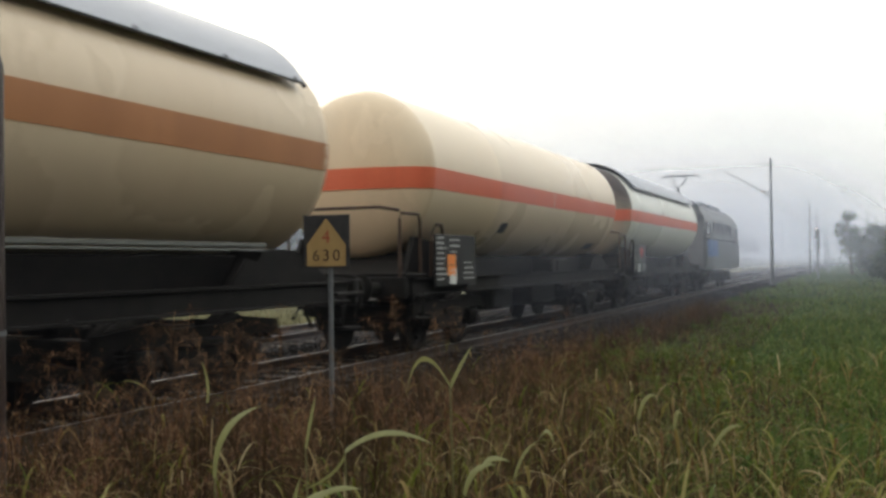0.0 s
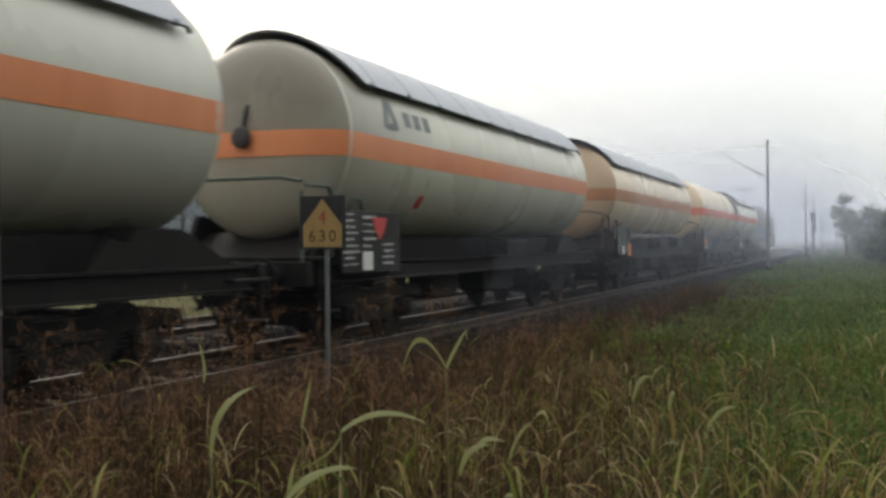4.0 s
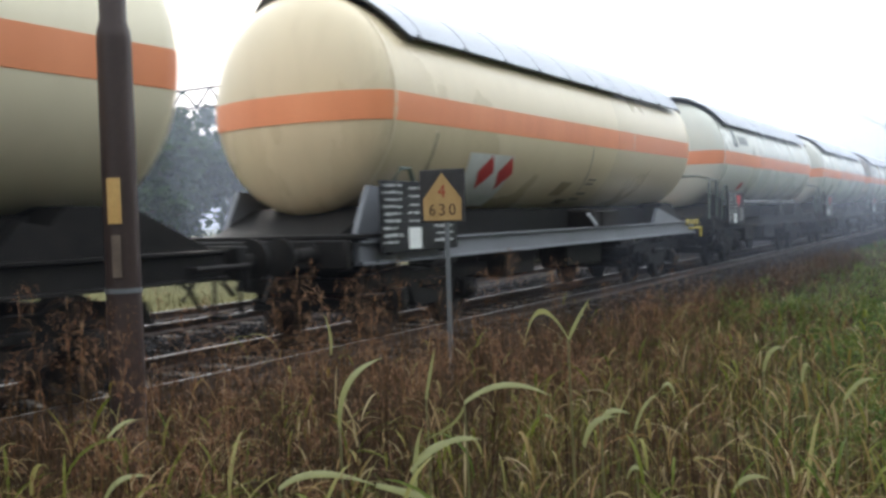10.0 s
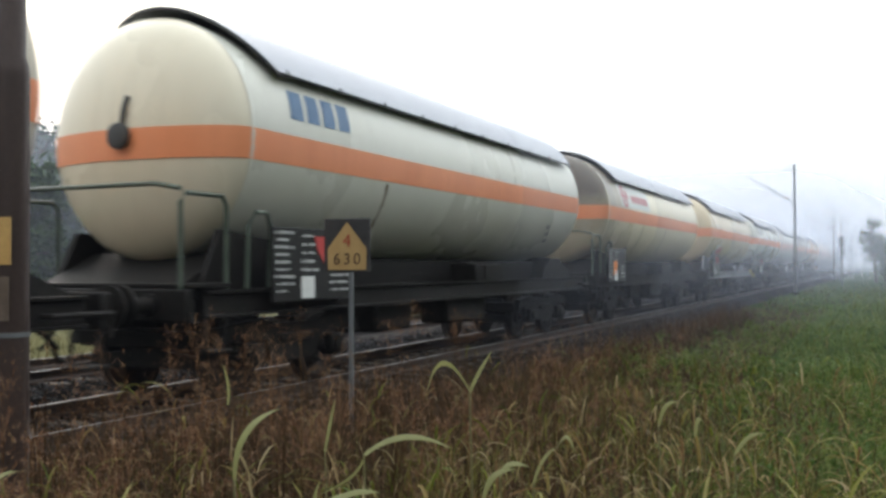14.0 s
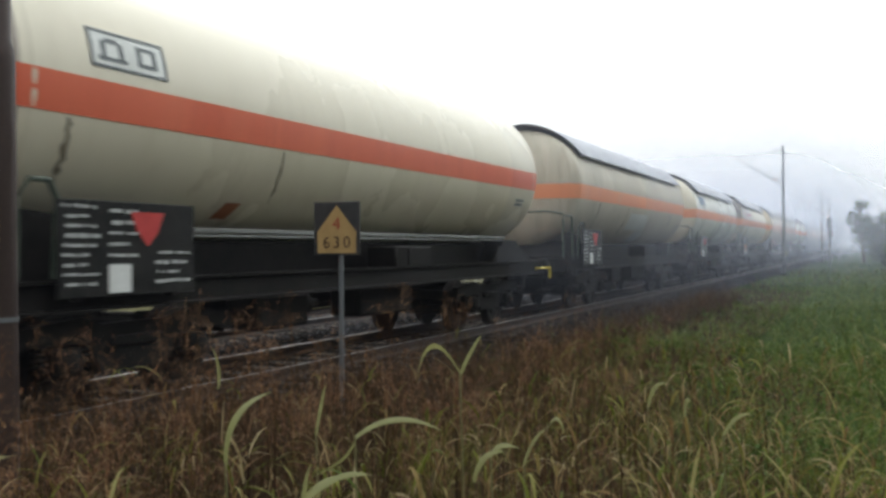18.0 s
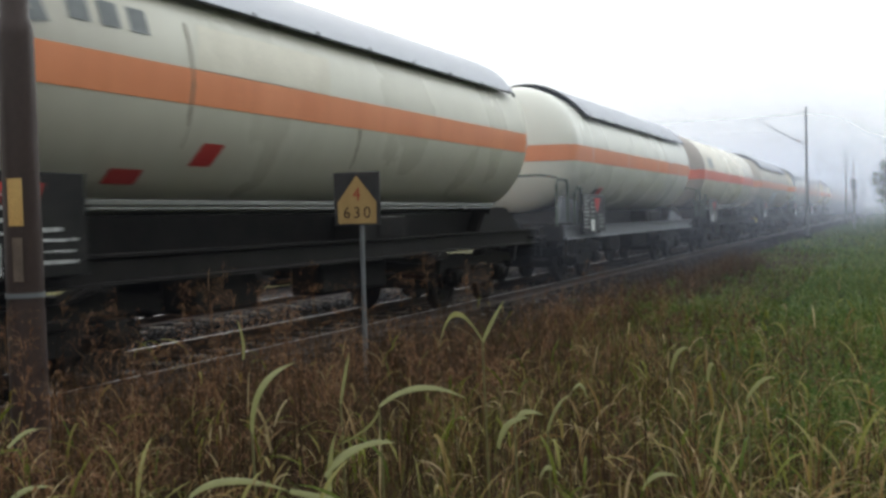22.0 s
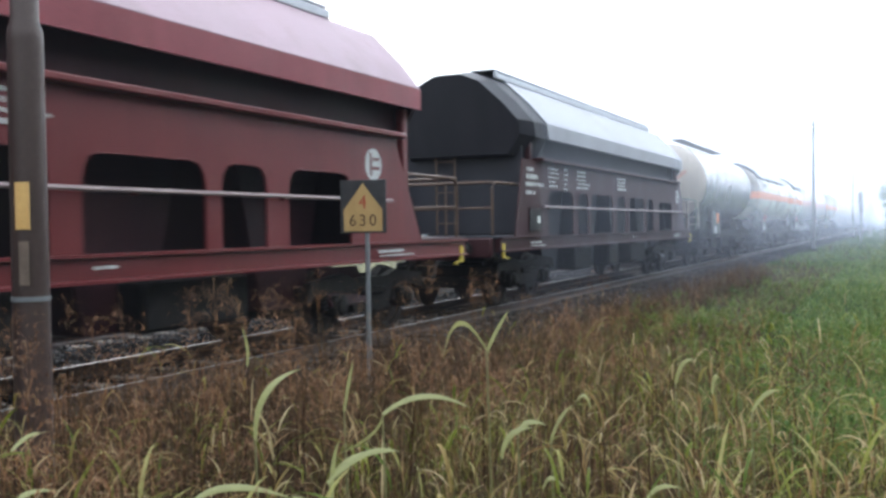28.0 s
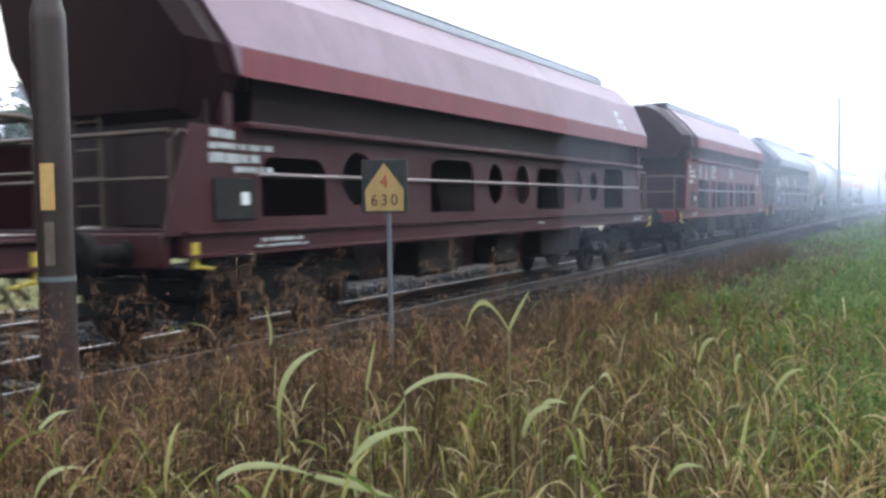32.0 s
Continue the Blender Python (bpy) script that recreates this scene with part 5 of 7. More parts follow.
    rows = [(yl, yl + 0.45, zw - 0.20), (yl, yl + 0.95, zw - 0.34), (yl, yl + 0.95, zw - 0.48), (yl, yl + 0.5, zw - 0.64)] if not dark else [(yl - 0.6, yl - 0.2, 2.2), (yl - 0.6, yl + 0.4, 2.08), (yl - 0.6, yl + 0.5, 1.96), (yl - 0.3, yl + 0.4, 1.85)]
    tagged(part("lettering", bars(rows, 1.433, rng, 0.09), LETTER, wagon, "rows of white stencilled lettering"), kind="stuff")
    if not dark:
        rows = [(-5.69, -5.04, 2.56 - 0.085 * i) for i in range(5)] + [(-4.73, -4.38, 2.58 - 0.1 * i) for i in range(5)] + [(-3.87, -2.95, 2.58 - 0.085 * i) for i in range(5)] + [(-0.75, 0.15, 2.56 - 0.085 * i) for i in range(4)]
        tagged(part("lettering", bars(rows, 1.433, rng, 0.05), LETTER, wagon, "blocks of small white lettering"), kind="stuff")
        ey = 6.12 if kind == "grey" else 5.36
        em = part("emblem", Geo().lathe([(1.430, 0.21), (1.436, 0.21), (1.436, 0.0)], "x", (0, ey, 2.27), 24), LETTER, wagon, "round white painted emblem")
        part("emblem_strokes", Geo().box((1.439, ey - 0.07, 2.27), (0.004, 0.05, 0.30), 0.001).box((1.439, ey + 0.06, 2.22), (0.004, 0.18, 0.04), 0.001).box((1.439, ey + 0.06, 2.34), (0.004, 0.15, 0.04), 0.001).box((1.439, ey + 0.01, 1.98), (0.004, 0.14, 0.09), 0.001), paint, em)
    else:
        # white shapes on the sloping lower facet of the roof
        lean_in = lambda y0, y1, a, b: Geo().add([(1.506 - 0.30 * t, y, zr + 0.31 + 0.70 * t) for y, t in ((y0, a), (y1, a), (y1, b), (y0, b))], [(0, 1, 2, 3)])
        em = part("emblem", many(lean_in(5.62, 5.72, 0.05, 0.62), lean_in(5.72, 5.95, 0.48, 0.62), lean_in(5.78, 6.05, 0.22, 0.36), lean_in(5.92, 6.05, 0.0, 0.16)), LETTER, wagon, "white painted shapes on the roof flank")
    tagged(part("lettering", bars([(yl, yl + 0.9, 1.12), (yl, yl + 0.9, 1.06), (0.5, 0.8, 1.12), (H - 1.4, H - 0.4, 1.12), (H - 1.4, H - 0.4, 1.06)], 1.503, rng, 0.035), LETTER, wagon, "small white lettering on the sole bar"), kind="stuff")
    part("rating_plate", cached("rating_plate" + kind, lambda: Geo().box((1.445, -H + 0.3, 1.55), (0.02, 0.62, 0.42), 0.01)), BOARD, wagon)
    part("white_plate", cached("hwp" + kind, lambda: Geo().box((1.46, -H + 0.45, 1.55), (0.01, 0.13, 0.13), 0.003)), WHITEPAINT, wagon)
    return wagon


LETTERRAIL = mat("worn_grab_rail", (0.16, 0.11, 0.11), (0.28, 0.22, 0.21), 6, 0.45, 0.3, 0.1, 60)
HOPPERS = [
    (-179.9, "grey", "dark brown hopper wagon with a pale grey roof"),
    (-197.75, "plain", "red-brown hopper wagon with a pinkish roof and white lettering"),
    (-216.1, "round", "grimy brown hopper wagon with round side openings"),
    (-234.4, "round", "grimy brown hopper wagon at the tail of the train"),
]
for i, (lead, kind, label) in enumerate(HOPPERS):
    TRAIN.append((make_hopper(kind, random.Random(50 + i), label), lead - (7.9 if kind == "round" else 6.6)))


# ---- locomotive ----
def make_locomotive():
    loco = thing("locomotive", "blue and grey electric locomotive with a raised pantograph", "locomotive", "wagons of the train")
    L = 6.5
    sec = [(1.46, 1.15), (1.48, 2.4), (1.40, 3.35), (1.15, 3.75), (0.6, 3.9), (-0.6, 3.9), (-1.15, 3.75), (-1.40, 3.35), (-1.48, 2.4), (-1.46, 1.15)]
    body = part("body", Geo().prism([p for p in sec if p[1] >= 2.3] , -L + 0.2, L - 0.2), LOCOGREY, loco, "pale grey upper body")
    part("lower_body", Geo().prism([(1.49, 1.15), (1.50, 2.32), (-1.50, 2.32), (-1.49, 1.15)], -L + 0.12, L - 0.12), LOCOGREY, loco, "pale grey lower body")
    part("end_panel", Geo().box((1.505, -L + 2.2, 1.95), (0.02, 3.4, 0.78), 0.005), LOCOBLUE, loco, "bright blue panel towards the end")
    part("waist_band", Geo().prism([(1.51, 1.18), (1.51, 1.55), (-1.51, 1.55), (-1.51, 1.18)], -L + 0.1, L - 0.1), LOCOGREY, loco, "pale grey waist band")
    part("skirt", Geo().prism([(1.46, 0.95), (1.46, 1.2), (-1.46, 1.2), (-1.46, 0.95)], -L, L), LOCOGREY, loco)
    for s in (-1, 1):
        part("cab_front", Geo().prism([(1.40, 1.2), (1.42, 2.35), (1.30, 3.4), (0.8, 3.75), (-0.8, 3.75), (-1.30, 3.4), (-1.42, 2.35), (-1.40, 1.2)], s * (L - 0.2), s * (L + 0.05), (lambda z: 0.0, lambda z: -s * 0.3 * max(0, z - 2.35))), LOCOGREY, loco)
        for x in (-0.62, 0.62):
            part("windscreen", Geo().box((x, s * (L - 0.12), 2.85), (0.95, 0.05, 0.65), 0.02), GLASS, loco)
        part("cab_window", Geo().box((1.455, s * (L - 0.9), 2.85), (0.04, 0.6, 0.6), 0.02), GLASS, loco)
        part("cab_door", Geo().box((1.47, s * (L - 1.7), 2.2), (0.04, 0.6, 1.7), 0.015), LOCODARK, loco)
        add_buffers(loco, s * (L + 0.02), s)
        add_bogie(loco, s * 3.9)
    for i in range(5):
        v = part("vent", Geo().box((1.46, -3.2 + i * 1.5, 2.95), (0.05, 0.9, 0.55), 0.015), LOCODARK, loco)
        for k in range(5):
            part("slat", cached("vent_slat", lambda: Geo().box((1.485, 0, 0), (0.03, 0.84, 0.03), 0.006)), LOCOGREY, v, "", (0, -3.2 + i * 1.5, 2.75 + 0.1 * k))
    part("roof", Geo().prism([(1.2, 3.72), (0.95, 3.98), (-0.95, 3.98), (-1.2, 3.72)], -L + 0.8, L - 0.8), LOCODARK, loco, "dark roof with electrical gear")
    for y in (-1.5, 0.3, 2.2, 4.0):
        part("roof_box", Geo().box((0.2, y, 4.12), (1.0, 0.9, 0.28), 0.03), LOCODARK, loco)
        part("insulator", Geo().lathe([(4.2, 0.05), (4.25, 0.1), (4.3, 0.05), (4.35, 0.1), (4.4, 0.05), (4.5, 0.04)], "z", (-0.6, y + 0.4, 0), 12), CERAMIC, loco)
    pg = part("pantograph", Geo().box((0, -4.2, 4.15), (1.2, 1.6, 0.08), 0.02), LOCODARK, loco, "raised pantograph")
    part("lower_arm", Geo().tube([(0.0, -3.6, 4.2), (0.0, -5.0, 4.85)], 0.05, 8), LOCODARK, pg)
    part("upper_arm", Geo().tube([(-0.15, -5.0, 4.85), (-0.35, -4.1, 5.42)], 0.03, 8).tube([(0.15, -5.0, 4.85), (0.35, -4.1, 5.42)], 0.03, 8), LOCODARK, pg)
    part("contact_bow", Geo().tube([(-0.95, -4.1, 5.30), (-0.7, -4.1, 5.46), (0.7, -4.1, 5.46), (0.95, -4.1, 5.30)], 0.03, 8).tube([(-0.7, -3.85, 5.44), (0.7, -3.85, 5.44)], 0.03, 8), LOCODARK, pg)
    return loco


TRAIN.append((make_locomotive(), 49.7))

# ---- lineside: masts, wires, sign ----
def make_mast(y, x=-4.72, near=False):
    mast = thing("catenary_mast", "dark steel tube mast carrying the overhead line", "mast", "masts along the line", (x, y, 0))
    h = ground_height(x, y)
    g = Geo().lathe([(h - 0.2, 0.112), (2.58, 0.104), (2.64, 0.100), (2.70, 0.082), (5.4, 0.076), (7.55, 0.066), (7.56, 0.0)], "z", n=24)
    part("tube", g, MAST if near else MASTFAR, mast)
    part("footing", Geo().lathe([(h - 0.3, 0.28), (h + 0.06, 0.28), (h + 0.10, 0.24), (h + 0.10, 0.0)], "z", n=18), BED, mast)
    d = TRACK - x
    part("cantilever_tube", Geo().tube([(-0.08, 0, 5.25), (d + 0.15, 0, 6.95)], 0.032, 8), MASTFAR, mast)
    part("insulator", Geo().lathe([(-0.05, 0.03), (0.0, 0.07), (0.05, 0.03), (0.1, 0.07), (0.15, 0.03), (0.2, 0.07), (0.25, 0.03)], "x", (-0.55, 0, 5.52), 12), CERAMIC, mast)
    part("top_tie", Geo().tube([(0, 0, 7.25), (-0.75, 0, 7.22)], 0.022, 8).tube([(-0.75, 0, 7.22), (d + 0.15, 0, 6.98)], 0.008, 6), MASTFAR, mast)
    part("steady_arm", Geo().tube([(d * 0.42, 0, 5.98), (d * 0.45, 0, 5.75), (d + 0.9, 0, 5.68)], 0.018, 8).tube([(d + 0.9, 0, 5.68), (d - 0.1, 0, 5.52)], 0.014, 6), MASTFAR, mast)
    part("back_bracket", Geo().tube([(0.02, 0, 7.05), (0.32, 0, 6.85)], 0.014, 6), MASTFAR, mast)
    if near:
        part("yellow_plate", Geo().slab([(-0.07, 1.45), (0.02, 1.45), (0.02, 1.73), (-0.07, 1.73)], -0.112, -0.106), YELLOWPLATE, mast, "faded yellow number plate", pose(0, 0, 0, 0, 0, 108))
        part("strap", Geo().lathe([(1.02, 0.113), (1.05, 0.113)], "z", n=24, caps=False), MASTFAR, mast)
        part("pale_plate", Geo().slab([(-0.06, 1.12), (0.0, 1.12), (0.0, 1.38), (-0.06, 1.38)], -0.115, -0.110), PALEPLATE, mast, "peeling pale plate", pose(0, 0, 0, 0, 0, 108))
    return mast


YELLOWPLATE = mat("faded_yellow_plate", (0.50, 0.28, 0.08), (0.62, 0.40, 0.14), 7, 0.5, 0, 0.05, 60, 2)
PALEPLATE = mat("peeling_plate", (0.10, 0.07, 0.05), (0.26, 0.19, 0.14), 7, 0.6, 0, 0.1, 60, 2)
for i, y in enumerate((3.96, 59.9, 110.0, 162.0, 214.0, -50.0)):
    make_mast(y, near=(i == 0))


def make_wire(z, sag):
    g = Geo()
    posts = (-50.0, 3.96, 59.9)
    pts = []
    for a, b in zip(posts, posts[1:]):
        for k in range(10):
            t = k / 10
            pts.append((TRACK, a + (b - a) * t, z - sag * 4 * t * (1 - t)))
    pts.append((TRACK, posts[-1], z))
    return g.tube(pts, 0.004, 5)


single("contact_wire", make_wire(5.52, 0.0), WIRE, "thin copper contact wire over the track", "wire")
single("messenger_wire", make_wire(6.9, 0.9), WIRE, "sagging carrier wire over the contact wire", "wire")


def digit(text, size, material, parent, at):
    cu = bpy.data.curves.new("digit", "FONT")
    cu.body, cu.size, cu.extrude, cu.align_x = text, size, 0.002, "CENTER"
    cu.materials.append(material)
    ob = new("digit", cu)
    ob.parent = parent
    ob.matrix_basis = at
    return ob


def make_sign():
    x, y = -5.0, 8.32
    h = ground_height(x, y)
    sign = thing("railway_sign", "black lineside sign plate with an ochre pentagon and digits", "sign", "", pose(x, y, 0, 0, 0, 6))
    part("post", Geo().tube([(0.03, 0.03, h - 0.2), (0.03, 0.03, 1.9)], 0.026, 10), MASTFAR, sign, "grey steel post")
    part("plate", Geo().box((0, 0, 1.655), (0.52, 0.012, 0.55), 0.004), SIGNBLACK, sign)
    pent = [(-0.215, 1.40), (0.215, 1.40), (0.22, 1.62), (0.0, 1.895), (-0.22, 1.62)]
    g = Geo()
    n = len(pent)
    g.add([(px, -0.008, pz) for px, pz in pent] + [(px, -0.011, pz) for px, pz in pent], [tuple(range(n)), tuple(range(n, 2 * n))] + [(k, (k + 1) % n, (k + 1) % n + n, k + n) for k in range(n)])
    part("pentagon", g, SIGNYELLOW, sign, "faded ochre pentagon")
    digit("4", 0.19, SIGNRED, sign, pose(0, -0.014, 1.64, 90, 0, 0))
    for i, c in enumerate("630"):
        digit(c, 0.17, SIGNBROWN, sign, pose(-0.115 + 0.115 * i, -0.014, 1.455, 90, 0, 0))
    part("bracket", Geo().box((0.03, 0.035, 1.75), (0.1, 0.05, 0.03), 0.006).box((0.03, 0.035, 1.5), (0.1, 0.05, 0.03), 0.006), MASTFAR, sign)


make_sign()


def make_signal():
    x, y = -4.75, 128.0
    s = thing("signal", "light signal on a post, lamp lit", "signal", "", (x, y, 0))
    part("post", Geo().tube([(0, 0, -0.4), (0, 0, 5.6)], 0.09, 10), MASTFAR, s)
    part("head", Geo().box((0.0, 0, 4.7), (0.55, 0.25, 1.7), 0.05), LOCODARK, s)
    part("hood", Geo().box((0.0, -0.2, 5.34), (0.4, 0.3, 0.05), 0.01), LOCODARK, s)
    part("lamp", Geo().lathe([(-0.15, 0.0), (-0.15, 0.11), (-0.12, 0.12)], "y", (0, 0, 5.18), 16), LAMPRED, s, "lit signal lamp")
    for z in (4.8, 4.42, 4.04):
        part("lens", Geo().lathe([(-0.15, 0.0), (-0.15, 0.11), (-0.12, 0.12)], "y", (0, 0, z), 16), GLASS, s)
    part("ladder", Geo().tube([(-0.2, 0.15, -0.3), (-0.2, 0.15, 5.2)], 0.02, 6).tube([(0.2, 0.15, -0.3), (0.2, 0.15, 5.2)], 0.02, 6), MASTFAR, s)


make_signal()


def make_far_mast(x, y, h, arms):
    m = thing("yard_mast", "thin grey yard mast in the mist", "mast", "far masts in the yard", (x, y, 0))
    part("tube", Geo().tube([(0, 0, -0.5), (0, 0, h)], 0.06, 8, 0.04), MASTFAR, m)
    part("lamp_head", Geo().box((0, -0.12, h * 0.62), (0.4, 0.2, 0.9), 0.05), LOCODARK, m)
    for s in arms:
        part("arm", Geo().tube([(0, 0, h - 2.0), (s * 2.6, 0, h - 0.7)], 0.04, 6).tube([(0, 0, h - 0.4), (s * 2.6, 0, h - 0.6)], 0.02, 6), MASTFAR, m)


far = random.Random(7)
for i in range(26):
    y = 86 + i * 3.9 + far.uniform(-2, 2)
    x = -math.tan(radians(far.uniform(1.0, 8.0))) * y
    if -15.0 < x < -5.4:
        x = -far.uniform(15.2, 19.0)
    make_far_mast(x, y, far.uniform(4.2, 6.2), far.choice(((-1,), (1,))) if x < -15 else ())


def make_gantry(y):
    """A lattice portal over the yard beyond the train."""
    gy = thing("lattice_gantry", "grey lattice portal over the far tracks", "gantry", "lattice gantries", (0, y, 0))
    for x in (-24.5, -46.0):
        leg = part("leg", Geo().box((x - 0.25, 0, 3.9), (0.08, 0.08, 8.6), 0.01).box((x + 0.25, 0, 3.9), (0.08, 0.08, 8.6), 0.01), MAST, gy)
        for k in range(12):
            part("brace", Geo().tube([(x - 0.25, 0, 0.1 + 0.65 * k), (x + 0.25, 0, 0.75 + 0.65 * k)], 0.035, 5), MAST, leg)
    beam = part("beam", Geo().box((-35.2, 0, 8.0), (21.6, 0.09, 0.09), 0.01).box((-35.2, 0, 7.1), (21.6, 0.09, 0.09), 0.01), MAST, gy)
    for k in range(24):
        x = -24.6 - k * 0.9
        part("brace", Geo().tube([(x, 0, 7.1 + 0.9 * (k % 2)), (x - 0.9, 0, 8.0 - 0.9 * (k % 2))], 0.04, 5), MAST, beam)


for y in (33.0, 9.0, 85.0):
    make_gantry(y)


# ---- trees and hedge ----
LEAF = leaf_mat("dull_green_tree_leaves", ((0.020, 0.042, 0.014), (0.036, 0.066, 0.022), (0.060, 0.092, 0.032)), 0.6, 0.18, 0.1)


def crown_geo(rng, centres, count, size):
    """Small folded leaves in uneven clumps."""
    V, F = [], []
    for i in range(count):
        cx, cy, cz, r = centres[rng.randrange(len(centres))]
        d = Vector((rng.gauss(0, 1), rng.gauss(0, 1), rng.gauss(0, 1))).normalized() * r * abs(rng.gauss(0, 0.75))
        p = Vector((cx, cy, cz)) + Vector((d.x, d.y, d.z * 0.85))
        u = Vector((rng.gauss(0, 1), rng.gauss(0, 1), rng.gauss(0, 0.6))).normalized()
        w = u.cross(Vector((rng.gauss(0, 1), rng.gauss(0, 1), rng.gauss(0, 1)))).normalized()
        s = size * rng.uniform(0.6, 1.4)
        k = len(V)
        nrm = u.cross(w) * s * 0.2
        V += [p - u * s, p + w * s * 0.45 + nrm, p + u * s, p - w * s * 0.45 + nrm]
        F += [(k, k + 1, k + 2), (k, k + 2, k + 3)]
    g = Geo()
    g.v, g.f = [tuple(v) for v in V], F
    return g


def make_tree(name, x, y, h, spread, rng, count, label, lean=0.0, size=0.16, airy=1.0):
    tree = thing(name, label, "tree" if name == "tree" else "bush", "trees beside the line", (x, y, ground_height(x, y) if abs(x) < 60 else -0.4))
    g = Geo()
    top = Vector((lean, 0, h * 0.8))
    g.tube([(0, 0, -0.1), (lean * 0.3, 0, h * 0.3), (lean * 0.65, 0.1, h * 0.55), tuple(top)], 0.03 * h, 9, 0.008 * h)
    centres = []
    for i in range(int(24 + spread * 6)):
        t = rng.uniform(0.25 if name == "tree" else 0.1, 0.98)
        a = rng.uniform(0, 6.28)
        rad = spread * (0.35 + 0.65 * math.sin(math.pi * min(1, t * 0.95))) * rng.uniform(0.4, 1.0)
        base = Vector((lean * t, 0, h * 0.75 * t))
        tip = Vector((lean * t + rad * math.cos(a), rad * math.sin(a), h * (0.12 + 0.82 * t)))
        g.tube([tuple(base), tuple(base.lerp(tip, 0.5) + Vector((0, 0, 0.05 * h))), tuple(tip)], 0.010 * h, 6, 0.003 * h)
        centres.append((tip.x, tip.y, tip.z, spread * airy * rng.uniform(0.14, 0.34)))
    part("trunk", g, BARK, tree)
    part("crown", crown_geo(rng, centres, count, size), LEAF, tree, smooth=0)


rng = random.Random(21)
make_tree("tree", 5.2, 64, 9.0, 3.0, rng, 9000, "dense dark green tree beside the line", size=0.19)
make_tree("tree", 8.5, 58, 10.5, 3.8, rng, 8000, "tall dark green tree in a row", size=0.19)
make_tree("tree", 12.0, 70, 9.0, 4.0, rng, 4000, "tall dark green tree in a row", size=0.2)
make_tree("tree", 9.0, 84, 8.5, 3.6, rng, 4000, "dark green tree fading into mist", size=0.2)
make_tree("tree", -0.5, 108, 6.9, 1.15, rng, 3000, "thin wind-bent tree standing alone in the mist", -0.5, 0.13, 2.0)
for x, y, h in ((-50, 78, 12), (-56, 70, 14), (-58, 61, 13), (-63, 54, 14), (-66, 46, 12), (-70, 39, 13), (-72, 30, 12), (-75, 21, 13)):
    make_tree("tree", x, y, h, 5.0, rng, 6000, "dark green tree beyond the far tracks", size=0.34)
for i in range(10):
    make_tree("bush", -33.0 - 2.0 * (i % 2), 9.0 + 4.6 * i, 5.4 + 0.9 * (i % 3), 3.2, rng, 6500, "dense bush in the hedge beyond the far tracks", size=0.30)
for i in range(11):
    make_tree("tree", 15.0 + 3 * (i % 2), -36.0 + 7.0 * i, 10.0 + 1.5 * (i % 3), 4.8, rng, 4200, "leafy tree in the belt behind the meadow", size=0.42)
make_tree("bush", 2.4, 63, 3.2, 2.0, rng, 5000, "rounded green bush at the hedge end")
make_tree("bush", 2.0, 74, 4.2, 2.3, rng, 5000, "rounded green bush in the hedge")
make_tree("bush", 4.6, 56, 3.6, 2.4, rng, 5000, "rounded green bush in the hedge")
make_tree("bush", 1.2, 92, 3.9, 2.2, rng, 3500, "green bush fading into mist")
make_tree("bush", 4.0, 96, 4.6, 2.6, rng, 3000, "green bush fading into mist")


# ---- grasses ----
def zone(x, y):
    """Over nought in the dead brown growth along the line, under it in the green meadow."""
    return (-3.7 + 0.5 * (14 - np.minimum(y, 21))) - x + 1.5 * np.sin(x * 0.8 + 1.7) * np.cos(y * 0.42) + 0.7 * np.sin(x * 2.1 + y * 1.3)


def scatter(rs, n, r0, r1, power=1.0):
    """Places round the standing point, thinning out with distance."""
    u = rs.random(n)
    r = r0 * (r1 / r0) ** u if power == 1.0 else r0 + (r1 - r0) * u ** power
    a = np.radians(rs.uniform(-22, 78, n))
    return -r * np.sin(a), r * np.cos(a)


def soil(x, y):
    return np.array([ground_height(a, b) for a, b in zip(x, y)])


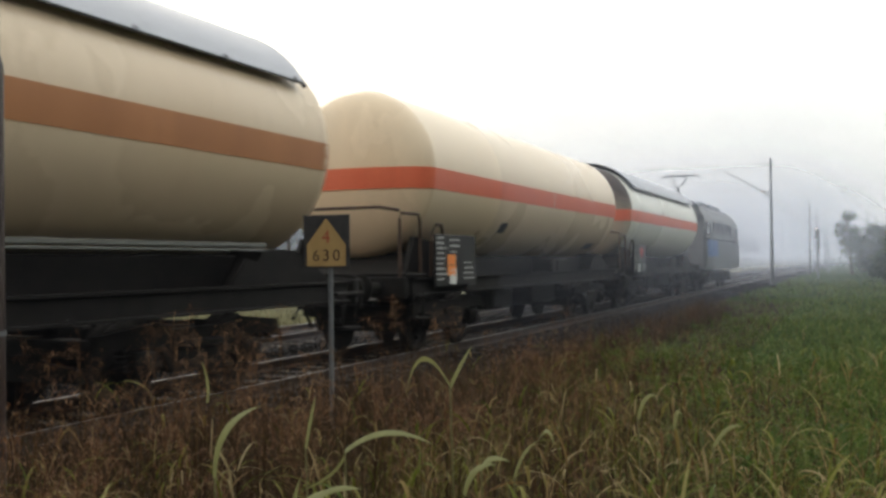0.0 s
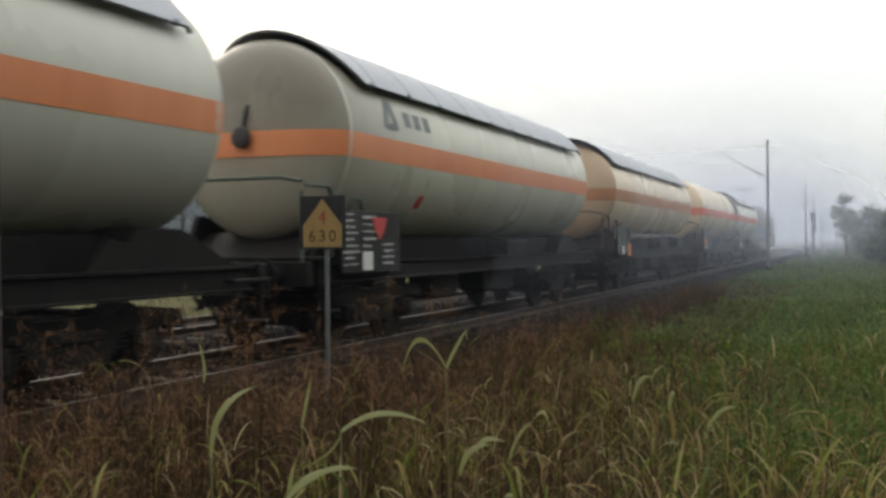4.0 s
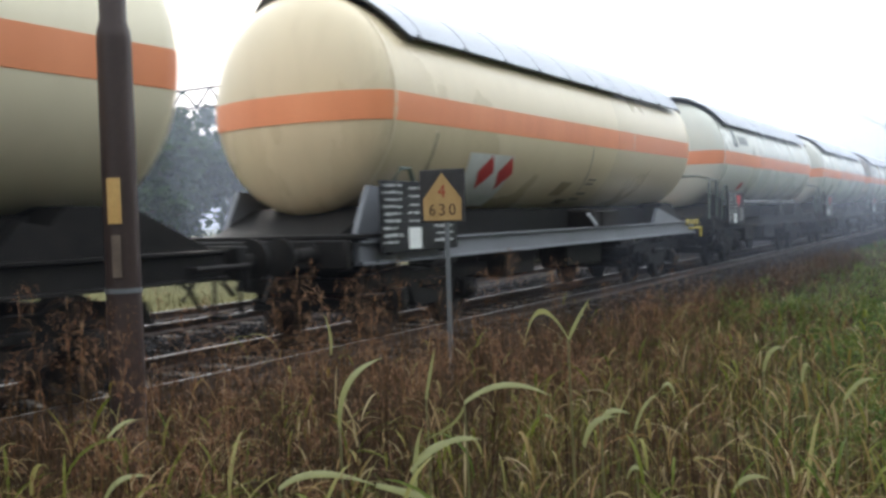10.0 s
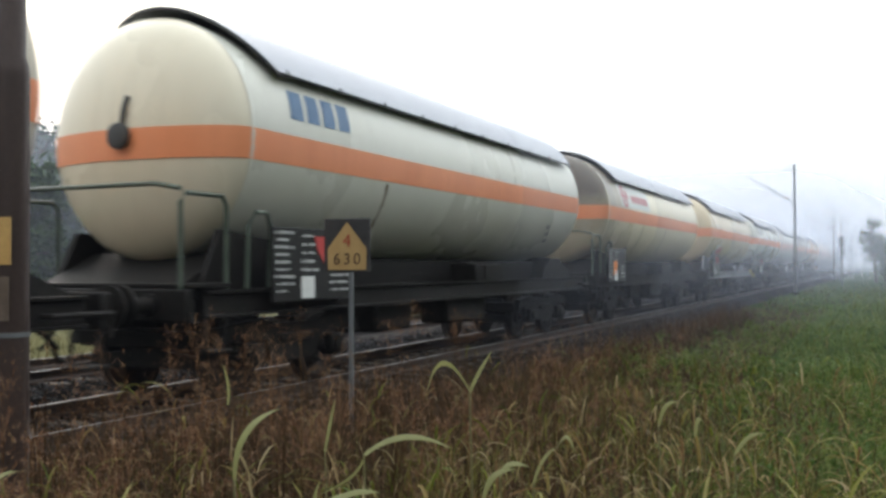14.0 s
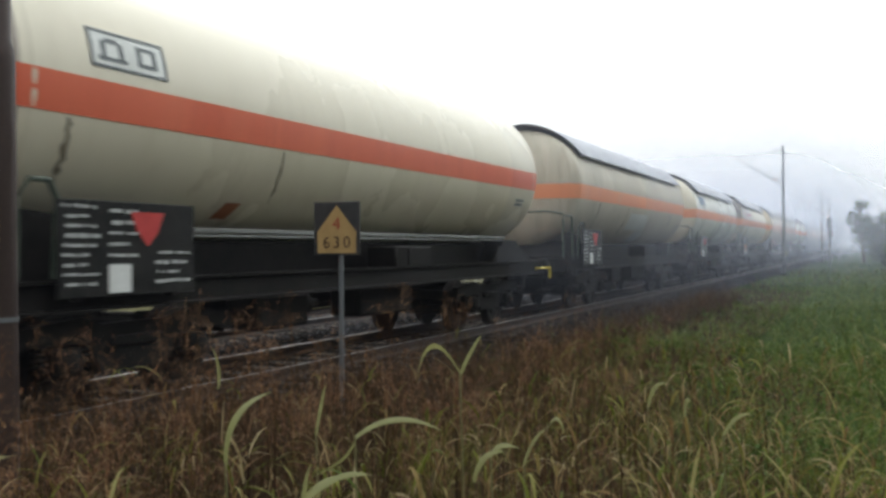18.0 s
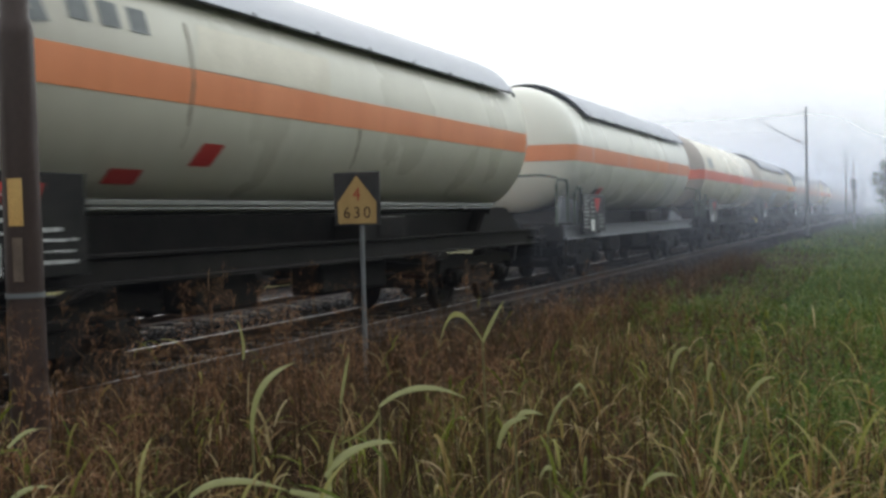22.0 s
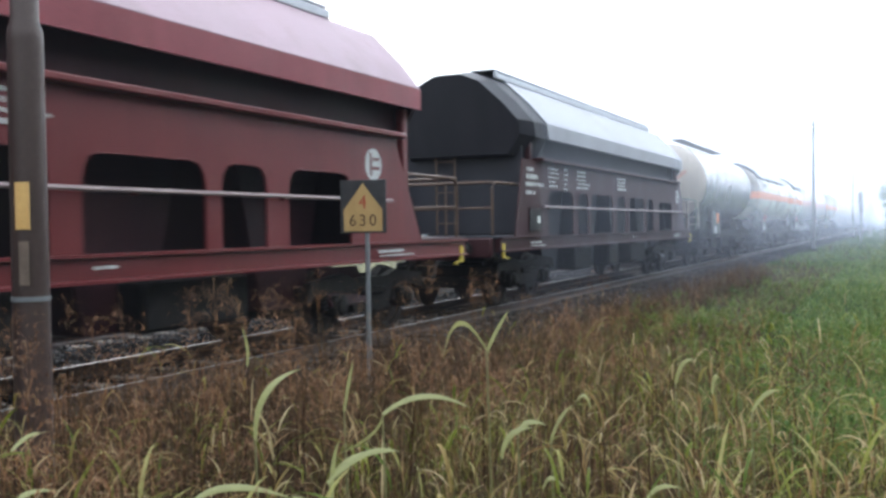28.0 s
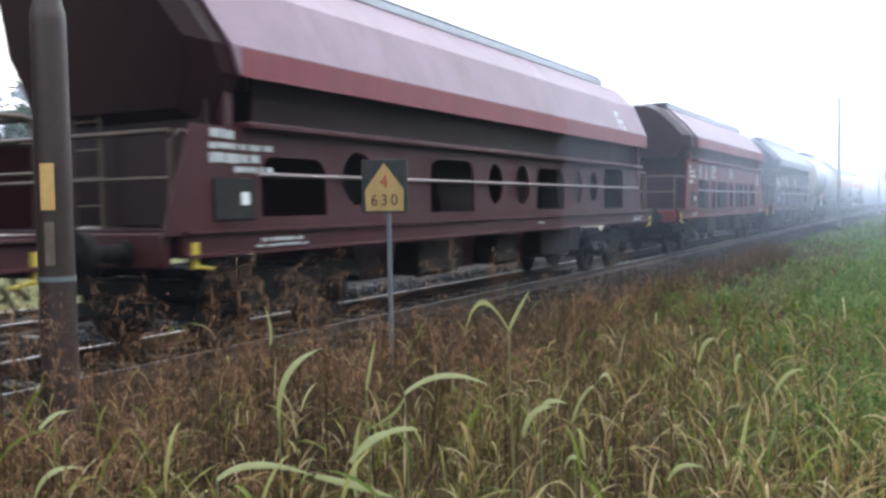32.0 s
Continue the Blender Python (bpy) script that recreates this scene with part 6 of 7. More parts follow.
def blades(name, x, y, z, length, width, a0, a1, heading, material, label, rows=5, twist=None, fold=0.0, category="grass"):
    """Bent tapering strips, each one blade, joined to one sheet of growth."""
    n = len(x)
    P = np.stack([x, y, z], 1)
    hd = np.stack([np.cos(heading), np.sin(heading), np.zeros(n)], 1)
    side = np.stack([-np.sin(heading), np.cos(heading), np.zeros(n)], 1)
    c = 3 if fold else 2
    V = np.zeros((n, rows, c, 3))
    prof = {4: (0.8, 1.0, 0.7, 0.05), 5: (0.7, 1.0, 0.9, 0.55, 0.04), 7: (0.55, 0.85, 1.0, 0.97, 0.8, 0.5, 0.03)}[rows]
    step = length / (rows - 1)
    for k in range(rows):
        t = k / (rows - 1)
        ang = a0 + (a1 - a0) * t
        w = (width * prof[k] / 2)[:, None]
        up = np.stack([-np.cos(heading) * np.cos(ang), -np.sin(heading) * np.cos(ang), np.sin(ang)], 1)
        sd = side
        if twist is not None:
            sd = side * np.cos(twist * t)[:, None] + up * np.sin(twist * t)[:, None]
        V[:, k, 0], V[:, k, c - 1] = P - sd * w, P + sd * w
        if fold:
            V[:, k, 1] = P - up * w * fold
        P = P + (hd * np.sin(ang)[:, None] + np.array([0, 0, 1.0]) * np.cos(ang)[:, None]) * step[:, None]
    base = (np.arange(n) * rows * c)[:, None]
    quad = np.concatenate([np.array([[c * k + j, c * k + j + 1, c * k + j + c + 1, c * k + j + c]]) + base for k in range(rows - 1) for j in range(c - 1)], 0)
    me = bpy.data.meshes.new(name)
    me.vertices.add(n * rows * c)
    me.vertices.foreach_set("co", V.astype(np.float32).ravel())
    nf = len(quad)
    me.loops.add(nf * 4)
    me.loops.foreach_set("vertex_index", quad.astype(np.int32).ravel())
    me.polygons.add(nf)
    me.polygons.foreach_set("loop_start", np.arange(0, nf * 4, 4, dtype=np.int32))
    me.update(calc_edges=True)
    me.shade_smooth()
    me.materials.append(material)
    return tagged(new(name, me), label, category, kind="stuff"), P


BROWN = leaf_mat("dead_brown_grass", ((0.006, 0.0026, 0.0013), (0.016, 0.0062, 0.0026), (0.036, 0.0140, 0.0050), (0.022, 0.015, 0.004), (0.058, 0.024, 0.0085), (0.17, 0.098, 0.038)), 0.7, 0.3)
SEED = leaf_mat("rusty_seed_heads", ((0.044, 0.0125, 0.0045), (0.098, 0.033, 0.0115), (0.16, 0.064, 0.024), (0.36, 0.225, 0.115)), 0.6, 0.4)
REED = leaf_mat("yellow_green_reed_leaves", ((0.054, 0.082, 0.009), (0.112, 0.128, 0.014), (0.190, 0.180, 0.028), (0.36, 0.31, 0.125), (0.235, 0.130, 0.045), (0.105, 0.125, 0.014)), 0.55, 0.4, 0.12)
TAN = leaf_mat("withered_tan_leaves", ((0.15, 0.080, 0.036), (0.30, 0.195, 0.080), (0.47, 0.38, 0.215), (0.16, 0.13, 0.045)), 0.6, 0.4, 0.1)
GREEN = leaf_mat("green_meadow_grass", ((0.032, 0.072, 0.012), (0.060, 0.112, 0.018), (0.105, 0.145, 0.028), (0.175, 0.165, 0.050)), 0.55, 0.38, 0.08)

SHOOT = leaf_mat("olive_green_shoots", ((0.034, 0.050, 0.005), (0.072, 0.090, 0.008), (0.125, 0.132, 0.014), (0.175, 0.140, 0.026)), 0.5, 0.4, 0.1)
FIELD = leaf_mat("dull_olive_field_grass", ((0.080, 0.078, 0.034), (0.12, 0.112, 0.052), (0.18, 0.16, 0.080)), 0.7, 0.2, 0.05)

# crests of the thickest clumps of seed heads
CLOUDS = ((-3.94, 5.17, 0.93), (-3.96, 4.77, 0.89), (-3.99, 3.33, 0.90), (-3.90, 3.12, 0.84), (-3.23, 5.06, 0.74), (-3.47, 4.90, 0.71), (-3.88, 7.57, 0.91), (-2.79, 8.56, 0.58), (-2.78, 9.08, 0.64), (-2.13, 8.23, 0.57), (-2.80, 2.86, 0.70), (-2.79, 2.58, 0.72), (-3.27, 3.79, 0.64), (-3.71, 4.06, 0.70), (-3.16, 5.68, 0.55), (-2.63, 5.39, 0.58), (-2.20, 5.04, 0.51), (-2.96, 7.97, 0.63), (-1.90, 6.74, 0.43))
rs = np.random.RandomState(5)


def pick(x, y, keep):
    return x[keep], y[keep]


def panicles(name, tip, size, branches, seeds, label):
    """Seed heads: from each tip thin branches that arch out and hang, mostly to one side, with small seeds strung along them."""
    n = len(tip)
    lee = rs.uniform(0, 6.28, n)
    i = np.repeat(np.arange(n), branches)
    k = len(i)
    u = rs.random(k)
    foot = tip[i] - np.stack([np.zeros(k), np.zeros(k), u * size * 0.9], 1)
    hd = lee[i] + rs.normal(0, 1.0, k)
    length = size * rs.uniform(0.35, 0.95, k) * (0.6 + 0.5 * u)
    a0, a1 = rs.uniform(0.15, 0.7, k), rs.uniform(1.7, 2.9, k)
    blades(name, foot[:, 0], foot[:, 1], foot[:, 2], length, rs.uniform(0.0013, 0.0026, k), a0, a1, hd, SEED, label, rows=5)
    # seeds sit where the branch has bent to
    j = np.repeat(np.arange(k), seeds)
    t = rs.uniform(0.3, 1.0, len(j))
    p = foot[j].copy()
    for q in range(8):
        ang = a0[j] + (a1 - a0)[j] * t * (q + 0.5) / 8
        step = length[j] * t / 8
        p += np.stack([np.cos(hd[j]) * np.sin(ang), np.sin(hd[j]) * np.sin(ang), np.cos(ang)], 1) * step[:, None]
    m = len(j)
    bend = a0[j] + (a1 - a0)[j] * t + rs.normal(0, 0.5, m)
    blades(name, p[:, 0], p[:, 1], p[:, 2], rs.uniform(0.010, 0.024, m), rs.uniform(0.0025, 0.0050, m), bend, bend, hd[j] + rs.normal(0, 0.7, m), SEED, label, rows=4)


def grow():
    # dead thin growth
    x, y = scatter(rs, 100000, 2.0, 34)
    zn = zone(x, y) + rs.normal(0, 0.8, len(x))
    clump = np.array([noise.noise(Vector((a * 1.1, b * 1.1, 0.3))) for a, b in zip(x, y)])
    x, y = pick(x, y, (x > -5.8 + np.clip((y - 6.5) * 0.16, 0, 1.1)) & (zn > 0) & (clump > rs.uniform(-0.45, 0.40, len(x))))
    n = len(x)
    L = rs.uniform(0.25, 0.85, n) * np.where(x < -4.8, 0.7, 1.0)
    blades("dead_grass", x, y, soil(x, y) - 0.02, L, rs.uniform(0.002, 0.0065, n) * (1 + np.hypot(x, y) / 14), rs.uniform(0.0, 0.8, n), rs.uniform(0.6, 2.9, n), rs.uniform(0, 6.28, n), BROWN, "tangled dead brown grass beside the ballast")
    # tall thin stalks with clouds of seed
    x, y = scatter(rs, 2200, 2.6, 22)
    zn = zone(x, y) + rs.normal(0, 0.9, len(x))
    clump = np.array([noise.noise(Vector((a * 0.8, b * 0.8, 5.3))) for a, b in zip(x, y)])
    x, y = pick(x, y, (x > -5.5 + np.clip((y - 6.5) * 0.16, 0, 1.0)) & (zn > 0) & (clump > rs.uniform(-0.3, 0.5, len(x))))
    n = len(x)
    hd = rs.uniform(0, 6.28, n)
    _, tip = blades("seed_stalks", x, y, soil(x, y), rs.uniform(0.6, 1.15, n), np.full(n, 0.007), rs.uniform(0, 0.2, n), rs.uniform(0.2, 1.0, n), hd, BROWN, "thin dead stalks with seed heads")
    panicles("seed_heads", tip - np.array([0, 0, 0.02]), 0.26, 8, 7, "drooping feathery rusty seed heads")
    # the thickest seed clouds
    c = np.repeat(np.array(CLOUDS), 9, 0)
    c = c + rs.normal(0, 1, c.shape) * np.array([0.32, 0.40, 0.09]) + np.array([0.0, 0.0, 0.05])
    n = len(c)
    z = soil(c[:, 0], c[:, 1])
    blades("tall_seed_stalks", c[:, 0], c[:, 1], z, c[:, 2] - z, np.full(n, 0.007), np.zeros(n), rs.uniform(0, 0.1, n), rs.uniform(0, 6.28, n), BROWN, "tall dead stalks under the seed clouds", rows=4)
    panicles("seed_clouds", c, 0.34, 13, 9, "airy drooping clouds of rusty seed heads")
    # matted dead growth along the foot of the ballast
    x = rs.uniform(-6.25, -3.6, 46000)
    y = 1.5 + 30 * rs.random(46000) ** 1.5
    clump = np.array([noise.noise(Vector((a * 1.3, b * 0.9, 8.3))) for a, b in zip(x, y)])
    x, y = pick(x, y, (x > -6.25 + np.clip((y - 6.5) * 0.20, 0, 1.5)) & (clump > rs.uniform(-0.5, 0.35, len(x))))
    n = len(x)
    blades("matted_grass", x, y, np.maximum(soil(x, y), -0.32) - 0.02, rs.uniform(0.25, 0.95, n), rs.uniform(0.003, 0.008, n), rs.uniform(0.0, 0.7, n), rs.uniform(0.6, 2.6, n), rs.uniform(0, 6.28, n), BROWN, "matted brown grass at the foot of the ballast")
    # tall reed plants: a cane with broad leaves along it
    x, y = scatter(rs, 2600, 2.3, 15)
    dist = np.hypot(x, y)
    dens = np.exp(-np.maximum(0, dist - 5.5) / 3.0) * np.where(zone(x, y) > 2.2, 0.5, 1.0) * np.where(x > 1.2, 0.35, 1.0)
    x, y = pick(x, y, (x > -5.0) & (rs.random(len(x)) < dens))
    n = len(x)
    z = soil(x, y)
    tall = rs.uniform(0.40, 1.0, n)
    hd = rs.uniform(0, 6.28, n)
    lean = rs.uniform(0, 0.28, n)
    blades("reed_canes", x, y, z, tall, np.full(n, 0.010), lean, lean + 0.1, hd, BROWN, "upright canes of the reeds", rows=4)
    for name, mtl, per, label in (("reed_leaves", REED, 3, "broad arching yellow-green reed leaves"), ("withered_leaves", TAN, 5, "withered tan leaves drooping from the reeds")):
        i = np.repeat(np.arange(n), per)
        k = len(i)
        t = rs.uniform(0.15, 1.0, k) if mtl is REED else rs.uniform(0.0, 0.85, k)
        px, py = x[i] + np.cos(hd[i]) * np.sin(lean[i]) * tall[i] * t, y[i] + np.sin(hd[i]) * np.sin(lean[i]) * tall[i] * t
        pz = z[i] + np.cos(lean[i]) * tall[i] * t
        keep = rs.random(k) < (0.75 if mtl is REED else 0.8)
        a0 = rs.uniform(0.15, 0.7, k)
        f = lambda v: v[keep]
        blades(name, f(px), f(py), f(pz), f(rs.uniform(0.14, 0.38, k)), f(rs.uniform(0.007, 0.020, k)) * (1.0 if mtl is REED else 0.75), f(a0), f(a0 + rs.uniform(0.7, 2.4, k)), f(rs.uniform(0, 6.28, k)), mtl, label, rows=7, twist=f(rs.normal(0, 0.5, k)), fold=0.35)
    # green meadow, with drier clumps in it
    x, y = scatter(rs, 135000, 3.0, 75)
    zn = zone(x, y) + rs.normal(0, 1.2, len(x))
    x, y = pick(x, y, (x > -4.6) & (zn < 0.3))
    n = len(x)
    r = np.hypot(x, y)
    clump = np.array([noise.noise(Vector((a * 0.55, b * 0.4, 2.3))) for a, b in zip(x, y)])
    tall = rs.uniform(0.2, 0.60, n) * (1.0 + 0.9 * clump)
    dry = rs.random(n) < np.clip(0.24 + 1.1 * np.array([noise.noise(Vector((a * 0.45 + 40, b * 0.3, 7.7))) for a, b in zip(x, y)]) + 0.10 * zone(x, y), 0.03, 0.75)
    args = (tall, rs.uniform(0.003, 0.008, n) * (1 + r / 12), rs.uniform(0.1, 1.2, n), rs.uniform(1.2, 3.0, n), rs.uniform(0, 6.28, n))
    z = soil(x, y) - 0.02
    for name, keep, mtl, label in (("meadow_grass", ~dry, GREEN, "lush green meadow grass"), ("dry_meadow_grass", dry, BROWN, "dry brown clumps in the meadow")):
        blades(name, x[keep], y[keep], z[keep], *[v[keep] for v in args], mtl, label, rows=4)
    # green shoots and fine straw among the dead growth
    for name, count, mtl, lo, hi, wide, label in (("green_shoots", 34000, SHOOT, 0.2, 0.75, 0.008, "green shoots among the dead grass"), ("straw", 9000, TAN, 0.2, 0.75, 0.005, "fine pale straw among the dead grass")):
        x, y = scatter(rs, count, 2.2, 20)
        clump = np.array([noise.noise(Vector((a * 0.9 + 9, b * 0.9, 4.4))) for a, b in zip(x, y)])
        x, y = pick(x, y, (x > -5.0) & (zone(x, y) > -1.5) & (clump > rs.uniform(-0.5, 0.4, len(x))))
        n = len(x)
        blades(name, x, y, soil(x, y) - 0.02, rs.uniform(lo, hi, n), rs.uniform(0.003, wide, n), rs.uniform(0.0, 0.7, n), rs.uniform(0.5, 2.6, n), rs.uniform(0, 6.28, n), mtl, label, rows=4)
    # low leafy weeds in the meadow
    x, y = scatter(rs, 900, 5.0, 60)
    x, y = pick(x, y, (x > -4.0) & (zone(x, y) < 0.0))
    z = soil(x, y)
    wr = random.Random(3)
    centres = [(a, b, c + wr.uniform(0.1, 0.38), wr.uniform(0.14, 0.34)) for a, b, c in zip(x, y, z)]
    single("weeds", crown_geo(wr, centres, 26000, 0.03), GREEN, "low leafy weeds among the meadow grass", "weeds", kind="stuff", smooth=0)
    # rough field beyond the tracks
    x = -14.6 - 30 * rs.random(26000) ** 1.6
    y = rs.uniform(4, 60, 26000)
    n = len(x)
    blades("field_grass", x, y, np.full(n, -0.42), rs.uniform(0.1, 0.45, n), rs.uniform(0.010, 0.03, n), rs.uniform(0.0, 0.7, n), rs.uniform(0.5, 2.4, n), rs.uniform(0, 6.28, n), FIELD, "rough olive field grass beyond the tracks", rows=4)


grow()


def hero_reed(root, leaves):
    """One tall reed that stands out: a cane up to root, and leaves that each arch from a foot over a crest to a tip."""
    z = ground_height(root[0], root[1])
    reed = thing("reed", "tall reed with broad arching pale green leaves", "reed", "tall reeds", (root[0], root[1], z))
    h = root[2] - z
    part("cane", Geo().tube([(0.02, 0.0, -0.03), (0.012, 0.005, h * 0.5), (0, 0, h)], 0.007, 6, 0.004), CANE, reed)
    base = Vector((root[0], root[1], z))
    for a, b, c, width in leaves:
        a, b, c = Vector(a) - base, Vector(b) - base, Vector(c) - base
        side = (c - a).cross(Vector((0.42, -0.90, 0.0))).normalized()
        flat = side.cross(c - a).normalized()
        rows, verts = 13, []
        for k in range(rows):
            u = k / (rows - 1)
            p = a * (1 - u) ** 2 + b * (2 * u * (1 - u)) + c * u * u
            w = width * 0.40 * (0.4 + 0.6 * math.sin(math.pi * min(1, 0.12 + u * 0.62))) * (1 - u ** 3.5) + 0.0006
            s = (side + flat * 0.6).normalized()
            verts += [p - s * w, p + flat * w * 0.3, p + s * w]
        faces = [(3 * k + m, 3 * k + m + 1, 3 * k + m + 4, 3 * k + m + 3) for k in range(rows - 1) for m in (0, 1)]
        part("leaf", Geo().add(verts, faces), HERO, reed, smooth=180)


CANE = mat("reed_cane", (0.10, 0.10, 0.03), (0.17, 0.15, 0.06), 8, 0.5, 0, 0.1, 60)
HERO = leaf_mat("fresh_reed_leaf", ((0.17, 0.185, 0.050), (0.24, 0.245, 0.090), (0.34, 0.32, 0.15)), 0.35, 0.35, 0.5)
hero_reed((-1.60, 3.67, 0.90), (
    ((-1.60, 3.67, 0.90), (-1.72, 3.61, 1.15), (-1.77, 3.59, 0.87), 0.036),
    ((-1.60, 3.67, 0.89), (-1.57, 3.68, 0.97), (-1.51, 3.70, 1.07), 0.022),
))
hero_reed((-2.02, 2.61, 0.70), (
    ((-2.02, 2.61, 0.70), (-2.02, 2.61, 0.90), (-1.89, 2.70, 0.94), 0.036),
))
hero_reed((-1.75, 3.03, 0.73), (
    ((-1.75, 3.03, 0.73), (-1.62, 3.10, 0.85), (-1.46, 3.18, 0.75), 0.030),
    ((-1.75, 3.03, 0.72), (-1.77, 3.02, 0.64), (-1.89, 2.94, 0.59), 0.016),
))
hero_reed((-1.37, 3.44, 0.60), (
    ((-1.37, 3.44, 0.60), (-1.35, 3.45, 0.68), (-1.26, 3.48, 0.64), 0.030),
    ((-1.43, 3.41, 0.51), (-1.41, 3.42, 0.64), (-1.31, 3.46, 0.63), 0.034),
))
hero_reed((-1.92, 2.17, 0.61), (
    ((-1.92, 2.17, 0.61), (-1.85, 2.23, 0.69), (-1.69, 2.36, 0.60), 0.030),
    ((-1.69, 2.36, 0.60), (-1.57, 2.44, 0.56), (-1.48, 2.49, 0.52), 0.030),
    ((-1.60, 2.42, 0.64), (-1.49, 2.49, 0.77), (-1.41, 2.54, 0.73), 0.024),
))
hero_reed((-1.64, 2.51, 0.50), (
    ((-1.64, 2.51, 0.50), (-1.65, 2.51, 0.66), (-1.62, 2.52, 0.75), 0.026),
    ((-1.64, 2.52, 0.64), (-1.59, 2.54, 0.72), (-1.46, 2.62, 0.71), 0.026),
))
hero_reed((-2.25, 3.55, 0.61), (
    ((-2.25, 3.55, 0.61), (-2.23, 3.56, 0.74), (-2.21, 3.57, 0.84), 0.022),
    ((-2.59, 3.30, 0.83), (-2.58, 3.31, 0.91), (-2.61, 3.29, 1.01), 0.020),
))
hero_reed((-1.55, 4.33, 0.37), (
    ((-1.55, 4.33, 0.37), (-1.51, 4.35, 0.52), (-1.44, 4.37, 0.55), 0.022),
    ((-1.44, 4.37, 0.55), (-1.39, 4.39, 0.66), (-1.36, 4.39, 0.52), 0.026),
))
hero_reed((-2.51, 1.99, 0.53), (
    ((-2.51, 1.99, 0.53), (-2.49, 2.01, 0.64), (-2.41, 2.10, 0.61), 0.026),
    ((-2.49, 2.00, 0.75), (-2.47, 2.04, 0.80), (-2.44, 2.07, 0.80), 0.020),
))
hero_reed((-1.06, 4.89, 0.60), (
    ((-1.06, 4.89, 0.60), (-1.03, 4.89, 0.75), (-0.96, 4.91, 0.72), 0.030),
    ((-0.88, 4.92, 0.55), (-0.87, 4.92, 0.70), (-0.83, 4.93, 0.61), 0.030),
))
hero_reed((-0.55, 3.96, 0.66), (
    ((-0.55, 3.96, 0.66), (-0.50, 3.97, 0.76), (-0.44, 3.98, 0.75), 0.024),
    ((-0.97, 3.88, 0.26), (-0.93, 3.89, 0.36), (-0.82, 3.92, 0.32), 0.028),
    ((-1.38, 3.75, 0.30), (-1.36, 3.76, 0.40), (-1.29, 3.79, 0.30), 0.026),
))

# ---- ballast stones ----
def make_stones(count, cx, y0, y1, z, label):
    r2 = np.random.RandomState(9)
    base = np.array([(1, 0, 0), (-1, 0, 0), (0, 1, 0), (0, -1, 0), (0, 0, 1), (0, 0, -1)], float)
    tri = np.array([(0, 2, 4), (2, 1, 4), (1, 3, 4), (3, 0, 4), (2, 0, 5), (1, 2, 5), (3, 1, 5), (0, 3, 5)])
    s = r2.uniform(0.022, 0.045, (count, 1, 1))
    v = base[None] * s * r2.uniform(0.6, 1.25, (count, 6, 1)) + r2.normal(0, 0.006, (count, 6, 3))
    a = r2.uniform(0, 6.28, count)
    c, sn = np.cos(a), np.sin(a)
    rot = np.stack([v[:, :, 0] * c[:, None] - v[:, :, 1] * sn[:, None], v[:, :, 0] * sn[:, None] + v[:, :, 1] * c[:, None], v[:, :, 2] * 0.8], -1)
    x = r2.uniform(cx - 2.4, cx + 2.5, count)
    cz = z - np.maximum(0, x - (cx + 1.75)) * 0.33 - np.maximum(0, (cx - 1.75) - x) * 0.3
    pos = np.stack([x, r2.uniform(y0, y1, count), cz + r2.uniform(-0.005, 0.03, count)], -1)
    V = (rot + pos[:, None, :]).reshape(-1, 3)
    F = (tri[None] + (np.arange(count) * 6)[:, None, None]).reshape(-1, 3)
    me = bpy.data.meshes.new("ballast_stones")
    me.from_pydata(V.tolist(), [], F.tolist())
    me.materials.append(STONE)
    tagged(new("ballast_stones", me), label, "ballast", kind="stuff")


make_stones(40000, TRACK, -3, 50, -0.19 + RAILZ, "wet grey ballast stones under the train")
make_stones(14000, TRACK2, 3, 34, -0.19 + RAILZ, "wet grey ballast stones of the second track")

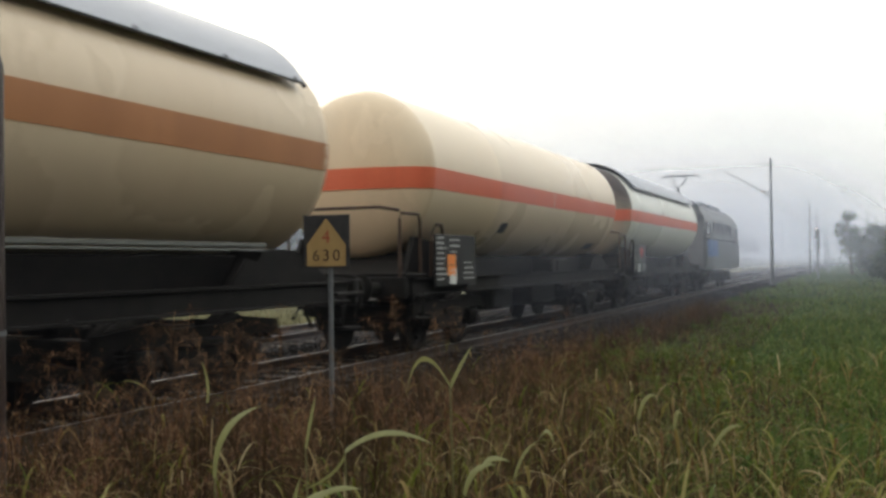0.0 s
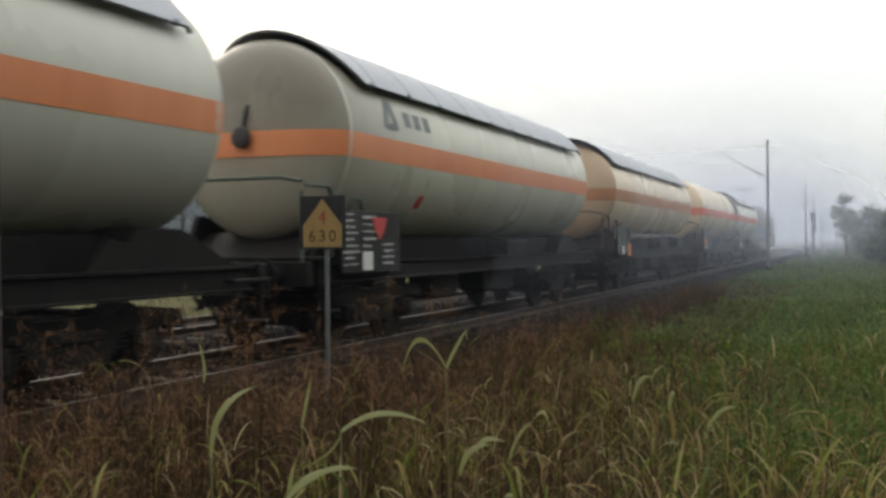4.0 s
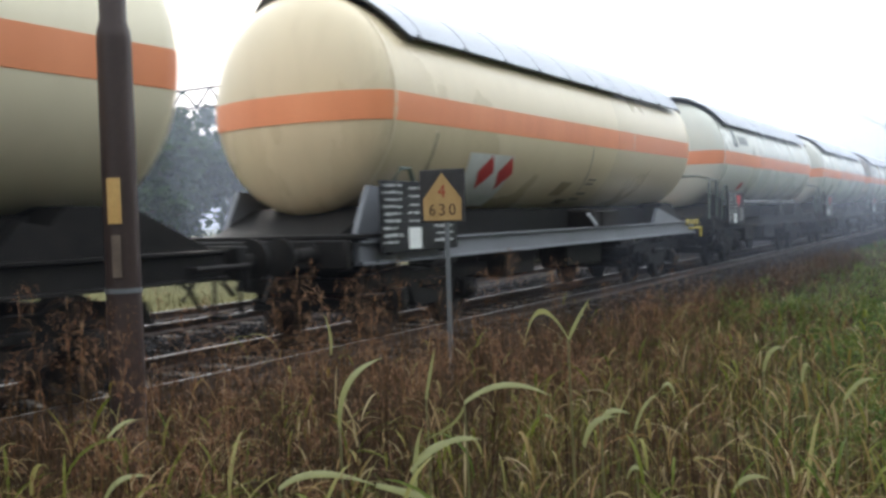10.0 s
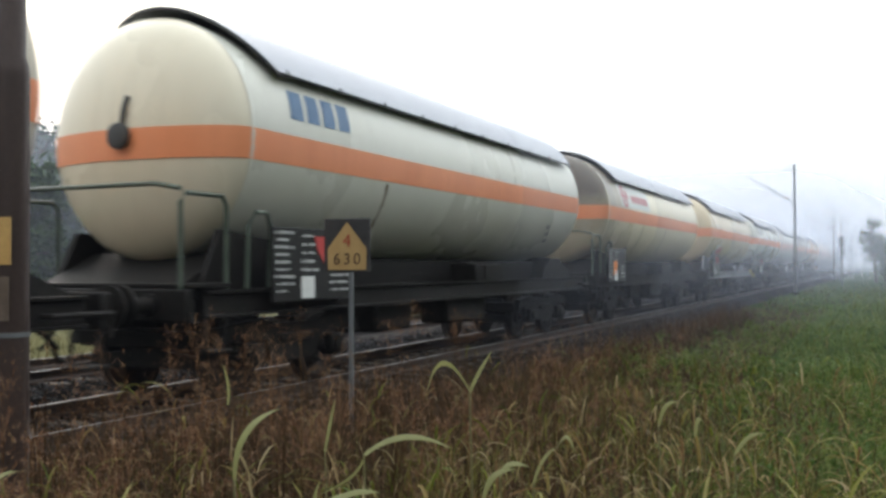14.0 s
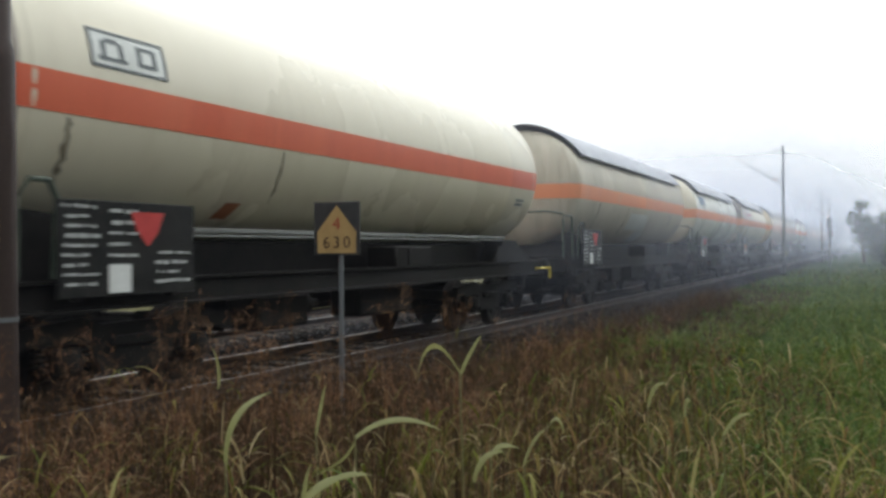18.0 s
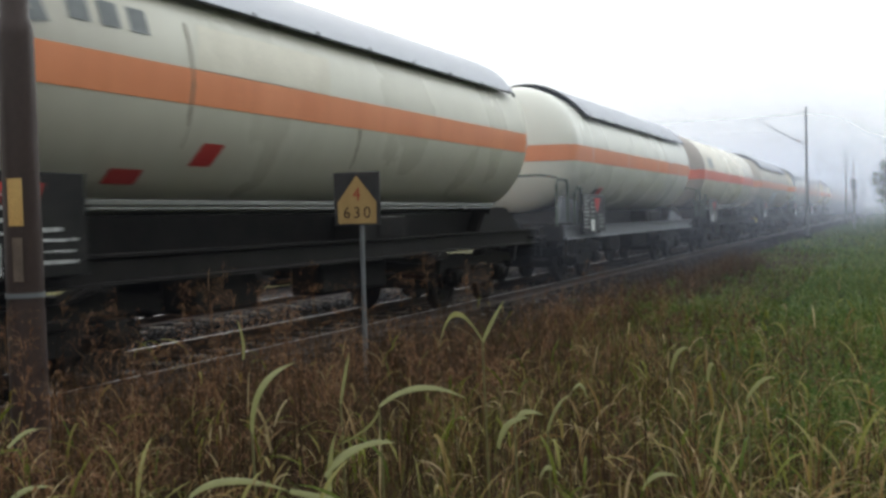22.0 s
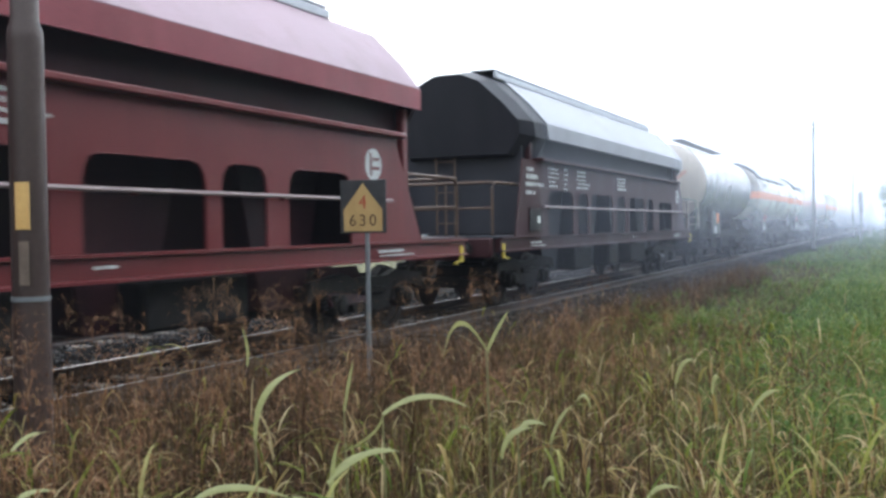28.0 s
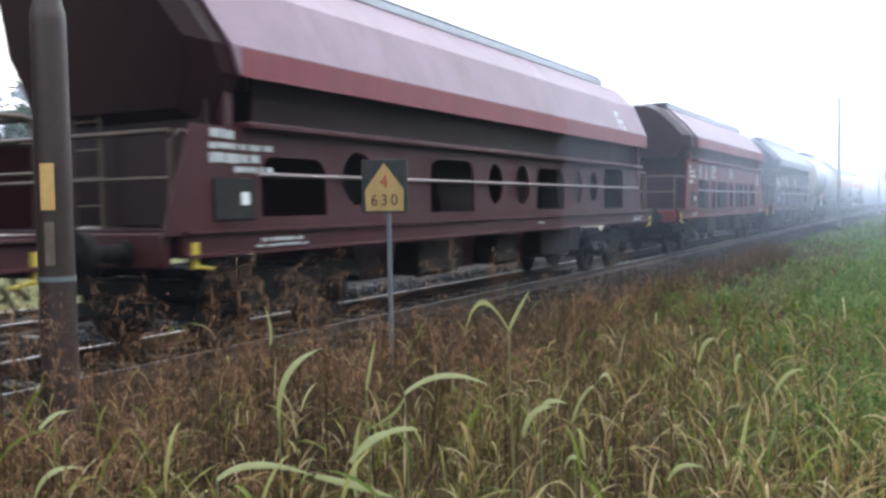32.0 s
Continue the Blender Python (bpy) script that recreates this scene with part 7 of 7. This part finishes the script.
# ---- thin mist standing over the ground ----
def mist_mat(name, density):
    m = bpy.data.materials.new(name)
    m.use_nodes = True
    n, l = m.node_tree.nodes, m.node_tree.links
    n.clear()
    out = n.new("ShaderNodeOutputMaterial")
    tp, df, tr = n.new("ShaderNodeBsdfTransparent"), n.new("ShaderNodeBsdfDiffuse"), n.new("ShaderNodeBsdfTranslucent")
    for s in (df, tr):
        s.inputs["Color"].default_value = (0.77, 0.825, 1.0, 1)
    half = n.new("ShaderNodeMixShader")
    half.inputs[0].default_value = 0.5
    l.new(df.outputs[0], half.inputs[1])
    l.new(tr.outputs[0], half.inputs[2])
    tc = n.new("ShaderNodeTexCoord")
    sep = n.new("ShaderNodeSeparateXYZ")
    l.new(tc.outputs["Object"], sep.inputs[0])
    fall = n.new("ShaderNodeMapRange")
    fall.interpolation_type = "SMOOTHSTEP"
    fall.inputs["From Min"].default_value, fall.inputs["From Max"].default_value = 3.0, 24.0
    fall.inputs["To Min"].default_value, fall.inputs["To Max"].default_value = density, 0.0
    l.new(sep.outputs["Z"], fall.inputs["Value"])
    # glare towards the line is put in as thicker mist than over the meadow
    side = n.new("ShaderNodeMapRange")
    side.interpolation_type = "SMOOTHSTEP"
    side.inputs["From Min"].default_value, side.inputs["From Max"].default_value = -9.0, 8.0
    side.inputs["To Min"].default_value, side.inputs["To Max"].default_value = 1.4, 0.55
    l.new(sep.outputs["X"], side.inputs["Value"])
    mul = n.new("ShaderNodeMath")
    mul.operation = "MULTIPLY"
    l.new(fall.outputs[0], mul.inputs[0])
    l.new(side.outputs[0], mul.inputs[1])
    # thinner near the ground, full from 2 m up
    lift = n.new("ShaderNodeMapRange")
    lift.interpolation_type = "SMOOTHSTEP"
    lift.inputs["From Min"].default_value, lift.inputs["From Max"].default_value = -0.4, 2.0
    lift.inputs["To Min"].default_value, lift.inputs["To Max"].default_value = 0.28, 1.0
    l.new(sep.outputs["Z"], lift.inputs["Value"])
    mul2 = n.new("ShaderNodeMath")
    mul2.operation = "MULTIPLY"
    l.new(mul.outputs[0], mul2.inputs[0])
    l.new(lift.outputs[0], mul2.inputs[1])
    mx = n.new("ShaderNodeMixShader")
    l.new(mul2.outputs[0], mx.inputs[0])
    l.new(tp.outputs[0], mx.inputs[1])
    l.new(half.outputs[0], mx.inputs[2])
    l.new(mx.outputs[0], out.inputs["Surface"])
    return m


def make_mist(y, density):
    me = bpy.data.meshes.new("mist")
    w = 60 + y * 3
    me.from_pydata([(-w, y, -0.5), (w, y, -0.5), (w, y, 26), (-w, y, 26)], [], [(0, 1, 2, 3)])
    me.materials.append(mist_mat("thin_mist", density))
    ob = tagged(new("mist", me), "thin white morning mist with glare added", "mist", kind="stuff")
    ob.visible_shadow = False


# the sheet at 2.2 is added to lift the blacks, as lens veil does
for y, d in ((2.2, 0.0045), (17, 0.05), (29, 0.09), (45, 0.14), (70, 0.22), (110, 0.32), (190, 0.6)):
    make_mist(y, d)

# ---- sleepers ----
tie = Geo().box((0, 0, -0.235), (2.6, 0.25, 0.14), 0.015).mesh("sleeper")
for name, cx, count in (("track_bed", TRACK, 90), ("track_bed.001", TRACK2, 60)):
    for i in range(count):
        part("sleeper", tie, SLEEPER, bpy.data.objects[name], "", pose(cx, -8 + 0.62 * i, 0.0))


def make_stub():
    x, y = 0.42, 6.1
    stub = thing("marker_stub", "short pale concrete marker stub in the grass", "marker post", "", pose(x, y, ground_height(x, y), 0, 6, 20))
    part("stub", Geo().box((0, 0, 0.18), (0.10, 0.10, 0.5), 0.012), CONCRETE, stub)
    part("band", Geo().box((0, 0, 0.33), (0.106, 0.106, 0.04), 0.004), BLACK, stub, "dark painted band")


make_stub()



def run(t):
    """How far the train has gone."""
    return 7.53166 * t + 0.00085195 * t * t - 8.467e-5 * t ** 3


def motions():
    for wagon, y in TRAIN:
        walk(wagon, [(t, pose(TRACK, y + run(t), 0)) for t in [2.0 * i for i in range(17)]])
    turns = [(i / 15, math.degrees(-run(i / 15) / 0.475)) for i in range(481)]
    for wheel, y in WHEELS:
        walk(wheel, [(t, pose(0, y, 0.385, a)) for t, a in turns])


motions()
